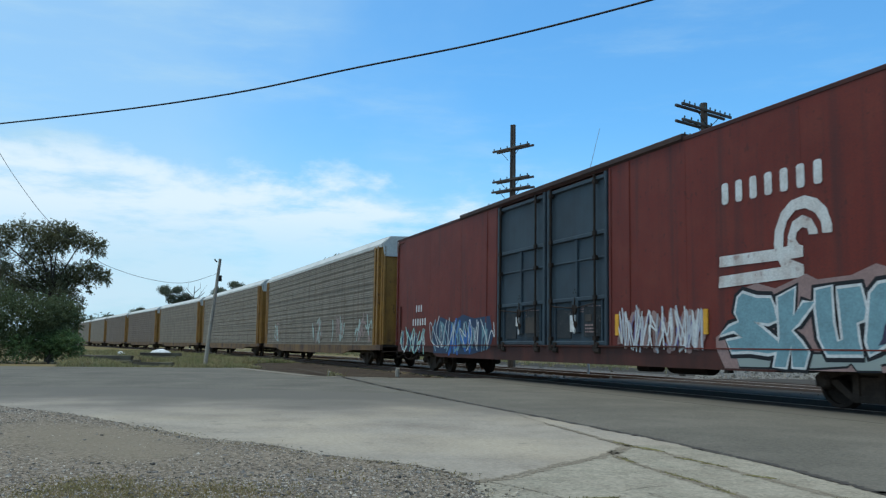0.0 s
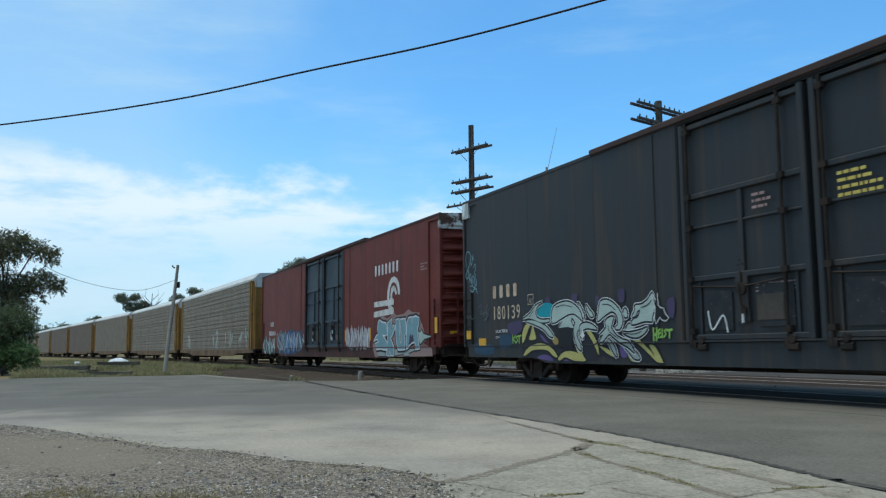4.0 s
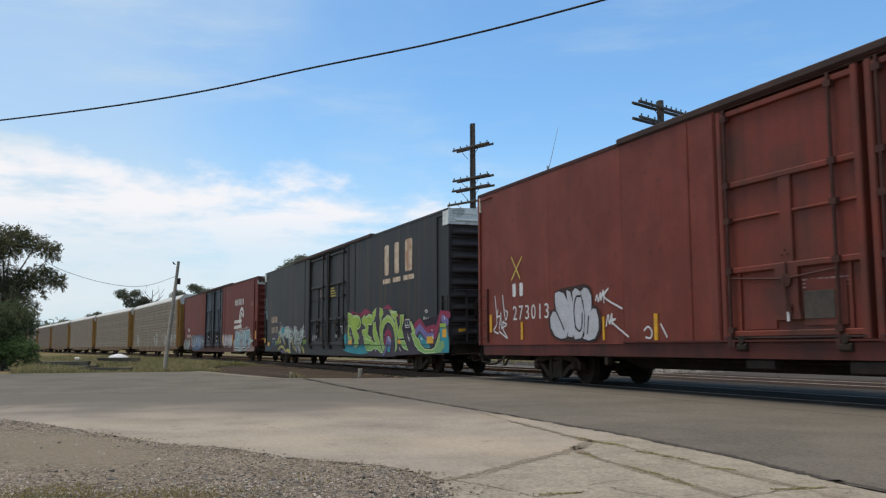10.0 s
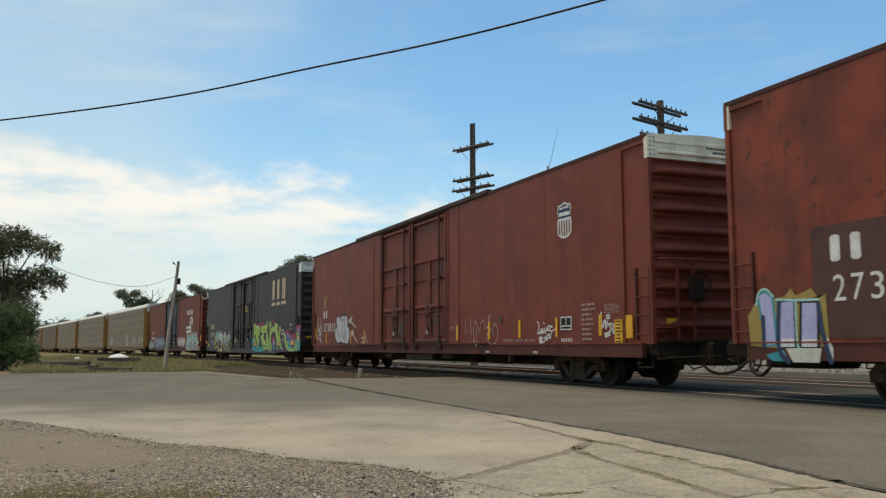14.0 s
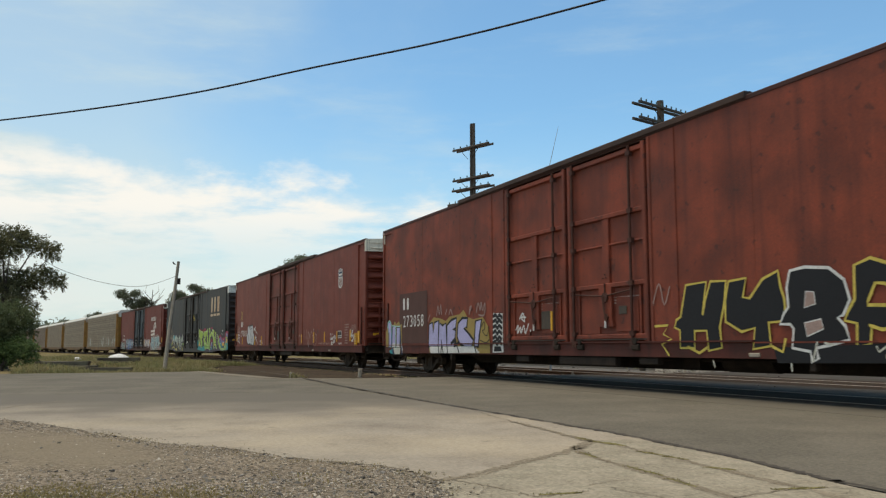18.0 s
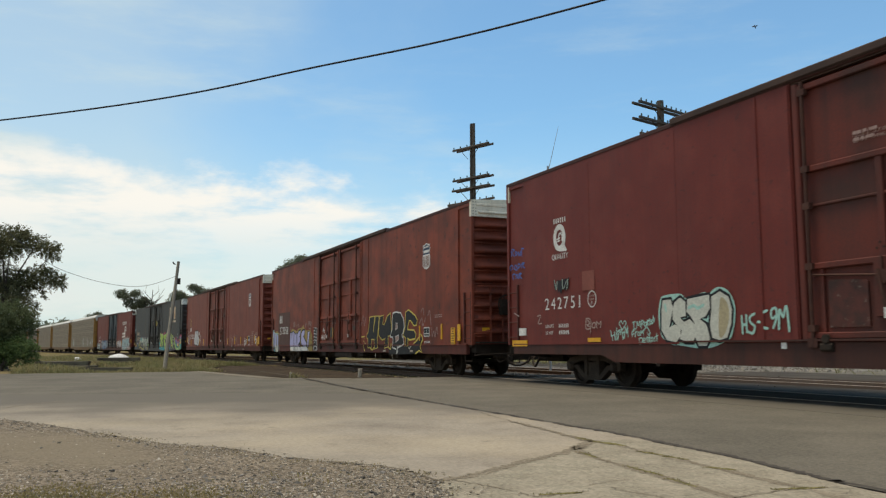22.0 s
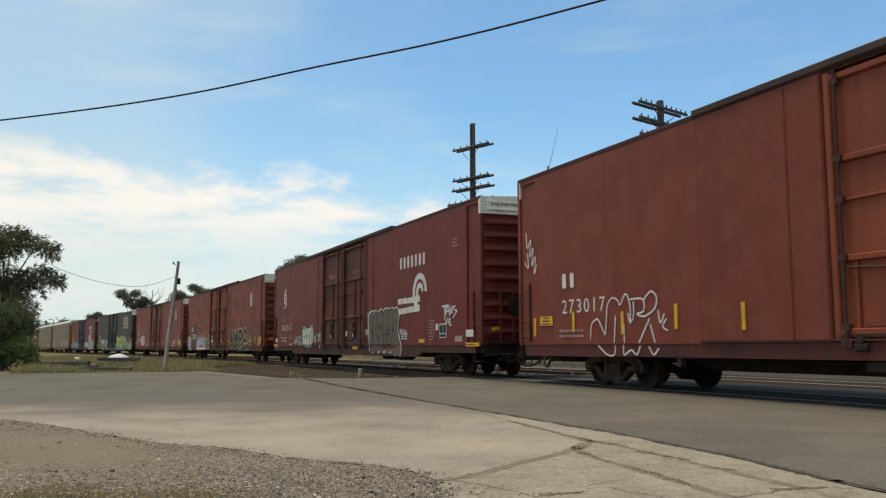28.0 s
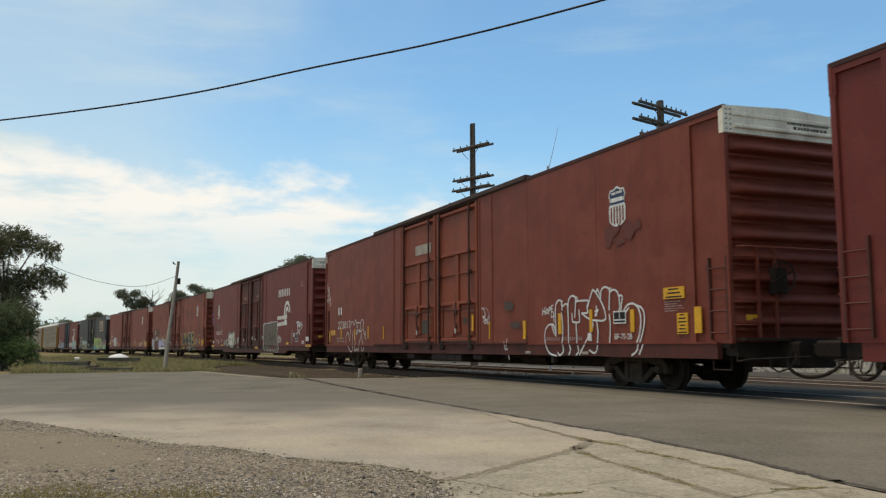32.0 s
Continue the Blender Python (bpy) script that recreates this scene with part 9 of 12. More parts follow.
g.stroke(S_MINT, 0.022, [(-8.04, 1.23), (-8.15, 1.34), (-8.09, 1.41), (-8.03, 1.35), (-7.96, 1.41), (-7.91, 1.35), (-8.04, 1.23)], 0)
g.stroke(S_MINT, 0.022, [(-7.69, 1.36), (-7.58, 1.38)], 0)
g.stroke(S_MINT, 0.022, [(-7.64, 1.37), (-7.63, 1.23)], 0)
g.stroke(S_MINT, 0.022, [(-7.68, 1.21), (-7.57, 1.24)], 0)
g.stroke(S_MINT, 0.022, [(-7.54, 1.25), (-7.52, 1.38), (-7.48, 1.29), (-7.43, 1.39), (-7.41, 1.27)], 0)
g.stroke(S_MINT, 0.022, [(-7.38, 1.24), (-7.37, 1.39), (-7.3, 1.37), (-7.36, 1.32)], 0)
g.stroke(S_MINT, 0.022, [(-7.27, 1.36), (-7.29, 1.3), (-7.24, 1.28), (-7.21, 1.34), (-7.27, 1.36)], 0)
g.stroke(S_MINT, 0.022, [(-7.2, 1.28), (-7.19, 1.38), (-7.14, 1.39), (-7.18, 1.34), (-7.13, 1.3)], 0)
g.stroke(S_MINT, 0.022, [(-7.1, 1.42), (-7.1, 1.3)], 0)
g.stroke(S_MINT, 0.022, [(-7.13, 1.38), (-7.07, 1.4)], 0)
g.stroke(S_MINT, 0.022, [(-7.01, 1.4), (-7.06, 1.37), (-7.0, 1.34), (-7.06, 1.32)], 0)
g.stroke(S_MINT, 0.022, [(-6.99, 1.48), (-6.98, 1.36), (-6.94, 1.41), (-6.99, 1.46)], 0)
g.stroke(S_MINT, 0.022, [(-7.71, 1.16), (-7.7, 1.07)], 0)
g.stroke(S_MINT, 0.022, [(-7.71, 1.17), (-7.62, 1.2)], 0)
g.stroke(S_MINT, 0.022, [(-7.7, 1.12), (-7.63, 1.14)], 0)
g.stroke(S_MINT, 0.022, [(-7.6, 1.07), (-7.59, 1.16), (-7.53, 1.18)], 0)
g.stroke(S_MINT, 0.022, [(-7.49, 1.17), (-7.52, 1.12), (-7.47, 1.1), (-7.44, 1.15), (-7.49, 1.17)], 0)
g.stroke(S_MINT, 0.022, [(-7.42, 1.09), (-7.4, 1.2), (-7.37, 1.14), (-7.33, 1.21), (-7.32, 1.11)], 0)
g.stroke(S_MINT, 0.022, [(-7.33, 1.18), (-7.21, 1.26), (-7.12, 1.18), (-7.13, 1.1)], 0)
g.stroke(S_MINT, 0.022, [(-7.19, 1.15), (-7.14, 1.09), (-7.09, 1.15)], 0)
g.stroke(S_MINT, 0.022, [(-7.47, 1.04), (-7.45, 0.93)], 0)
g.stroke(S_MINT, 0.022, [(-7.47, 1.04), (-7.37, 1.05), (-7.37, 0.97), (-7.45, 0.93)], 0)
g.stroke(S_MINT, 0.022, [(-7.32, 0.99), (-7.26, 1.02), (-7.31, 1.05), (-7.34, 0.97), (-7.26, 0.96)], 0)
g.stroke(S_MINT, 0.022, [(-7.2, 1.08), (-7.2, 0.96)], 0)
g.stroke(S_MINT, 0.022, [(-7.23, 1.04), (-7.15, 1.06)], 0)
g.stroke(S_MINT, 0.022, [(-7.15, 0.95), (-7.14, 1.06), (-7.09, 1.05), (-7.13, 1.01), (-7.09, 0.96)], 0)
g.stroke(S_MINT, 0.022, [(-7.04, 1.06), (-7.08, 1.01), (-7.03, 0.98), (-7.0, 1.03), (-7.04, 1.06)], 0)
g.stroke(S_MINT, 0.022, [(-6.96, 1.06), (-6.96, 0.98)], 0)
g.stroke(S_MINT, 0.022, [(-6.89, 1.13), (-6.89, 0.99)], 0)
g.stroke(S_MINT, 0.022, [(-6.94, 1.07), (-6.85, 1.09)], 0)
g.stroke(S_MINT, 0.045, [(-4.52, 1.39), (-4.51, 1.1)], 0)
g.stroke(S_MINT, 0.045, [(-4.41, 1.4), (-4.41, 1.12)], 0)
g.stroke(S_MINT, 0.045, [(-4.51, 1.24), (-4.42, 1.25)], 0)
g.stroke(S_MINT, 0.045, [(-4.22, 1.42), (-4.33, 1.36), (-4.31, 1.27), (-4.22, 1.21), (-4.27, 1.1), (-4.37, 1.12)], 0)
g.stroke(S_MINT, 0.045, [(-4.14, 1.28), (-4.1, 1.28)], 0)
g.stroke(S_MINT, 0.045, [(-3.93, 1.46), (-4.04, 1.41), (-4.05, 1.21), (-3.93, 1.17)], 0)
g.stroke(S_MINT, 0.045, [(-3.71, 1.38), (-3.82, 1.33), (-3.83, 1.46), (-3.73, 1.49), (-3.72, 1.34), (-3.8, 1.18)], 0)
g.stroke(S_MINT, 0.045, [(-3.68, 1.16), (-3.65, 1.47), (-3.58, 1.34), (-3.5, 1.52), (-3.46, 1.12)], 0)
g.stroke(S_BLUE, 0.03, [(-12.98, 3.22), (-12.96, 3.39), (-12.82, 3.37), (-12.94, 3.31), (-12.81, 3.2)], 0)
g.stroke(S_BLUE, 0.03, [(-12.75, 3.22), (-12.74, 3.32), (-12.65, 3.26), (-12.73, 3.22)], 0)
g.stroke(S_BLUE, 0.03, [(-12.59, 3.19), (-12.59, 3.3), (-12.5, 3.19), (-12.47, 3.3)], 0)
g.stroke(S_BLUE, 0.03, [(-12.42, 3.18), (-12.41, 3.36), (-12.3, 3.35)], 0)
g.stroke(S_BLUE, 0.03, [(-13.04, 2.86), (-13.06, 2.96), (-12.92, 2.97), (-12.94, 2.87)], 0)
g.stroke(S_BLUE, 0.03, [(-12.84, 2.88), (-12.76, 2.97), (-12.66, 2.87), (-12.72, 2.84), (-12.82, 2.88)], 0)
g.stroke(S_BLUE, 0.03, [(-12.61, 2.87), (-12.6, 2.99), (-12.49, 2.95), (-12.59, 2.88)], 0)
g.stroke(S_BLUE, 0.03, [(-12.43, 2.87), (-12.41, 2.98), (-12.28, 2.99), (-12.37, 2.93), (-12.27, 2.86)], 0)
g.stroke(S_BLUE, 0.03, [(-12.89, 2.62), (-12.91, 2.74), (-12.79, 2.74)], 0)
g.stroke(S_BLUE, 0.03, [(-12.75, 2.62), (-12.71, 2.73), (-12.64, 2.62), (-12.63, 2.72)], 0)
g.stroke(S_BLUE, 0.03, [(-12.58, 2.62), (-12.55, 2.74), (-12.44, 2.73), (-12.54, 2.68), (-12.43, 2.61)], 0)
g.stroke(S_BLACK, 0.05, [(-10.8, 2.43), (-10.74, 2.22), (-10.63, 2.41), (-10.6, 2.18)], 0)
g.stroke(S_BLACK, 0.05, [(-10.59, 2.41), (-10.49, 2.13), (-10.44, 2.42)], 0)
g.stroke(S_BLACK, 0.05, [(-10.4, 2.44), (-10.43, 2.22), (-10.3, 2.43), (-10.28, 2.19)], 0)
g.stroke(S_BLACK, 0.05, [(-10.24, 2.43), (-10.19, 2.25), (-10.14, 2.44)], 0)
g.stroke(S_BLACK, 0.05, [(-10.75, 2.31), (-10.16, 2.31)], 0)
g.patch(S_BLACK, [(-10.68, 2.42), (-10.17, 2.42), (-10.16, 2.2), (-10.64, 2.2)], 0, smooth=False)
g.stroke(S_PALE, 0.02, [(-10.78, 2.45), (-10.69, 2.21), (-10.65, 2.4)], 2)
g.stroke(S_PALE, 0.02, [(-10.42, 2.43), (-10.39, 2.21), (-10.17, 2.42), (-10.22, 2.2)], 2)
g.done()
g = Mural(oxide_b, "white chalk marks")
g.stroke(S_FAINT, 0.03, [(-9.42, 1.5), (-9.44, 1.28), (-9.26, 1.29), (-9.26, 1.47), (-9.42, 1.5)], 0)
g.stroke(S_FAINT, 0.03, [(-9.37, 1.46), (-9.29, 1.39), (-9.39, 1.35), (-9.3, 1.32)], 0)
g.stroke(S_FAINT, 0.03, [(-9.16, 1.39), (-9.19, 1.31), (-9.09, 1.29), (-9.06, 1.39), (-9.16, 1.39)], 0)
g.stroke(S_FAINT, 0.03, [(-9.0, 1.28), (-9.01, 1.42), (-8.92, 1.36), (-8.84, 1.42), (-8.86, 1.29)], 0)
g.stroke(S_FAINT, 0.03, [(-9.26, 1.28), (-9.26, 1.18)], 0)
g.stroke(S_FAINT, 0.03, [(-11.64, 1.62), (-11.47, 1.63), (-11.6, 1.45), (-11.43, 1.44)], 0)
g.stroke(S_FAINT, 0.03, [(-12.87, 1.74), (-12.6, 1.65)], 0)
g.done()
bm = bmesh.new()
ribbon(bm, arc(-9.185, 1.92, 0.165, 0.175, 0, 345, 23), 0.025, SIDE - 0.012, True)
part("ring_mark", bm, M_STENCIL, oxide_b, "small white ringed stencil")
bars(oxide_b, M_FAINT, 4, -9.29, 1.97, -9.08, 2.01)
bars(oxide_b, M_FAINT, 4, -9.28, 1.90, -9.09, 1.94)
lettering("F", 0.13, oxide_b, M_STENCIL, -9.225, SIDE - 0.012, 1.785)
numerals(oxide_b, M_STENCIL, "242751", -11.31, 1.755, -9.55, 2.03)
emblem_q(oxide_b, M_STENCIL, -10.82, 3.1, -10.25, 3.76)
bars(oxide_b, M_STENCIL, 6, -10.82, 3.78, -10.22, 3.9)
lettering("LD LMT", 0.115, oxide_b, M_STENCIL, -11.25, SIDE - 0.012, 1.325)
lettering("LT WT", 0.115, oxide_b, M_STENCIL, -11.25, SIDE - 0.012, 1.165)
bars(oxide_b, M_STENCIL, 6, -10.64, 1.32, -10.18, 1.41)
bars(oxide_b, M_STENCIL, 6, -10.64, 1.165, -10.16, 1.255)
stripe(oxide_b, M_YELLOW, -12.97, 0.89, -12.18, 1.04)
stripe(oxide_b, M_YELLOW, -9.36, 0.98, -8.87, 1.07)
stripe(oxide_b, M_STENCIL, -12.59, 1.16, -12.23, 1.34)
stripe(oxide_b, M_STENCIL, -3.64, 0.84, -3.53, 0.94)

g = Mural(oxide_b, "large khaki bubble graffiti outlined in white")
g.shape(S_KHAKI, [(3.55, 0.75), (3.45, 1.39), (3.38, 1.96), (3.43, 2.11), (3.69, 2.21), (3.97, 2.22), (4.02, 2.11), (4.15, 2.22), (4.42, 2.19), (4.52, 2.15), (4.82, 2.26), (5.06, 2.17), (5.34, 2.27), (5.67, 2.22), (5.75, 2.23), (6.15, 2.25), (6.2, 2.18), (6.39, 2.24), (6.62, 2.22), (6.69, 2.1), (6.73, 1.91), (6.64, 1.66), (6.57, 1.41), (6.63, 1.35), (6.79, 1.17), (6.92, 0.94), (6.95, 0.78), (6.83, 0.58), (6.37, 0.6)], 0)
g.stroke(S_WHITE, 0.075, [(3.55, 0.75), (3.45, 1.39), (3.38, 1.96), (3.43, 2.11), (3.69, 2.21), (3.97, 2.22), (4.02, 2.11), (4.15, 2.22), (4.42, 2.19), (4.52, 2.15), (4.82, 2.26), (5.06, 2.17), (5.34, 2.27), (5.67, 2.22), (5.75, 2.23), (6.15, 2.25), (6.2, 2.18), (6.39, 2.24), (6.62, 2.22), (6.69, 2.1), (6.73, 1.91), (6.64, 1.66), (6.57, 1.41), (6.63, 1.35), (6.79, 1.17), (6.92, 0.94), (6.95, 0.78), (6.83, 0.58)], 2)
g.stroke(S_BLACK, 0.055, [(3.63, 0.72), (3.53, 1.36), (3.46, 1.93), (3.52, 2.08), (3.77, 2.17), (4.03, 2.19), (4.08, 2.08), (4.21, 2.19), (4.47, 2.16), (4.56, 2.11), (4.85, 2.23), (5.09, 2.14), (5.36, 2.24), (5.64, 2.19), (5.73, 2.21), (6.11, 2.23), (6.16, 2.15), (6.34, 2.21), (6.57, 2.19), (6.64, 2.08), (6.68, 1.89), (6.59, 1.64), (6.53, 1.39), (6.58, 1.33), (6.73, 1.15), (6.86, 0.91), (6.89, 0.75), (6.77, 0.55)], 3)
g.stroke(S_BLACK, 0.045, [(3.97, 2.08), (3.92, 1.72), (3.93, 1.46)], 3)
g.stroke(S_BLACK, 0.045, [(3.94, 1.31), (3.9, 0.91)], 3)
g.stroke(S_BLACK, 0.045, [(4.45, 2.15), (4.33, 1.7), (4.35, 1.32), (4.54, 1.17)], 3)
g.stroke(S_BLACK, 0.045, [(4.58, 1.38), (4.61, 1.07), (4.68, 0.8)], 3)
g.stroke(S_BLACK, 0.045, [(4.97, 2.15), (5.04, 1.79), (4.9, 1.43), (5.13, 1.18), (5.18, 0.98)], 3)
g.stroke(S_BLACK, 0.045, [(5.69, 2.18), (5.61, 1.72), (5.71, 1.5)], 3)
g.stroke(S_BLACK, 0.045, [(5.71, 1.4), (5.89, 1.21), (5.91, 0.98)], 3)
g.stroke(S_BLACK, 0.045, [(6.19, 2.14), (6.12, 1.61), (6.16, 1.05)], 3)
g.stroke(S_BLACK, 0.045, [(5.41, 1.33), (5.43, 1.02)], 3)
g.stroke(S_BLACK, 0.045, [(5.5, 1.31), (5.56, 1.06)], 3)
g.stroke(S_BLACK, 0.045, [(4.93, 1.37), (5.32, 1.34), (5.71, 1.36)], 3)
g.patch(S_BLACK, [(3.75, 1.54), (3.91, 1.46), (4.09, 1.55), (3.93, 1.3), (3.86, 1.3)], 3, smooth=False)
g.patch(S_BLACK, [(5.38, 1.43), (5.73, 1.56), (5.66, 1.4)], 3, smooth=False)
g.patch(S_BLACK, [(6.39, 1.35), (6.64, 1.4), (6.58, 1.32)], 3, smooth=False)
g.patch(S_BLACK, [(5.97, 1.54), (6.13, 1.49), (6.3, 1.56), (6.15, 1.38)], 3, smooth=False)
g.patch(S_BLACK, [(4.24, 1.3), (4.43, 1.33), (4.47, 1.26)], 3, smooth=False)
g.stroke(S_BLACK, 0.03, [(4.55, 1.75), (4.56, 1.58)], 3)
g.stroke(S_BLACK, 0.03, [(4.66, 1.76), (4.67, 1.58)], 3)
g.stroke(S_BLACK, 0.03, [(4.54, 1.66), (4.67, 1.67)], 3)
g.stroke(S_BLACK, 0.03, [(4.84, 1.78), (4.74, 1.72), (4.83, 1.65), (4.75, 1.59)], 3)
g.stroke(S_BLACK, 0.03, [(4.55, 1.54), (4.85, 1.57)], 3)
g.stroke(S_BLACK, 0.03, [(5.16, 1.66), (5.11, 1.5), (5.23, 1.45), (5.33, 1.53), (5.25, 1.61)], 3)
g.patch(S_SMUDGE, [(4.84, 0.97), (5.68, 0.98), (6.49, 0.94), (6.55, 0.85), (5.73, 0.8), (4.9, 0.82)], 4, smooth=False)
g.patch(S_WHITE, [(3.85, 0.71), (3.98, 0.72), (3.99, 0.66), (3.89, 0.65)], 5, smooth=False)
g.patch(S_WHITE, [(4.47, 0.69), (4.71, 0.72), (4.68, 0.66), (4.51, 0.65)], 5, smooth=False)
g.patch(S_WHITE, [(5.05, 0.7), (5.21, 0.72), (5.31, 0.76), (5.35, 0.67), (5.11, 0.65)], 5, smooth=False)
g.patch(S_WHITE, [(5.75, 0.67), (5.88, 0.71), (5.96, 0.74), (5.93, 0.66)], 5, smooth=False)
g.patch(S_WHITE, [(6.32, 0.57), (6.38, 0.65), (6.43, 0.57)], 5, smooth=False)
g.done()

g = Mural(oxide_b, "white tag scrawls")
g.stroke(S_WHITE, 0.032, [(6.78, 1.46), (6.85, 1.36), (6.88, 1.47)], 0)
g.stroke(S_WHITE, 0.032, [(6.91, 1.51), (6.92, 1.23)], 0)
g.stroke(S_WHITE, 0.032, [(7.08, 1.48), (6.94, 1.38), (7.06, 1.29), (6.97, 1.18)], 0)
g.stroke(S_WHITE, 0.032, [(7.02, 1.43), (7.06, 1.22)], 0)
g.stroke(S_WHITE, 0.032, [(7.15, 1.44), (7.09, 1.39), (7.15, 1.32), (7.1, 1.23)], 0)
g.stroke(S_WHITE, 0.032, [(7.21, 1.46), (7.2, 1.21)], 0)
g.stroke(S_WHITE, 0.032, [(7.2, 1.34), (7.29, 1.34)], 0)
g.stroke(S_WHITE, 0.032, [(7.3, 1.47), (7.27, 1.21)], 0)
g.stroke(S_WHITE, 0.032, [(7.41, 1.42), (7.35, 1.41), (7.36, 1.22), (7.42, 1.24)], 0)
g.stroke(S_WHITE, 0.032, [(7.36, 1.33), (7.42, 1.34)], 0)
g.stroke(S_WHITE, 0.032, [(7.47, 1.38), (7.44, 1.12)], 0)
g.stroke(S_WHITE, 0.032, [(7.47, 1.37), (7.54, 1.32), (7.47, 1.26), (7.51, 1.13)], 0)
g.stroke(S_WHITE, 0.032, [(7.01, 1.13), (7.2, 1.17), (7.39, 1.14)], 0)
g.stroke(S_WHITE, 0.032, [(3.11, 1.55), (3.01, 1.51), (3.02, 1.4), (3.12, 1.38)], 0)
g.stroke(S_WHITE, 0.032, [(3.21, 1.55), (3.14, 1.51), (3.22, 1.46), (3.14, 1.39)], 0)
g.stroke(S_WHITE, 0.032, [(3.24, 1.37), (3.26, 1.53), (3.29, 1.45), (3.33, 1.55), (3.33, 1.39)], 0)
g.stroke(S_WHITE, 0.032, [(3.07, 1.33), (3.3, 1.36)], 0)
g.stroke(S_WHITE, 0.032, [(3.33, 2.17), (3.33, 2.14)], 0)
g.stroke(S_WHITE, 0.032, [(3.29, 2.06), (3.29, 2.04)], 0)
g.stroke(S_WHITE, 0.032, [(3.29, 1.8), (3.32, 1.78)], 0)
g.stroke(S_WHITE, 0.032, [(3.24, 0.96), (3.26, 0.92)], 0)
g.done()

g = Mural(oxide_b, "white tag scrawls")
g.stroke(S_WHITE, 0.05, [(10.54, 2.12), (10.79, 2.13), (10.92, 2.14)], 0)
g.stroke(S_WHITE, 0.05, [(10.7, 2.11), (10.75, 1.89), (10.71, 1.74)], 0)
g.stroke(S_WHITE, 0.05, [(10.89, 2.1), (10.76, 2), (10.85, 1.94), (10.75, 1.86)], 0)
g.stroke(S_WHITE, 0.05, [(10.81, 1.84), (10.98, 2.15), (11.09, 1.82)], 0)
g.stroke(S_WHITE, 0.05, [(10.88, 1.96), (11.06, 1.96)], 0)
g.stroke(S_WHITE, 0.05, [(11.13, 2.12), (11.15, 1.87), (11.31, 2.09)], 0)
g.stroke(S_WHITE, 0.05, [(11.19, 2), (11.33, 1.89)], 0)
g.stroke(S_WHITE, 0.05, [(11.52, 2.09), (11.34, 2.05), (11.51, 1.97), (11.65, 1.95), (11.35, 1.75)], 0)
g.stroke(S_WHITE, 0.05, [(10.77, 1.73), (10.86, 1.58), (10.96, 1.75)], 0)
g.stroke(S_WHITE, 0.05, [(11.17, 1.71), (11.05, 1.7), (11.07, 1.56), (11.22, 1.53)], 0)
g.stroke(S_WHITE, 0.05, [(11.08, 1.62), (11.17, 1.63)], 0)
g.done()
consolidated(oxide_b, M_STENCIL, 10.33, 1.15, 10.85, 1.59)
text_rows(oxide_b, M_FAINT, 7, 9.45, 1.07, 9.91, 1.75)
text_rows(oxide_b, M_FAINT, 3, 11.28, 3.87, 11.7, 4.17)
stripe(oxide_b, M_STENCIL, 10.02, 1.4, 10.2, 1.59)
stripe(oxide_b, M_YELLOW, 8.6, 1.01, 9.08, 1.13)
stripe(oxide_b, M_YELLOW, 12.26, 0.89, 13.15, 1)
stripe(oxide_b, M_STENCIL, 12.29, 1.17, 12.77, 1.37)
stripe(oxide_b, M_YELLOW, 1.37, 0.79, 2.02, 0.91)
text_rows(oxide_b, M_FAINT, 2, -2.05, 3.84, -1.45, 4.04)
text_rows(oxide_b, M_FAINT, 1, 0.93, 2.1, 1.69, 2.19)
stripe(oxide_b, M_STENCIL, 0.45, 1.32, 0.61, 1.52)
lettering("X605", 0.24, oxide_b, M_STENCIL, 11.47, SIDE - 0.012, 1.04)

g = Mural(red_c, "white outline graffiti")
g.stroke(S_WHITE, 0.036, [(-9.9, 1.05), (-9.84, 1.36), (-9.61, 1.47), (-9.45, 1.29), (-9.32, 1.14), (-9.26, 1.52), (-9.21, 1.76), (-9.03, 1.9), (-8.83, 1.84), (-8.75, 1.74), (-8.54, 1.96), (-8.39, 1.72), (-8.4, 1.36)], 0)
g.stroke(S_WHITE, 0.036, [(-8.92, 1.51), (-8.99, 0.97)], 0)
g.stroke(S_WHITE, 0.036, [(-8.62, 1.33), (-8.62, 0.97)], 0)
g.stroke(S_WHITE, 0.036, [(-8.47, 1.55), (-8.4, 1.38), (-8.28, 1.49), (-8.27, 1.78)], 0)
g.stroke(S_WHITE, 0.036, [(-8.38, 1.84), (-7.96, 1.82), (-7.93, 1.59), (-8.16, 1.53), (-7.9, 1.48), (-7.56, 1.63), (-7.51, 1.85), (-7.69, 1.96), (-7.92, 1.81)], 0)
g.stroke(S_WHITE, 0.036, [(-7.75, 1.42), (-8.11, 0.96)], 0)
g.stroke(S_WHITE, 0.036, [(-7.72, 1.31), (-7.59, 0.96)], 0)
g.stroke(S_WHITE, 0.036, [(-9.59, 0.9), (-9.25, 0.71), (-9, 0.71), (-8.95, 0.9)], 0)
g.stroke(S_WHITE, 0.036, [(-8.66, 0.9), (-8.63, 0.71), (-8.39, 0.81), (-8.2, 0.72), (-8.08, 0.88)], 0)
g.stroke(S_WHITE, 0.036, [(-7.78, 0.87), (-7.64, 0.72), (-7.49, 0.83)], 0)
g.stroke(S_WHITE, 0.036, [(-7.46, 1.57), (-7.4, 1.33), (-7.28, 1.5)], 0)
g.stroke(S_WHITE, 0.036, [(-7.22, 1.4), (-7.33, 1.26), (-7.19, 1.19)], 0)
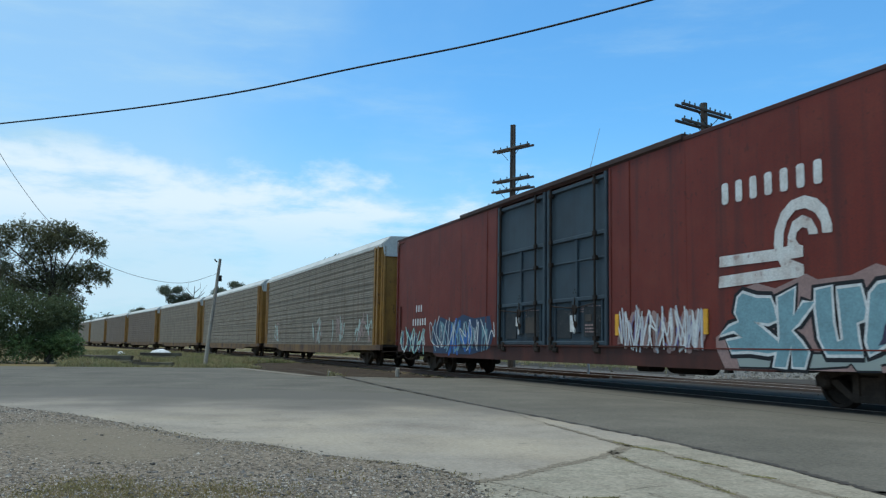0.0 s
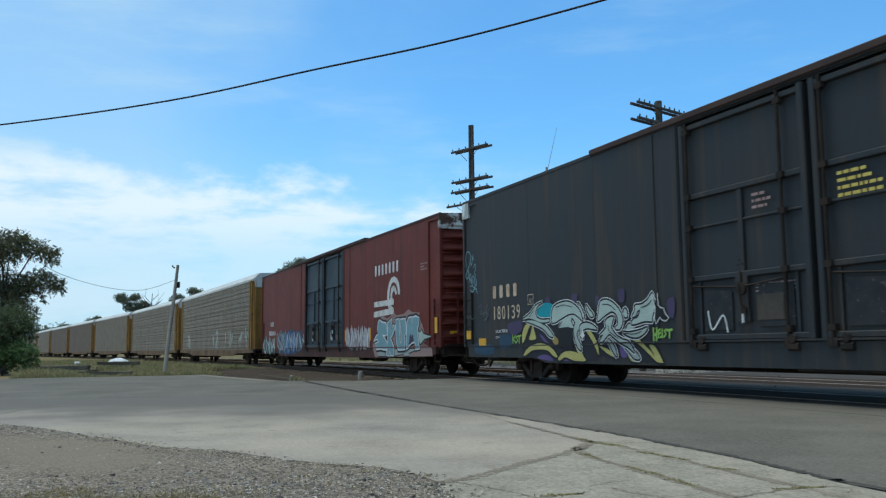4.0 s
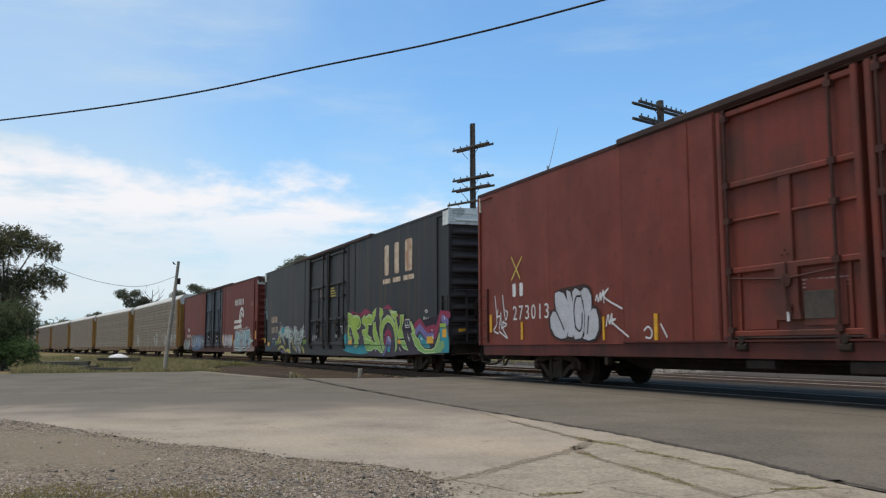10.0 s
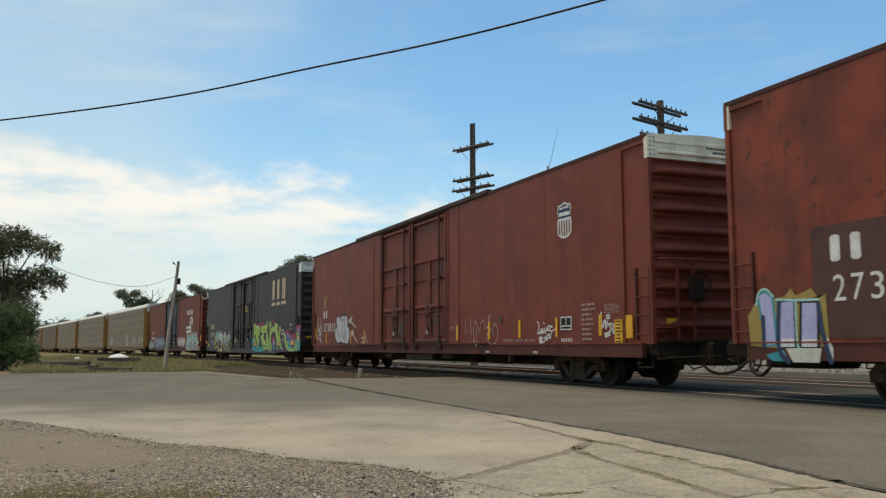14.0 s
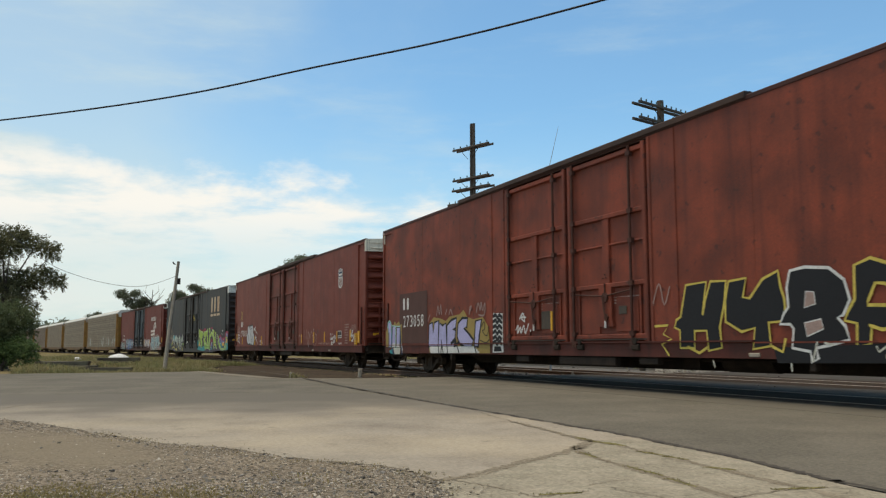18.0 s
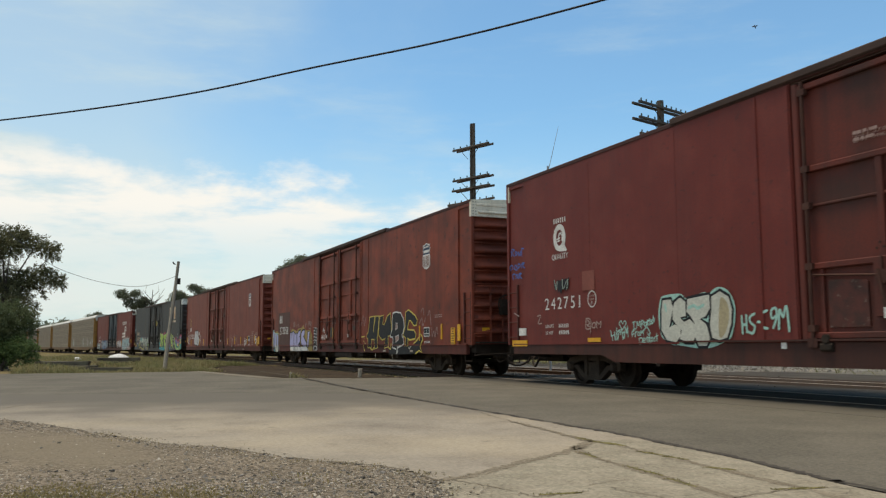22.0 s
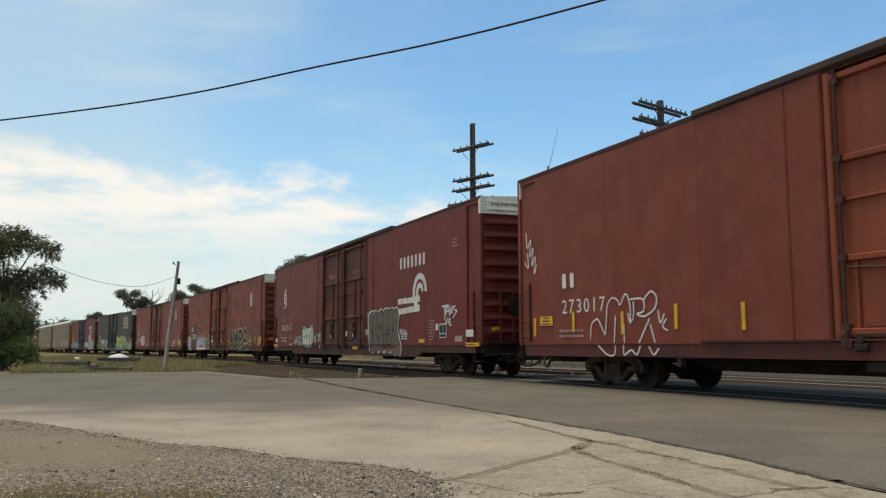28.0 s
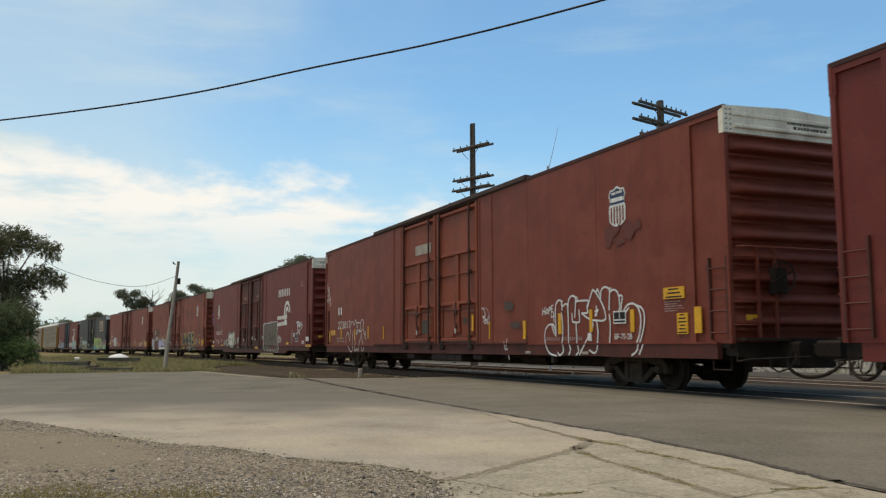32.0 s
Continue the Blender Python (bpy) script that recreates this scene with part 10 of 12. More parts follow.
g.stroke(S_WHITE, 0.04, [(-12.8, 3.71), (-12.75, 3.34), (-12.56, 3.53), (-12.64, 3.11), (-12.45, 3.31), (-12.52, 2.89), (-12.34, 3.09), (-12.41, 2.67), (-12.29, 2.87)], 0)
g.stroke(S_WHITE, 0.04, [(-12.88, 2.99), (-12.7, 2.84), (-12.75, 3.2)], 0)
g.done()
bars(red_c, M_STENCIL, 2, -11.16, 2.22, -10.47, 2.56)
numerals(red_c, M_STENCIL, "273017", -11.15, 1.64, -9.26, 1.95)
notice(red_c, M_YELLOW, -12.13, 1.38, -11.54, 1.6)
stripe(red_c, M_YELLOW, -12.45, 1.13, -12.35, 1.58)
stripe(red_c, M_YELLOW, -10.64, 1.21, -10.55, 1.67)
stripe(red_c, M_YELLOW, -8.71, 1.13, -8.63, 1.6)
stripe(red_c, M_YELLOW, -6.96, 1.21, -6.87, 1.68)
stripe(red_c, M_YELLOW, -5.15, 1.16, -5.07, 1.63)
text_rows(red_c, M_FAINT, 2, -11.25, 1.06, -10.2, 1.3)

g = Mural(red_c, "tall white outline graffiti")
g.stroke(S_WHITE, 0.042, [(7.32, 1.13), (7.31, 1.47), (7.31, 1.77), (7.37, 1.91), (7.5, 1.96), (7.6, 1.91), (7.62, 1.73)], 0)
g.stroke(S_WHITE, 0.042, [(7.64, 1.93), (7.6, 1.86), (7.67, 1.82), (7.76, 1.86), (7.88, 1.84), (7.86, 1.8)], 0)
g.stroke(S_WHITE, 0.042, [(7.32, 1.13), (7.21, 1.24), (7.14, 1.38), (7.2, 1.4), (7.33, 1.21)], 0)
g.stroke(S_WHITE, 0.042, [(7.19, 1.39), (7.0, 1.4), (6.84, 1.29), (6.79, 1.09), (6.85, 0.88), (7.03, 0.72), (7.33, 0.67)], 0)
g.stroke(S_WHITE, 0.042, [(7.58, 1.65), (7.63, 1.46), (7.63, 1.12), (7.58, 0.96)], 0)
g.stroke(S_WHITE, 0.042, [(7.62, 0.92), (7.64, 0.77), (7.48, 0.68), (7.4, 0.74)], 0)
g.stroke(S_WHITE, 0.042, [(7.88, 0.96), (7.89, 1.45), (7.88, 1.78), (7.93, 1.96), (8.06, 2.03), (8.18, 2.0), (8.22, 1.92), (8.17, 1.54)], 0)
g.stroke(S_WHITE, 0.042, [(8.18, 2.0), (8.27, 1.98), (8.29, 1.91), (8.22, 1.88)], 0)
g.stroke(S_WHITE, 0.042, [(7.91, 0.92), (7.96, 0.81), (7.89, 0.7)], 0)
g.stroke(S_WHITE, 0.042, [(8.26, 1.9), (8.49, 1.9), (8.73, 1.89), (8.74, 1.83), (8.69, 1.75), (8.71, 1.63), (8.47, 1.62)], 0)
g.stroke(S_WHITE, 0.042, [(8.47, 1.62), (8.65, 1.53), (8.9, 1.45)], 0)
g.stroke(S_WHITE, 0.042, [(8.05, 1.63), (8.06, 1.52), (8.08, 1.44)], 0)
g.stroke(S_WHITE, 0.042, [(8.08, 1.44), (8.23, 1.42), (8.38, 1.43)], 0)
g.stroke(S_WHITE, 0.042, [(8.38, 1.43), (8.37, 1.56), (8.36, 1.69)], 0)
g.stroke(S_WHITE, 0.042, [(8.22, 1.42), (8.24, 1.11), (8.24, 0.95)], 0)
g.stroke(S_WHITE, 0.042, [(8.28, 0.89), (8.3, 0.77), (8.2, 0.69)], 0)
g.stroke(S_WHITE, 0.042, [(8.72, 1.75), (8.83, 1.96), (8.94, 2.12)], 0)
g.stroke(S_WHITE, 0.042, [(8.94, 2.12), (9.04, 2.06), (9.2, 1.91), (9.34, 1.73), (9.42, 1.54), (9.4, 1.46), (9.27, 1.43), (9.0, 1.45), (8.9, 1.45)], 0)
g.stroke(S_WHITE, 0.042, [(9.08, 2.05), (9.13, 2.12), (9.23, 1.96)], 0)
g.stroke(S_WHITE, 0.042, [(8.9, 1.44), (8.91, 1.31), (8.78, 1.16), (8.56, 0.93), (8.34, 0.7)], 0)
g.stroke(S_WHITE, 0.042, [(9.07, 1.43), (9.11, 1.21), (9.08, 0.95)], 0)
g.stroke(S_WHITE, 0.042, [(9.07, 1.75), (9.07, 1.55)], 0)
g.stroke(S_WHITE, 0.042, [(9.01, 1.64), (9.13, 1.66)], 0)
g.stroke(S_WHITE, 0.042, [(9.01, 1.55), (9.13, 1.67)], 0)
g.stroke(S_WHITE, 0.042, [(9.08, 0.89), (9.03, 0.78), (8.93, 0.74), (8.76, 0.8)], 0)
g.stroke(S_WHITE, 0.042, [(9.24, 1.91), (9.26, 2.06), (9.36, 2.14), (9.48, 2.14), (9.57, 2.09), (9.59, 2.03), (9.56, 1.66)], 0)
g.stroke(S_WHITE, 0.042, [(9.56, 1.55), (9.59, 1.31), (9.55, 0.95)], 0)
g.stroke(S_WHITE, 0.042, [(9.57, 2.09), (9.62, 2.11), (9.65, 2.06), (9.6, 2.03)], 0)
g.stroke(S_WHITE, 0.042, [(9.65, 2.05), (9.75, 2.07), (9.86, 2.03), (9.93, 1.91), (9.95, 1.73), (9.91, 1.55), (9.93, 1.44), (9.99, 1.4), (10.06, 1.47), (10.17, 1.59), (10.27, 1.67)], 0)
g.stroke(S_WHITE, 0.042, [(9.93, 1.91), (9.99, 1.94), (10.05, 1.9), (10.01, 1.73), (9.96, 1.5)], 0)
g.stroke(S_WHITE, 0.042, [(9.96, 1.45), (10.18, 1.7), (10.39, 1.75), (10.55, 1.69), (10.65, 1.55), (10.67, 1.36), (10.61, 1.12), (10.52, 0.97)], 0)
g.stroke(S_WHITE, 0.042, [(10.56, 1.7), (10.71, 1.65), (10.79, 1.52), (10.78, 1.31), (10.68, 1.07), (10.62, 0.97)], 0)
g.stroke(S_WHITE, 0.042, [(10.72, 0.91), (10.59, 0.73)], 0)
g.stroke(S_WHITE, 0.042, [(10.56, 0.92), (10.51, 0.8), (10.34, 0.7)], 0)
g.stroke(S_WHITE, 0.03, [(6.72, 1.79), (6.7, 1.65)], 0)
g.stroke(S_WHITE, 0.03, [(6.82, 1.82), (6.82, 1.66)], 0)
g.stroke(S_WHITE, 0.03, [(6.71, 1.71), (6.82, 1.73)], 0)
g.stroke(S_WHITE, 0.03, [(6.91, 1.78), (6.86, 1.71), (6.91, 1.67), (6.97, 1.73), (6.91, 1.78)], 0)
g.stroke(S_WHITE, 0.03, [(7.02, 1.82), (7.0, 1.66)], 0)
g.stroke(S_WHITE, 0.03, [(7.02, 1.81), (7.1, 1.8), (7.02, 1.73)], 0)
g.stroke(S_WHITE, 0.03, [(7.2, 1.85), (7.12, 1.83), (7.13, 1.69)], 0)
g.stroke(S_WHITE, 0.03, [(7.13, 1.76), (7.19, 1.78)], 0)
g.stroke(S_WHITE, 0.03, [(7.13, 1.69), (7.21, 1.71)], 0)
g.stroke(S_WHITE, 0.03, [(7.14, 1.64), (7.12, 1.58), (7.25, 1.59)], 0)
g.stroke(S_WHITE, 0.03, [(7.23, 1.68), (7.24, 1.47)], 0)
g.stroke(S_WHITE, 0.03, [(3.25, 1.94), (3.4, 1.91), (3.51, 1.74), (3.34, 1.7), (3.57, 1.61), (3.66, 1.5)], 0)
g.stroke(S_WHITE, 0.03, [(3.39, 1.7), (3.53, 1.61), (3.38, 1.59), (3.54, 1.52), (3.76, 1.73), (3.71, 1.5)], 0)
g.stroke(S_WHITE, 0.03, [(4.6, 1.0), (4.7, 0.8)], 0)
g.stroke(S_WHITE, 0.03, [(4.8, 1.08), (4.7, 0.8)], 0)
g.stroke(S_WHITE, 0.03, [(4.7, 0.8), (4.82, 0.82)], 0)
g.stroke(S_WHITE, 0.03, [(4.89, 0.65), (4.92, 0.56)], 0)
g.stroke(S_FAINT, 0.03, [(3.26, 1.95), (3.59, 1.92), (3.76, 1.71), (3.66, 1.53), (3.38, 1.62)], 0)
g.patch(M_STENCIL, [(8.7, 1.18), (8.87, 1.16), (8.86, 1.0), (8.7, 1.01)], 0, smooth=False)
g.done()
bars(red_c, M_FAINT, 17, 6.86, 1.02, 8.47, 1.1)
consolidated(red_c, M_STENCIL, 9.71, 1.35, 10.17, 1.62)
notice(red_c, M_YELLOW, 11.43, 1.78, 12.05, 2)
notice(red_c, M_YELLOW, 11.82, 1.11, 12.13, 1.5)
stripe(red_c, M_YELLOW, 12.32, 1.12, 12.51, 1.6)
stripe(red_c, M_YELLOW, 10.32, 1.17, 10.45, 1.63)
stripe(red_c, M_YELLOW, 8.79, 1.2, 8.9, 1.69)
stripe(red_c, M_YELLOW, 7.44, 1.17, 7.58, 1.65)
text_rows(red_c, M_FAINT, 5, 11.44, 1.53, 12, 1.75)
lettering("BF-70-2B", 0.17, red_c, M_STENCIL, 9.72, SIDE - 0.012, 1.03)
shield(red_c, M_RED, 9.61, 3.38, 10.26, 4.25)
stripe(red_c, M_YELLOW, 5.7, 1.07, 5.83, 1.53)
stripe(red_c, M_YELLOW, 2.61, 1.33, 2.72, 1.79)
stripe(red_c, M_YELLOW, 3.73, 1.09, 3.78, 1.56)

g = Mural(red_c, "dark grey primer smudges")
g.patch(S_SMUDGE, [(9.44, 3.37), (9.66, 3.46), (9.91, 3.38), (10.04, 3.46), (9.99, 3.28), (9.77, 3.18), (9.64, 2.96), (9.47, 3.02)], 0, smooth=False)
g.patch(S_SMUDGE, [(10.07, 3.36), (10.32, 3.47), (10.51, 3.35), (10.68, 3.49), (10.78, 3.27), (10.55, 3.23), (10.42, 3.06), (10.19, 3.13)], 0, smooth=False)
g.patch(S_SMUDGE, [(9.73, 3.14), (10.07, 3.17), (10.22, 3.04), (9.93, 2.97)], 0, smooth=False)
g.patch(S_GRIME, [(4.65, 2.04), (4.98, 2.06), (5.18, 1.97), (5.14, 1.84), (4.77, 1.83), (4.66, 1.91)], 0)
g.patch(S_GRIME, [(4.99, 1.47), (5.31, 1.52), (5.54, 1.45), (5.5, 1.35), (5.09, 1.37)], 0)
g.patch(S_GRIME, [(5.75, 1.16), (5.88, 1.18), (5.88, 1.06), (5.76, 1.05)], 0)
g.done()
bars(oxide_a, M_STENCIL, 3, -10.79, 2.17, -10, 2.43)
bars(oxide_a, M_STENCIL, 6, -11.17, 1.67, -9.53, 1.93)
stripe(oxide_a, M_YELLOW, 3.34, 1.21, 3.48, 1.68)
stripe(oxide_a, M_YELLOW, 6.49, 1.21, 6.62, 1.69)
stripe(oxide_a, M_YELLOW, 12.85, 1.37, 13.05, 1.86)
text_rows(oxide_a, M_FAINT, 3, 11.66, 3.43, 12.24, 3.71)
text_rows(oxide_a, M_FAINT, 3, 1.97, 1.27, 2.52, 1.5)
stripe(oxide_a, M_STENCIL, 1.25, 1.31, 1.53, 1.72)
stripe(oxide_a, M_STENCIL, -1.9, 1.5, -1.67, 1.75)
text_rows(dark_car, S_GOLD, 4, 0.46, 3.04, 1.25, 3.49)
text_rows(dark_car, M_FAINT, 3, -1.34, 3.14, -0.84, 3.46)
stripe(dark_car, M_YELLOW, 3.15, 0.98, 3.6, 1.15)
stripe(dark_car, M_YELLOW, 5.79, 0.98, 6.23, 1.14)
stripe(dark_car, M_YELLOW, 8.69, 0.99, 9.19, 1.13)
stripe(dark_car, M_YELLOW, 11.55, 0.99, 12.08, 1.21)
stripe(dark_car, M_YELLOW, 12.79, 1.17, 13.12, 1.43)
consolidated(dark_car, M_STENCIL, 9.61, 1.52, 10.02, 1.82)

g = Mural(dark_car, "thin white tag scrawls")
g.stroke(S_WHITE, 0.035, [(11.4, 2.04), (11.51, 2.07), (11.6, 2.02), (11.51, 1.98), (11.4, 2.03)], 0)
g.stroke(S_WHITE, 0.03, [(11.26, 1.59), (11.31, 1.87), (11.39, 1.66), (11.47, 1.83), (11.51, 1.69)], 0)
g.stroke(S_WHITE, 0.03, [(11.55, 1.79), (11.51, 1.71), (11.6, 1.69), (11.54, 1.61)], 0)
g.stroke(S_WHITE, 0.03, [(11.66, 1.83), (11.65, 1.62)], 0)
g.stroke(S_WHITE, 0.03, [(11.75, 1.78), (11.66, 1.7), (11.75, 1.63)], 0)
g.stroke(S_WHITE, 0.03, [(11.81, 1.74), (11.81, 1.64)], 0)
g.stroke(S_WHITE, 0.03, [(11.87, 1.62), (11.9, 1.73), (11.96, 1.7), (11.96, 1.62)], 0)
g.stroke(S_WHITE, 0.03, [(12.05, 1.72), (12, 1.67), (12.06, 1.62), (12.04, 1.56)], 0)
g.stroke(S_WHITE, 0.03, [(11.38, 1.57), (11.25, 1.55), (11.25, 1.45), (11.37, 1.43), (11.41, 1.51), (11.35, 1.59)], 0)
g.stroke(S_WHITE, 0.03, [(11.45, 1.61), (11.5, 1.47)], 0)
g.stroke(S_WHITE, 0.03, [(11.56, 1.61), (11.57, 1.47), (11.51, 1.57)], 0)
g.stroke(S_WHITE, 0.03, [(11.65, 1.6), (11.71, 1.48)], 0)
g.stroke(S_WHITE, 0.03, [(11.75, 1.6), (11.8, 1.48), (11.71, 1.5)], 0)
g.stroke(S_WHITE, 0.03, [(11.87, 1.61), (11.88, 1.48), (11.95, 1.51)], 0)
g.stroke(S_WHITE, 0.03, [(12.01, 1.58), (11.98, 1.49), (12.07, 1.46)], 0)
g.stroke(S_WHITE, 0.035, [(-2.55, 1.5), (-2.45, 1.17), (-2.16, 1.42), (-2.06, 1.13)], 0)
g.stroke(S_WHITE, 0.035, [(1.98, 1.75), (2.34, 1.71), (2.19, 1.59), (2.33, 1.4)], 0)
g.done()
emblem_blocks(dark_car, M_STENCIL_RUST, 7.25, 3.17, 10.4, 4.58)
wheel_emblem(oxide_a, M_STENCIL_WEAR, 6.95, 2.06, 9.75, 3.46)
bars(oxide_a, M_STENCIL, 7, 7.0, 3.60, 9.68, 4.0)
wheel_emblem(oxide_b, M_STENCIL_WEAR, 6.58, 1.99, 9.27, 3.31)
bars(oxide_b, M_STENCIL, 7, 6.72, 3.56, 9.2, 3.96)
stripe(red_a, M_YELLOW, 3.75, 1.07, 3.88, 1.5)
stripe(red_a, M_YELLOW, 5.91, 1.08, 6.02, 1.56)
stripe(red_a, M_YELLOW, 7.68, 1.1, 7.78, 1.55)
stripe(red_a, M_YELLOW, 9.54, 1.1, 9.62, 1.56)
stripe(red_a, M_YELLOW, 11.38, 1.12, 11.49, 1.57)
stripe(red_a, M_YELLOW, 12.39, 1.05, 12.61, 1.52)
for car, x in ((red_a, 5.9), (red_a, 8.58), (red_c, 8.6), (red_c, 5.97), (red_b, 8.58), (red_b, 5.9)):
    bm = bmesh.new()
    box(bm, x - 0.12, x + 0.12, SIDE - 0.045, SIDE, 0.70, 0.77, 0.012)
    part("sill_bracket", bm, M_PATCH, car, "pale worn bracket on the sill")
stripe(red_a, M_YELLOW, -12.5, 1.27, -12.38, 1.75)
stripe(red_a, M_YELLOW, -10.7, 1.06, -10.6, 1.5)
stripe(red_a, M_YELLOW, -6.97, 1.02, -6.9, 1.52)
stripe(red_a, M_YELLOW, -5.16, 1, -5.05, 1.52)
lettering("EXCESS HEIGHT", 0.17, oxide_b, S_BLACK, 13.273, -1.2, 4.9, turn=90)
lettering("QUALITY", 0.18, oxide_b, M_STENCIL, -10.9, SIDE - 0.014, 2.93)
for x in (1.1, -2.1):
    for words, z in (("CLOSE & LOCK DOORS", 3.94), ("BEFORE MOVING CAR", 3.86)):
        lettering(words, 0.072, oxide_b, M_FAINT, x, SIDE + 0.047, z)
for x, z, dx, dz in ((-9.57, 2.12, 0.5, 0.43),):
    bm = bmesh.new()
    blot(bm, [(x, z), (x + dx, z), (x + dx, z + dz), (x, z + dz)], SIDE - 0.0125)
    part("primer_patch", bm, surface("pinkish_primer", (0.24, 0.075, 0.055), None, 0.7), oxide_b)
bm = bmesh.new()
box(bm, -2.0, -0.62, SIDE + 0.035, SIDE + 0.06, 3.91, 4.23)
part("repair_patch", bm, M_PATCH, red_c, "bare grey repair patch on the door")
for x, z, seed in ((10.9, 1.05, 1), (6.5, 1.0, 2), (2.0, 1.0, 3), (-8.5, 1.0, 4)):
    rng = random.Random(seed)
    g = Mural(racks[0], "faded white spray scrawl")
    for k in range(9):
        px, pz = x + rng.uniform(-1.0, 1.0), z + rng.uniform(0.1, 1.0)
        g.stroke(S_FAINT if k % 2 else S_PALE, 0.1, [(px + rng.uniform(-0.4, 0.4), z + rng.uniform(0.05, 1.3)) for _ in range(4)], k % 3)
    g.done()


# ---- trees, bushes and grass ----
def leaf_mass(clumps, count, size, rng, flat=0.75):
    """Many small leaves in uneven clumps: (x, y, z, radius) each; returns verts and faces."""
    verts, faces = [], []
    total = sum(c[3] ** 2 for c in clumps)
    for cx, cy, cz, r in clumps:
        for _ in range(int(count * r * r / total)):
            d = Vector((rng.gauss(0, 1), rng.gauss(0, 1), rng.gauss(0, 0.9))) * r * 0.52
            if d.length > 1.1 * r:
                d *= r / d.length * rng.uniform(0.75, 1.1)
            p = Vector((cx + d.x, cy + d.y, cz + d.z * flat))
            a = Vector((rng.gauss(0, 1), rng.gauss(0, 1), rng.gauss(0, 1))).normalized()
            b = a.orthogonal().normalized()
            s = size * rng.uniform(0.6, 1.35)
            n = len(verts)
            verts += [p - a * s, p + b * s * 0.45, p + a * s, p - b * s * 0.45]
            faces.append((n, n + 1, n + 2, n + 3))
    return verts, faces


def tree(name, x, y, base, trunk_top, clumps, count, size, leaf, label, trunk_r=0.25, lean=(0, 0), seed=1, category="tree", limbs=None, twigs=None):
    """A tree: tapered trunk, a limb to each clump, and a crown of many leaves. Clumps are relative to the foot."""
    rng = random.Random(seed)
    t = thing(name, pose(x, y, base), label, category, "trees" if category == "tree" else "")
    bm = bmesh.new()
    top = Vector((lean[0], lean[1], trunk_top))
    tube(bm, [(0, 0, -0.2), top * 0.5 + Vector((0.1, -0.08, 0)), top], trunk_r, 9, trunk_r * 0.55)
    part("trunk", bm, M_BARK, t)
    for c in (limbs or clumps[:9]):
        bm = bmesh.new()
        end = Vector(c[:3])
        start = top * rng.uniform(0.6, 1.0)
        mid = start.lerp(end, 0.5) + Vector((rng.uniform(-0.3, 0.3), rng.uniform(-0.3, 0.3), rng.uniform(0, 0.4))) * c[3]
        tube(bm, [start, mid, end], trunk_r * 0.27, 6, trunk_r * 0.05)
        for _ in range(3):
            q = mid.lerp(end, rng.uniform(0.2, 0.9))
            tube(bm, [q, q + Vector((rng.gauss(0, 1), rng.gauss(0, 1), rng.gauss(0.2, 0.8))).normalized() * c[3] * 0.8], trunk_r * 0.09, 5, trunk_r * 0.03)
        part("limb", bm, M_BARK, t)
    if twigs:
        verts, faces = feathery(clumps, count, twigs[0], size, twigs[1], rng)
    else:
        verts, faces = leaf_mass(clumps, count, size, rng)
    me = bpy.data.meshes.new("crown")
    me.from_pydata(verts, [], faces)
    me.materials.append(leaf)
    shared("crown", me, t)
    return t


# the big shade tree by the road: clumps strewn through an uneven envelope, with gaps of sky
def strewn(count, lobes, rmin, rmax, seed):
    """Small clumps strewn over the shells of larger lobes (x, y, z, radius)."""
    rng = random.Random(seed)
    out = []
    for _ in range(count):
        x, y, z, r = rng.choices(lobes, [q[3] ** 2 for q in lobes])[0]
        d = Vector((rng.gauss(0, 1), rng.gauss(0, 1), rng.gauss(0.25, 0.9))).normalized() * r * rng.uniform(0.45, 1.0)
        out.append((x + d.x, y + d.y, z + d.z * 0.8, rng.uniform(rmin, rmax)))
    return out


def feathery(lobes, sprays, per, size, droop, rng):
    """Leaves set along short drooping twigs, strewn through the lobes (x, y, z, radius); returns verts and faces."""
    verts, faces = [], []
    for _ in range(sprays):
        x, y, z, r = rng.choices(lobes, [q[3] ** 2 for q in lobes])[0]
        d = Vector((rng.gauss(0, 1), rng.gauss(0, 1), rng.gauss(0.15, 0.9))).normalized()
        p = Vector((x, y, z)) + d * r * rng.uniform(0.15, 1.0) ** 0.6
        way = (d + Vector((rng.gauss(0, 0.5), rng.gauss(0, 0.5), rng.gauss(0, 0.4) - droop))).normalized()
        length = rng.uniform(0.12, 0.4) * (0.5 + r)
        for k in range(per):
            q = p + way * (length * k / per) + Vector((rng.gauss(0, 0.035), rng.gauss(0, 0.035), rng.gauss(0, 0.03) - 0.05 * droop * (k / per) ** 2))
            a = (way * 0.6 + Vector((rng.gauss(0, 0.7), rng.gauss(0, 0.7), rng.gauss(0, 0.5) - 0.2))).normalized()
            b = a.orthogonal().normalized()
            b = (b * math.cos(k * 2.4) + a.cross(b) * math.sin(k * 2.4)) * 0.42
            sz = size * rng.uniform(0.6, 1.3)
            n = len(verts)
            verts += [q - a * sz, q + b * sz, q + a * sz, q - b * sz]
            faces.append((n, n + 1, n + 2, n + 3))
    return verts, faces


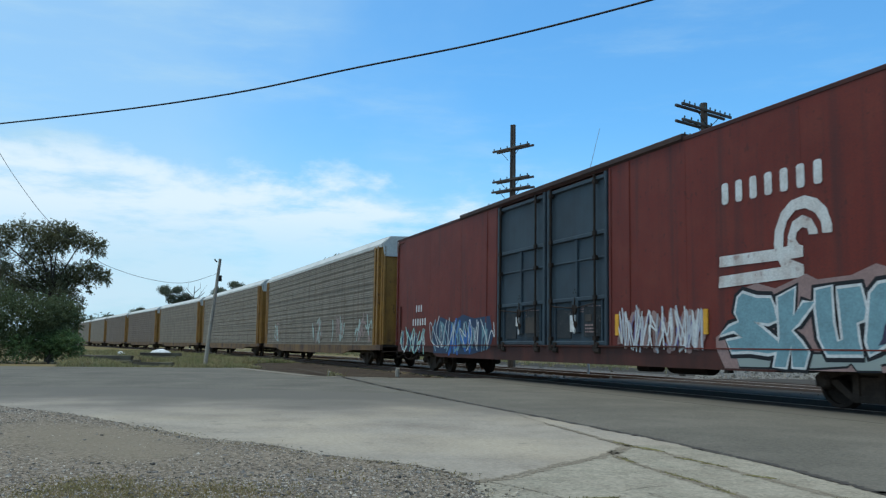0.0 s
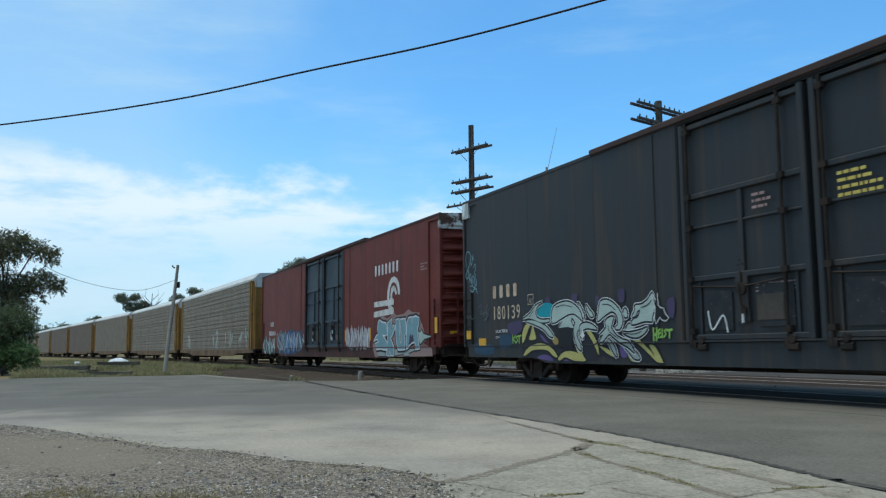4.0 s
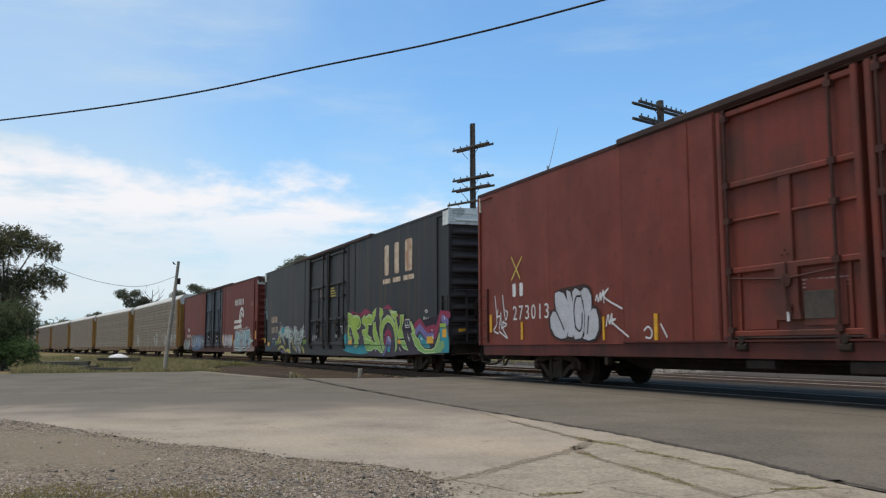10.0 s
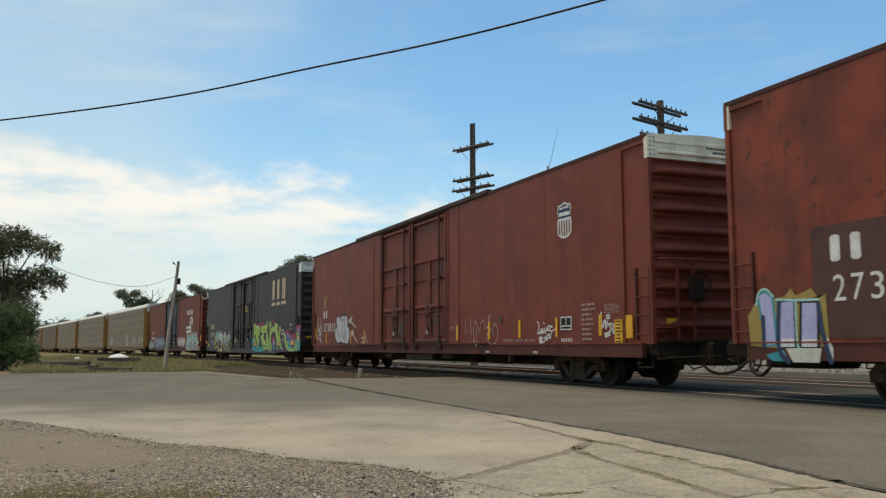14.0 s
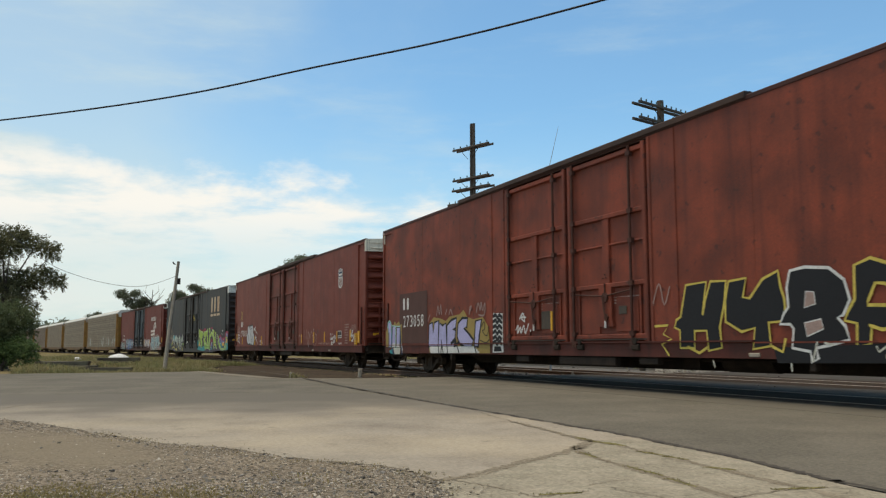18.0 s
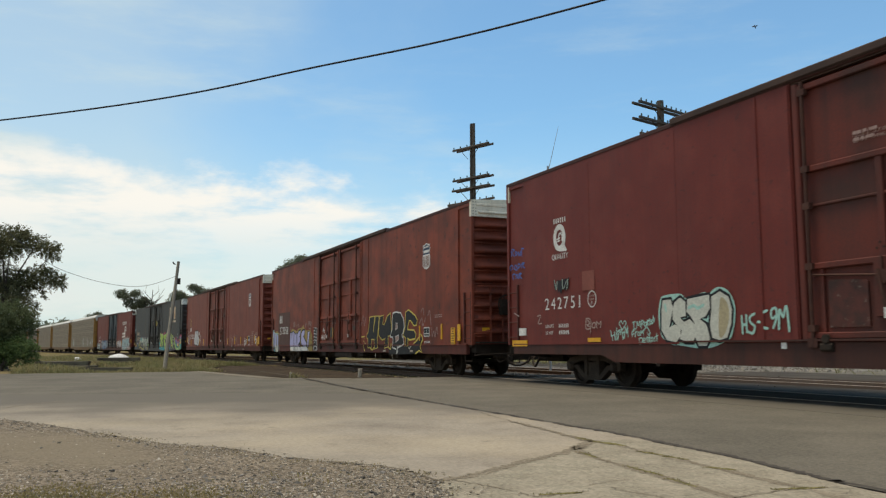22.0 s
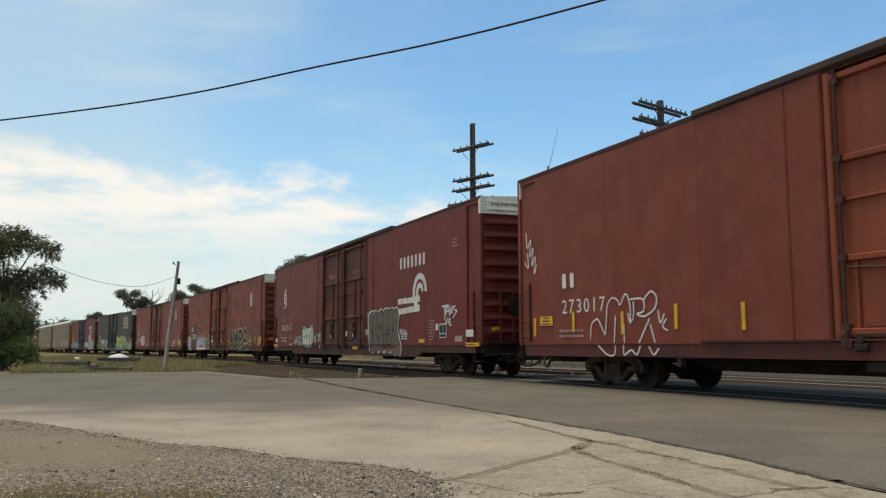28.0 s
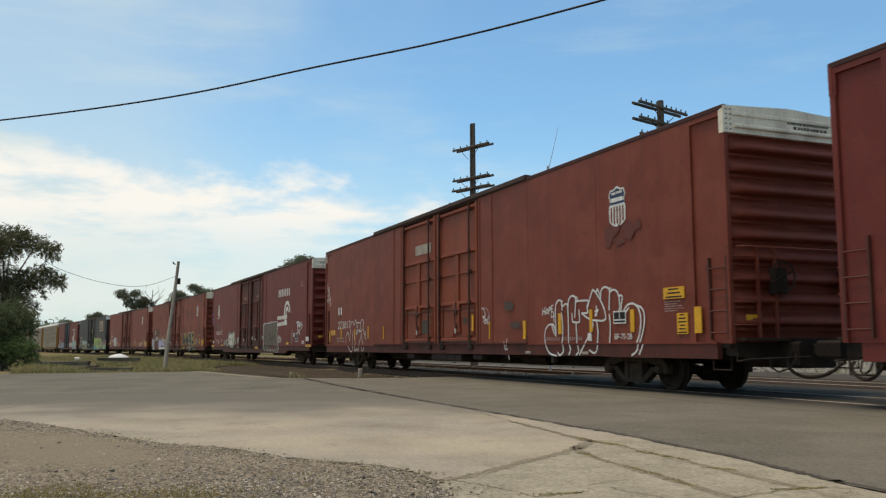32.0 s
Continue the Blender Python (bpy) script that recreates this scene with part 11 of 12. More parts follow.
UPPER = [(-0.5, -0.27, 6.59, 0.66), (0.0, 0.35, 6.67, 0.6), (0.5, 0.1, 6.11, 0.66), (-0.25, 0.8, 6.44, 0.55), (0.25, 1.26, 6.36, 0.49), (-0.5, 1.63, 6.13, 0.46), (0.0, 2.06, 5.89, 0.38), (0.5, 2.18, 6.2, 0.22), (-0.25, 0.6, 6.88, 0.27), (0.25, -0.78, 6.27, 0.88), (-0.5, -0.91, 5.28, 0.88)]
LOWER = [(-0.5, 0.18, 4.53, 0.6), (0.0, 0.8, 4.55, 0.55), (0.5, 1.33, 4.76, 0.49), (-0.25, 1.79, 4.57, 0.49), (0.25, 2.25, 4.44, 0.42), (-0.5, 2.49, 4.34, 0.24), (0.0, 1.87, 4.98, 0.27), (0.5, 0.56, 4.0, 0.49), (-0.25, -0.15, 4.03, 0.66), (0.25, 1.08, 4.26, 0.33), (-0.5, -0.67, 4.02, 0.88), (0.0, 1.59, 3.97, 0.2), (0.5, 1.76, 3.72, 0.15), (-0.25, 0.84, 3.66, 0.33)]
UPPER += [(-0.3, -1.75, 6.55, 0.75), (0.1, -2.7, 6.2, 0.7), (-0.3, -2.9, 5.0, 0.9), (0.2, -2.4, 3.9, 1.1), (0.0, -1.5, 3.6, 0.9)]
tree("shade_tree", -49.1, -3.28, -0.16, 3.9, UPPER + LOWER, 4700, 0.05, M_LEAF, "broad olive-green shade tree with a gappy drooping crown", 0.24, (0.1, -0.1), 3, limbs=UPPER[2:7:2] + UPPER[9:] + LOWER[1:4], twigs=(14, 0.55))
tree("bush", -47.99, -3.21, -0.16, 1.0, [(-0.5, 1.1, 3.02, 0.37), (0.0, 0.66, 3.31, 0.37), (0.5, 1.25, 2.64, 0.24), (-0.25, 0.22, 3.4, 0.43), (0.25, 1.05, 2.25, 0.27), (0.0, 0.0, 2.4, 0.6)], 600, 0.045, M_LEAF, "thin greyish-green bush under the shade tree", 0.07, (0, 0), 6, "bush", twigs=(12, 0.1))
tree("bush", -45.8, -3.06, -0.16, 0.8, [(-0.5, 0.25, 2.56, 0.66), (0.0, 0.75, 2.38, 0.56), (0.5, 0.03, 2.01, 0.82), (-0.25, 0.86, 1.83, 0.46), (0.25, -0.56, 2.37, 0.92), (-0.5, 0.3, 1.37, 0.61), (0.2, -1.6, 1.9, 1.3), (0.0, -2.6, 2.6, 1.2), (0.3, -2.3, 1.0, 1.1), (0.2, -0.5, 0.9, 0.9), (0.3, 0.7, 0.9, 0.5)], 3600, 0.05, M_LEAF2, "dense dark green bush at the road's edge", 0.07, (0, 0), 4, "bush", twigs=(14, 0.05))
tree("bush", -44.6, -2.98, -0.16, 0.4, [(-0.5, 0.71, 1.1, 0.5), (0.0, 0.32, 0.92, 0.45), (0.5, 1.12, 0.92, 0.32), (-0.25, 0.09, 0.66, 0.4), (0.25, 1.3, 0.56, 0.2), (-0.5, -0.32, 0.93, 0.5), (0.1, 0.7, 0.4, 0.45), (0.0, -1.2, 0.7, 0.6)], 800, 0.05, M_LEAF3, "low bright green bush in the grass", 0.05, (0, 0), 5, "bush", twigs=(14, 0.0))
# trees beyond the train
tree("field_tree", -180.0, 10.4, -0.1, 7.5, strewn(70, [(0, 0, 11.2, 1.2), (0, -2.0, 10.8, 1.3), (0, -1.2, 9.6, 1.2), (0, 1.6, 10.0, 1.4), (0, 2.6, 9.2, 1.0), (0, 0.6, 8.8, 1.5), (0, -3.0, 11.3, 0.7)], 0.5, 1.0, 145), 9500, 0.13, M_LEAF_HAZED, "distant half-bare tree with leafy lower clumps", 0.3, (0, 0.2), 7)
tree("field_tree", -155.0, 18.6, -0.1, 7.5, strewn(70, [(0, 0, 10.8, 1.2), (0, -2.4, 9.8, 1.1), (0, -3.4, 9.0, 0.9), (0, 1.8, 10.5, 1.1), (0, 3.2, 10.0, 0.9), (0, 1.0, 9.2, 1.3), (0, -1.2, 9.0, 1.2)], 0.5, 1.0, 144), 11000, 0.12, M_LEAF_HAZED, "distant spreading green tree beyond the train", 0.35, (0, 0), 8)
tree("field_tree", -236.0, 4.9, -0.1, 6.0, strewn(70, [(0, 0, 8.8, 1.1), (0, -1.6, 8.5, 0.9), (0, 1.8, 8.2, 0.9)], 0.5, 1.0, 59), 4000, 0.15, M_LEAF_HAZED, "small distant green tree", 0.25, (0, 0), 9)
tree("field_tree", -108.6, 26.5, -0.1, 8.0, strewn(70, [(0, 0, 11.7, 1.0), (0, -1.5, 10.9, 1.1), (0, -2.6, 10.2, 1.0), (0, 1.2, 11.2, 0.9), (0, 2.0, 10.4, 0.9), (0, 0.2, 10.2, 1.2)], 0.5, 1.0, 126), 12000, 0.11, M_LEAF_HAZED, "dark green tree beyond the train", 0.3, (0, 0), 10)


def bare_tops():
    """Bare twigs that stand up out of the half-bare tree."""
    rng = random.Random(12)
    t = thing("bare_tree", pose(-179.0, 13.2, -0.1), "bare grey dead tree among the distant trees", "tree", "trees")
    bm = bmesh.new()
    tube(bm, [(0, 0, 0), (0, 0.2, 8), (0, 0.4, 12.2)], 0.2, 6, 0.05)
    part("trunk", bm, M_BARK, t)
    for i in range(16):
        bm = bmesh.new()
        z = rng.uniform(6, 11)
        s = rng.choice((-1, 1))
        tube(bm, [(0, 0.3, z), (rng.uniform(-0.5, 0.5), 0.3 + s * rng.uniform(0.6, 1.4), z + rng.uniform(0.8, 1.6)), (rng.uniform(-1, 1), 0.3 + s * rng.uniform(1.0, 2.4), z + rng.uniform(1.8, 3.2))], 0.06, 4, 0.02)
        part("limb", bm, M_BARK, t)


bare_tops()


def far_woods():
    """Low woods along the horizon."""
    rng = random.Random(21)
    clumps = []
    for i in range(26):
        y = -22 + i * 1.3
        high = 2.6 if -14 < y < 0 else 0.0
        clumps.append((-285 + rng.uniform(-8, 8), y, rng.uniform(2.0, 6.6) + high, rng.uniform(1.6, 2.6)))
        clumps.append((-285 + rng.uniform(-8, 8), y, rng.uniform(2.0, 5.0) + high, rng.uniform(1.6, 2.6)))
    for i in range(120):
        y = -60 + i * 2.6
        clumps.append((-420 + rng.uniform(-20, 20), y, rng.uniform(1.5, 6.0), rng.uniform(3.0, 5.0)))
    for i in range(110):
        x = -330 + i * 4.2
        clumps.append((x, 190 + rng.uniform(-15, 15), rng.uniform(1.5, 6.5), rng.uniform(3.0, 5.5)))
    verts, faces = leaf_mass(clumps, 30000, 0.5, rng, 0.9)
    # the grove that shows over the last cars, rising to the north
    grove = [(-285 + rng.uniform(-4, 4), y, rng.uniform(0.45, 0.97) * (6.2 + 0.32 * (y + 12)), rng.uniform(0.7, 1.2)) for y in [-13 + 0.11 * k for k in range(100)]]
    more, quads = leaf_mass(grove, 16000, 0.22, rng, 0.9)
    faces += [tuple(i + len(verts) for i in q) for q in quads]
    verts += more
    me = bpy.data.meshes.new("far_woods")
    me.from_pydata(verts, [], faces)
    me.materials.append(M_LEAF_HAZED)
    tagged(new("far_woods", me), "low distant woods along the horizon", "woods", kind="stuff")


far_woods()


def scatter_grass(name, count, spots, height, label, seed, mat=None, spread=0.07):
    """Blades of grass: each a bent narrow strip; spots gives a place for each tuft."""
    rng = random.Random(seed)
    verts, faces = [], []
    for _ in range(count):
        x, y, z, k = spots(rng)
        for _ in range(7):
            a = rng.uniform(0, 2 * math.pi)
            h = height * k * rng.uniform(0.5, 1.3)
            w = min(0.012 * (1 + h), 0.35 * h)
            d = Vector((math.cos(a), math.sin(a), 0))
            p = Vector((x + rng.gauss(0, spread), y + rng.gauss(0, spread), z))
            s = Vector((-d.y, d.x, 0)) * w
            n = len(verts)
            verts += [p - s, p + s, p + d * h * 0.3 + s * 0.7 + Vector((0, 0, h * 0.65)), p + d * h * 0.3 - s * 0.7 + Vector((0, 0, h * 0.65)), p + d * h * 0.75 + Vector((0, 0, h))]
            faces += [(n, n + 1, n + 2, n + 3), (n + 3, n + 2, n + 4)]
    me = bpy.data.meshes.new(name)
    me.from_pydata(verts, [], faces)
    me.materials.append(mat or M_GRASS)
    tagged(new(name, me), label, "grass", kind="stuff")


def verge(rng):
    a = rng.uniform(34.8, 110) if rng.random() < 0.5 else rng.uniform(34.8, 60)
    x, y, th = on_track(a, rng.uniform(-14, -6.5 if a < 46 else -2.6))
    clump = noise.noise((x * 0.25, y * 0.4, 3.0))
    return x, y, -0.17, max(0.25, 0.8 + clump * 1.1)


scatter_grass("verge_grass", 6000, verge, 0.26, "rough uneven grass verge, half green and half dry", 31)


def beyond(rng):
    return rng.uniform(-130, 25), rng.uniform(22, 60), -0.17, rng.uniform(0.5, 1.2)


scatter_grass("field_grass", 7000, beyond, 0.3, "green grass field beyond the tracks", 32)


def along(line, spread, z):
    segs = [(Vector(a), Vector(b)) for a, b in zip(line, line[1:])]
    total = sum((b - a).length for a, b in segs)

    def spot(rng):
        d = rng.uniform(0, total)
        for a, b in segs:
            if d <= (b - a).length:
                p = a.lerp(b, d / (b - a).length)
                break
            d -= (b - a).length
        return p.x + rng.gauss(0, spread), p.y + rng.gauss(0, spread), z, rng.uniform(0.3, 1.2)
    return spot


EDGE = [(-12.27, -0.82), (-10.46, 0.01), (-9.45, 0.41), (-8.58, 0.77), (-8.23, 1.09), (-7.32, 1.51), (-6.8, 1.78), (-6.4, 2.08), (-6.01, 2.21), (-5.4, 2.24), (-4.9, 2.11)]
scatter_grass("edge_weeds", 60, along(EDGE, 0.05, 0.0), 0.012, "short dry weeds at the crumbling edge of the concrete", 33, M_DRY)
scatter_grass("lot_grass", 520, lambda rng: (rng.gauss(-5.75, 0.3), rng.gauss(-0.15, 0.2), 0.006, rng.uniform(0.3, 1.0)), 0.016, "thin yellowed grass in the gravel", 37, M_DRY)
scatter_grass("lot_grass", 70, lambda rng: (rng.uniform(-6.2, -4.2), rng.gauss(1.55, 0.3), 0.006, rng.uniform(0.3, 1.0)), 0.018, "thin yellowed grass in the gravel", 38, M_DRY)


def in_cracks(rng):
    a, b, width = rng.choice(MOSSY)
    t = rng.random()
    return a[0] + (b[0] - a[0]) * t + rng.gauss(0, width * 0.25), a[1] + (b[1] - a[1]) * t + rng.gauss(0, width * 0.12), 0.0, rng.uniform(0.4, 1.2)


scatter_grass("crack_grass", 120, in_cracks, 0.010, "short green and yellow grass in the concrete's cracks", 61, M_MOSS, 0.02)
scatter_grass("crossing_weeds", 14, lambda rng: (rng.gauss(-26.2, 0.35), rng.gauss(6.2, 0.12), -0.06, rng.uniform(0.5, 1.2)), 0.15, "dry weeds beside the track at the crossing", 63, M_GRASS, 0.05)
scatter_grass("edge_grass", 70, along([(-7.0, 1.62), (-6.4, 2.0), (-6.0, 2.16), (-5.4, 2.18), (-5.0, 2.1)], 0.09, 0.004), 0.011, "low dry grass at the tip of the gravel", 64, M_DRY, 0.04)
scatter_grass("edge_grass", 130, along([(-9.9, 0.17), (-9.45, 0.34), (-8.58, 0.7), (-8.23, 0.98), (-7.5, 1.3), (-7.1, 1.45)], 0.07, 0.002), 0.011, "dry mossy grass along the concrete's edge", 39, M_DRY)
scatter_grass("lot_grass", 500, lambda rng: (rng.gauss(-5.5, 0.25), rng.gauss(0.5, 0.3), 0.006, rng.uniform(0.3, 1.0)), 0.015, "thin yellowed grass in the gravel", 40, M_DRY)


# ---- stones ----
def stones(name, count, spot, size, label, seed, material, flat=1.0):
    rng = random.Random(seed)
    verts, faces = [], []
    base = [(1, 0, 0), (-1, 0, 0), (0, 1, 0), (0, -1, 0), (0, 0, 1), (0, 0, -1)]
    tris = [(0, 2, 4), (2, 1, 4), (1, 3, 4), (3, 0, 4), (2, 0, 5), (1, 2, 5), (3, 1, 5), (0, 3, 5)]
    for _ in range(count):
        x, y, z = spot(rng)
        s = size * rng.lognormvariate(0, 0.45)
        turn = Euler((rng.uniform(0, 6), rng.uniform(0, 6), rng.uniform(0, 6))).to_matrix()
        n = len(verts)
        for b in base:
            v = turn @ Vector((b[0] * rng.uniform(0.7, 1.2), b[1] * rng.uniform(0.6, 1.0), b[2] * rng.uniform(0.4, 0.8)))
            verts.append((x + v.x * s, y + v.y * s, z + v.z * s * flat))
        faces += [(n + a, n + b, n + c) for a, b, c in tris]
    me = bpy.data.meshes.new(name)
    me.from_pydata(verts, [], faces)
    me.materials.append(material)
    tagged(new(name, me), label, "stones", kind="stuff")


def inside(p, ring):
    x, y, hit = p[0], p[1], False
    for (x0, y0), (x1, y1) in zip(ring, ring[1:] + ring[:1]):
        if (y0 > y) != (y1 > y) and x < (x1 - x0) * (y - y0) / (y1 - y0) + x0:
            hit = not hit
    return hit


def in_lot(rng):
    while True:
        p = (rng.uniform(-13.5, -3.2), rng.uniform(-2.5, 2.35))
        if inside(p, GRAVEL) and not (inside(p, DUST) and rng.random() < 0.93) and (rng.random() < 0.35 + 0.9 * max(0, noise.noise((p[0] * 0.7, p[1] * 0.7, 1.0))) or p[0] > -6.2):
            return p[0], p[1], 0.007


stones("gravel_stones", 26000, in_lot, 0.0066, "loose grey gravel stones", 41, M_STONE, 0.6)
stones("gravel_stones", 4200, in_lot, 0.0125, "larger grey stones among the gravel", 47, surface("grey_field_stone", (0.165, 0.150, 0.132), (0.11, 0.1, 0.088), 0.95, island=0.55, gloss=0.08), 0.55)
stones("rubble", 380, lambda rng: (lambda s: (s[0], s[1], 0.012))(along(EDGE, 0.09, 0)(rng)), 0.011, "broken concrete rubble along the apron's edge", 42, surface("concrete_rubble", (0.33, 0.285, 0.22), None, 0.95, island=0.45, gloss=0.08), 0.4)
stones("rubble", 60, lambda rng: (rng.gauss(-5.15, 0.35), rng.gauss(2.25, 0.12), 0.012), 0.012, "broken concrete rubble in a pothole", 43, MATS["concrete_rubble"], 0.5)


def on_bed(side0, side1, a0, a1):
    def spot(rng):
        x, y, _ = on_track(rng.uniform(a0, a1), rng.uniform(side0, side1))
        return x, y, -0.17
    return spot


stones("ballast_stones", 9000, on_bed(-2.5, 2.5, 24.2, 60), 0.035, "dark crushed ballast stones", 44, surface("ballast_stone", (0.11, 0.085, 0.066), (0.07, 0.055, 0.043), 0.95, island=0.5))
stones("ballast_stones", 8000, lambda rng: (rng.uniform(-60, 10), rng.uniform(13.6, 15.2) if rng.random() < 0.5 else rng.uniform(18.3, 20.5), -0.09), 0.04, "dusty ballast stones between the two tracks", 45, surface("dusty_ballast", (0.135, 0.118, 0.096), (0.09, 0.078, 0.064), 0.95, island=0.4))
bm = bmesh.new()
for ya, yb, h in ((13.5, 15.3, -0.07), (18.2, 20.8, -0.05)):
    prism(bm, [(ya - 0.2, -0.3), (yb + 0.2, -0.3), (yb - 0.3, h), (ya + 0.3, h)], 0, -60, -24.3)
bmesh.ops.recalc_face_normals(bm, faces=bm.faces)
solid("ballast_ridge", bm, surface("dusty_ballast_bed", (0.12, 0.104, 0.085), (0.082, 0.072, 0.058), 0.95, bump=0.9, bump_size=0.04, speckle=0.4), "dusty gravel ridges beside the tracks", "gravel", kind="structure")


# a plain dark strip of ground; the sheet's name seeds its ragged outline
sheet("cinder_strip", [(-64, 20.6), (-25.5, 20.6), (-23.0, 22.6), (-30, 27.0), (-64, 26.0)], -0.085, surface("dark_far_ground", (0.062, 0.054, 0.044), (0.040, 0.034, 0.028), 0.95, grain=20.0, spots=0.7, bump=0.9, bump_size=0.04, speckle=0.35, gloss=0.05), "dark strip of ground past the second track", 0.1, 0.3)

# ---- gravel bank beyond the crossing ----
def bank_at(u, v):
    """A point of the bank: u along it, v from its foot to its crest."""
    x = (-24.4 + 7.4 * u) * (1 - v) + (-31.6 + 8.0 * u) * v
    y = (17.9 + 17.0 * u) * (1 - v) + (23.4 + 20.0 * u) * v
    z = -0.10 + 0.34 * min(1.0, v * 1.5) + 0.06 * noise.noise((x * 0.9, y * 0.9, 4.0))
    return x, y, z


bm = bmesh.new()
grid = [[bm.verts.new(bank_at(i / 60, j / 24)) for j in range(25)] for i in range(61)]
for i in range(60):
    for j in range(24):
        bm.faces.new((grid[i][j], grid[i + 1][j], grid[i + 1][j + 1], grid[i][j + 1]))
solid("gravel_bank", bm, surface("pale_ballast_bed", (0.215, 0.192, 0.158), (0.15, 0.134, 0.108), 0.95, bump=0.9, bump_size=0.04, speckle=0.4), "low bank of pale gravel beyond the crossing", "gravel", kind="structure", smooth=True)
stones("bank_stones", 6000, lambda rng: bank_at(rng.random(), rng.random()), 0.045, "loose pale stones on the gravel bank", 46, surface("pale_ballast", (0.235, 0.212, 0.175), (0.16, 0.144, 0.118), 0.95, island=0.4))


# ---- ties under the rails, old ties and posts in the verge ----
def build_ties():
    me = None
    bm = bmesh.new()
    box(bm, -0.115, 0.115, -1.3, 1.3, -0.14, 0.0, 0.012)
    me = bpy.data.meshes.new("tie")
    bm.to_mesh(me)
    bm.free()
    me.materials.append(M_TIE)
    holder = tagged(new("track_ties", None), "dark creosoted wooden ties under the rails", "ties", kind="structure")
    rng = random.Random(8)
    for off, a1 in ((0.0, 85), (4.95, 60)):
        a = 24.3
        while a < a1:
            x, y, th = on_track(a, off)
            shared("tie", me, holder, pose(x, y, -0.165 + rng.uniform(-0.006, 0.006), 0, 0, math.degrees(th) + rng.uniform(-1.5, 1.5)))
            a += 0.53


build_ties()


def log(x, y, length, turn, z, label, seed):
    rng = random.Random(seed)
    bm = bmesh.new()
    box(bm, -length / 2, length / 2, -0.12, 0.12, 0, 0.2, 0.02)
    for v in bm.verts:
        v.co += Vector((rng.uniform(-0.05, 0.05), rng.uniform(-0.02, 0.02), rng.uniform(-0.02, 0.02)))
    ob = solid("old_tie", bm, M_OLD_TIE, label, "timber", "old ties in the grass")
    ob.matrix_basis = pose(x, y, z, 0, 0, turn)


for i, (x, y, ln, turn, z) in enumerate([(-43.5, -0.6, 2.5, 72, -0.14), (-44.3, -0.2, 2.5, 80, -0.14), (-43.9, -0.5, 2.4, 68, 0.06), (-57.0, 2.0, 2.6, 75, -0.14), (-57.6, 2.4, 2.6, 70, -0.14), (-58.0, 3.3, 2.5, 82, -0.14), (-57.3, 2.5, 2.5, 77, 0.06), (-57.8, 4.2, 2.5, 65, -0.14), (-40.0, 1.2, 2.4, 60, -0.15)]):
    log(x, y, ln, turn, z, "weathered old wooden tie lying in the grass", i)


def stub_post(x, y, h, r, label, wood=None):
    bm = bmesh.new()
    tube(bm, [(0, 0, -0.1), (0.01, 0.0, h * 0.6), (0.02, 0.01, h)], r, 9, r * 0.9)
    ob = solid("stub_post", bm, wood or M_WOOD, label, "post", "stub posts by the track")
    ob.matrix_basis = pose(x, y, -0.16)


stub_post(-26.7, 8.35, 0.36, 0.075, "short sawn-off wooden post beside the track")
stub_post(-28.0, 20.0, 0.62, 0.13, "dark stubby post beyond the second track", M_WOOD_DK)
stub_post(-27.4, 6.3, 0.24, 0.06, "short broken wooden post beside the track")


def boulder(x, y, sx, sy, sz, label, seed, mat):
    rng = random.Random(seed)
    bm = bmesh.new()
    bmesh.ops.create_icosphere(bm, subdivisions=3, radius=1.0)
    for v in bm.verts:
        k = 1 + 0.12 * noise.noise(v.co * 1.7 + Vector((seed, 0, 0)))
        v.co = Vector((v.co.x * sx, v.co.y * sy, max(-0.15, v.co.z) * sz)) * k
    ob = solid("boulder", bm, mat, label, "boulder", "white boulders", smooth=True)
    ob.matrix_basis = pose(x, y, -0.16)


boulder(-74.0, 3.2, 0.55, 0.85, 0.52, "smooth white-painted boulder in the grass", 1, M_TARP)
boulder(-72.5, 0.2, 0.25, 0.3, 0.34, "small pale boulder in the grass", 2, M_TARP)


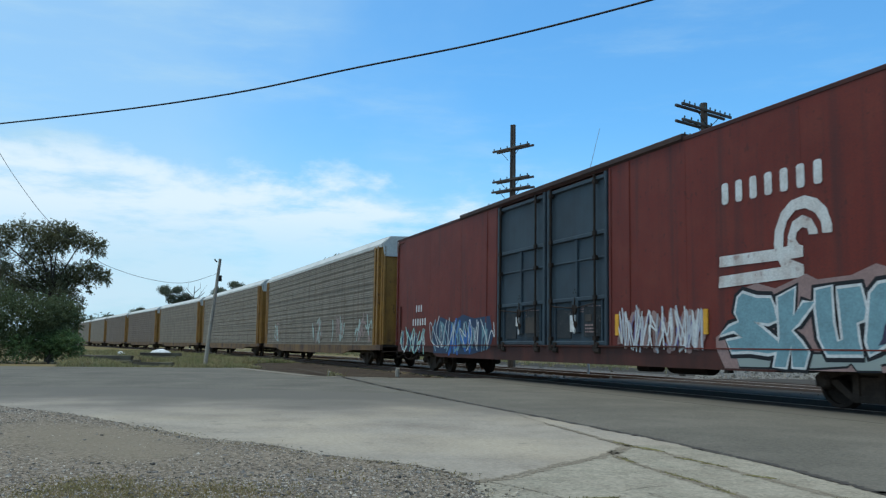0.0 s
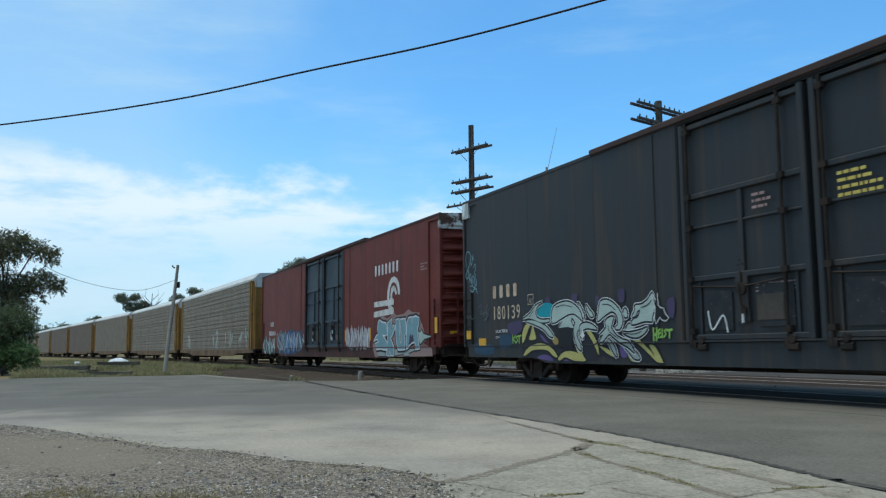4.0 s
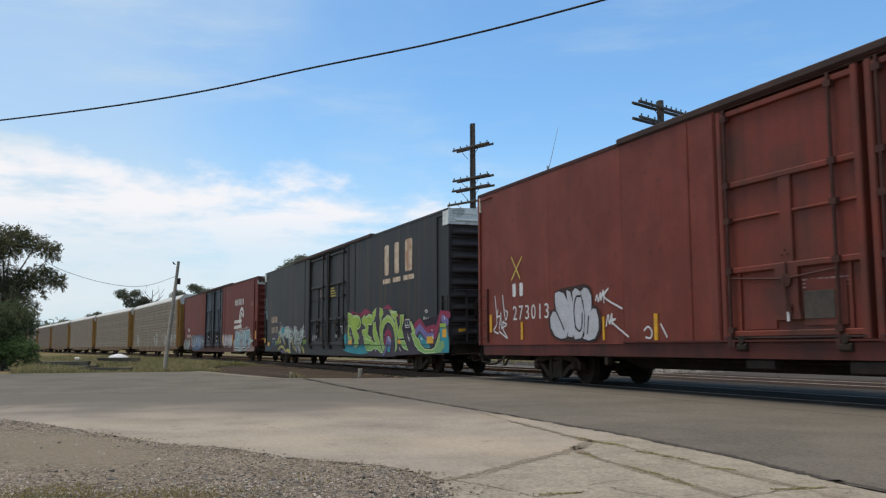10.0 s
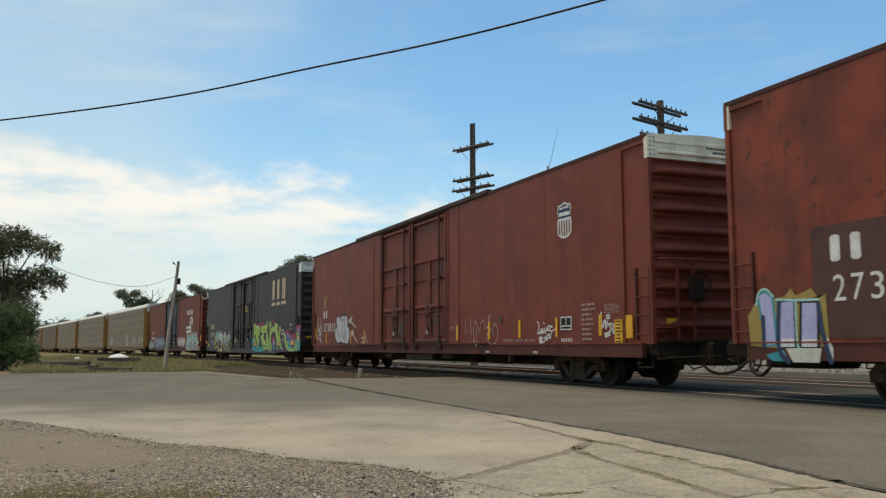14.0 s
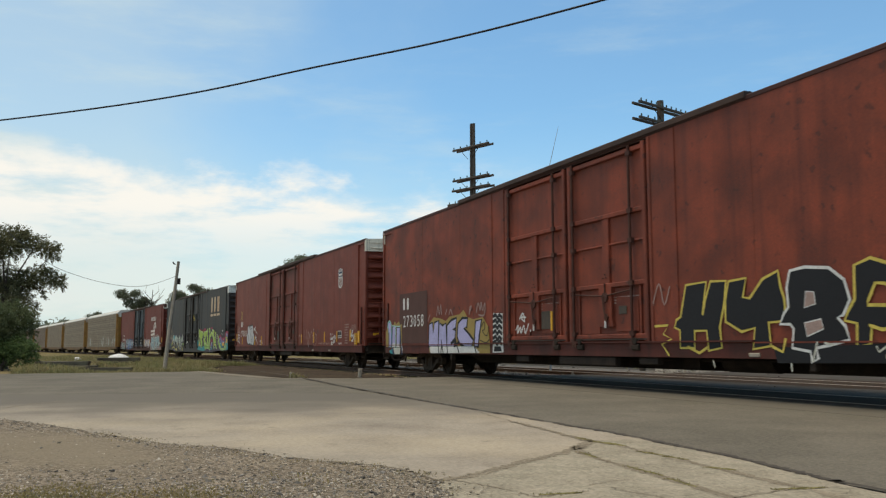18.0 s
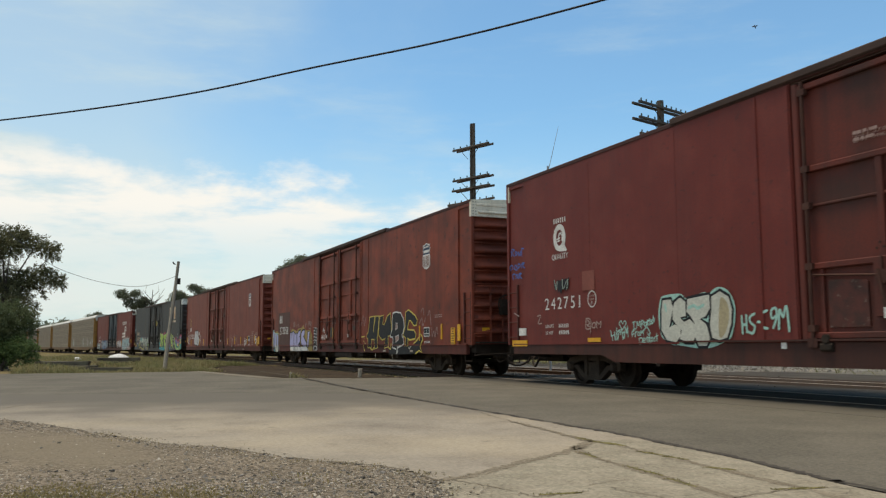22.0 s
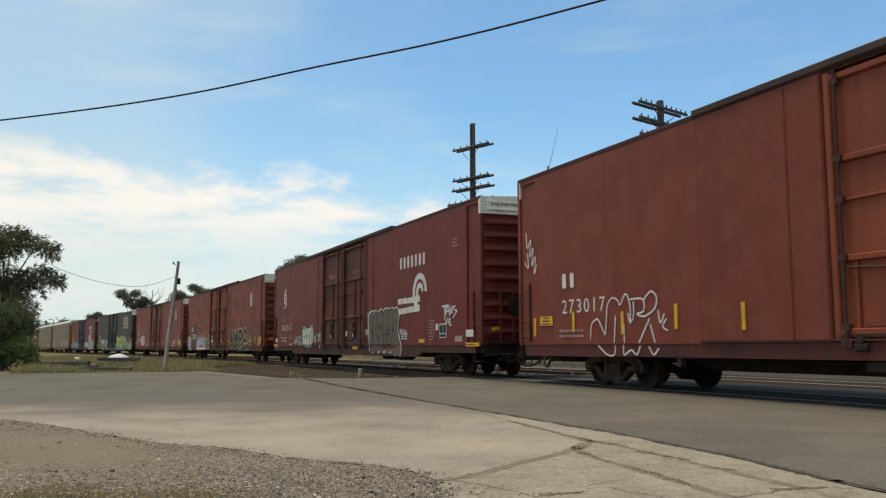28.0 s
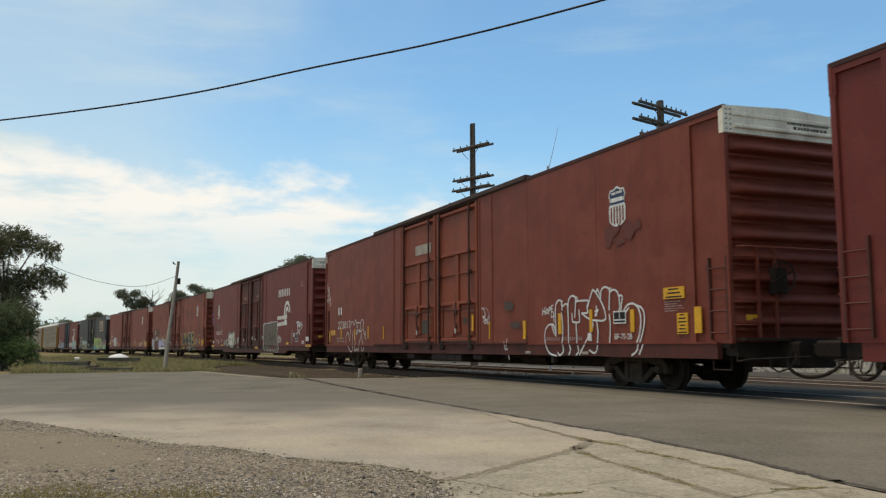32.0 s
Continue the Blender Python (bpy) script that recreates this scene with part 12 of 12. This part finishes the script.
# ---- a fly that crosses close to the eye ----
def build_fly():
    f = thing("fly", pose(-0.8, 0.75, 2.2), "small dark fly in flight", "fly")
    bm = bmesh.new()
    tube(bm, [(-0.00225, 0, 0), (-0.001, 0, 0.0003), (0.0005, 0, 0.0004), (0.00175, 0, 0)], 0.0009, 8, 0.00065)
    part("body", bm, M_WIRE, f)
    bm = bmesh.new()
    tube(bm, [(0.0017, 0, 0), (0.00225, 0, 5e-05), (0.0028, 0, 0)], 0.0007, 8, 0.0004)
    part("head", bm, M_WIRE, f)
    for s in (-1, 1):
        bm = bmesh.new()
        prism(bm, [(0.0005, s * 0.0005), (0.00075, s * 0.002), (-0.0005, s * 0.00375), (-0.0015, s * 0.00325), (-0.001, s * 0.001)], 2, 0.0007, 0.0008)
        bmesh.ops.recalc_face_normals(bm, faces=bm.faces)
        part("wing", bm, M_WIRE2, f)
    return f


fly = build_fly()


# ---- movement ----
def train_at(t):
    """How far the train has rolled at t seconds."""
    u = (t - 18.75) / 13.25
    slower = 0.9 * max(0.0, 1 - t / 5.5) ** 2
    return (((-0.3884 * u - 0.1272) * u + 0.7537) * u + 61.953) * u + 76.389 + slower


def car_pose(at, half, t):
    a = train_at(t) - at
    fx, fy, _ = on_track(a + half)
    rx, ry, _ = on_track(a - half)
    return pose((fx + rx) / 2, (fy + ry) / 2, 0, 0, 0, math.degrees(math.atan2(ry - fy, rx - fx)))


def motions():
    for car, at, half in CARS:
        walk(car, [(t, car_pose(at, half, t)) for t in range(0, 33)])
    step = 0.1
    rolled = [(i * step, -math.degrees(train_at(i * step) / 0.416)) for i in range(321)]
    for w, dx in WHEELS:
        walk(w, [(t, pose(dx, 0, 0.416, 0, a % 360, 0)) for t, a in rolled])

    away, gone = pose(-0.7, 0.55, 2.4, 0, 0, -40), pose(0.2, 1.7, 1.5, 0, 0, -40)
    walk(fly, [(0.0, away), (21.7, away), (21.9, pose(-0.86, 0.686, 1.43, 0, 20, 160)), (21.96, pose(-0.829, 0.768, 1.300, 0, 25, 120)), (22.04, pose(-0.821, 0.780, 1.288, 0, 25, 120)), (22.1, pose(-0.66, 0.93, 1.25, 0, 10, 60)), (22.4, gone), (32.0, gone)])


motions()
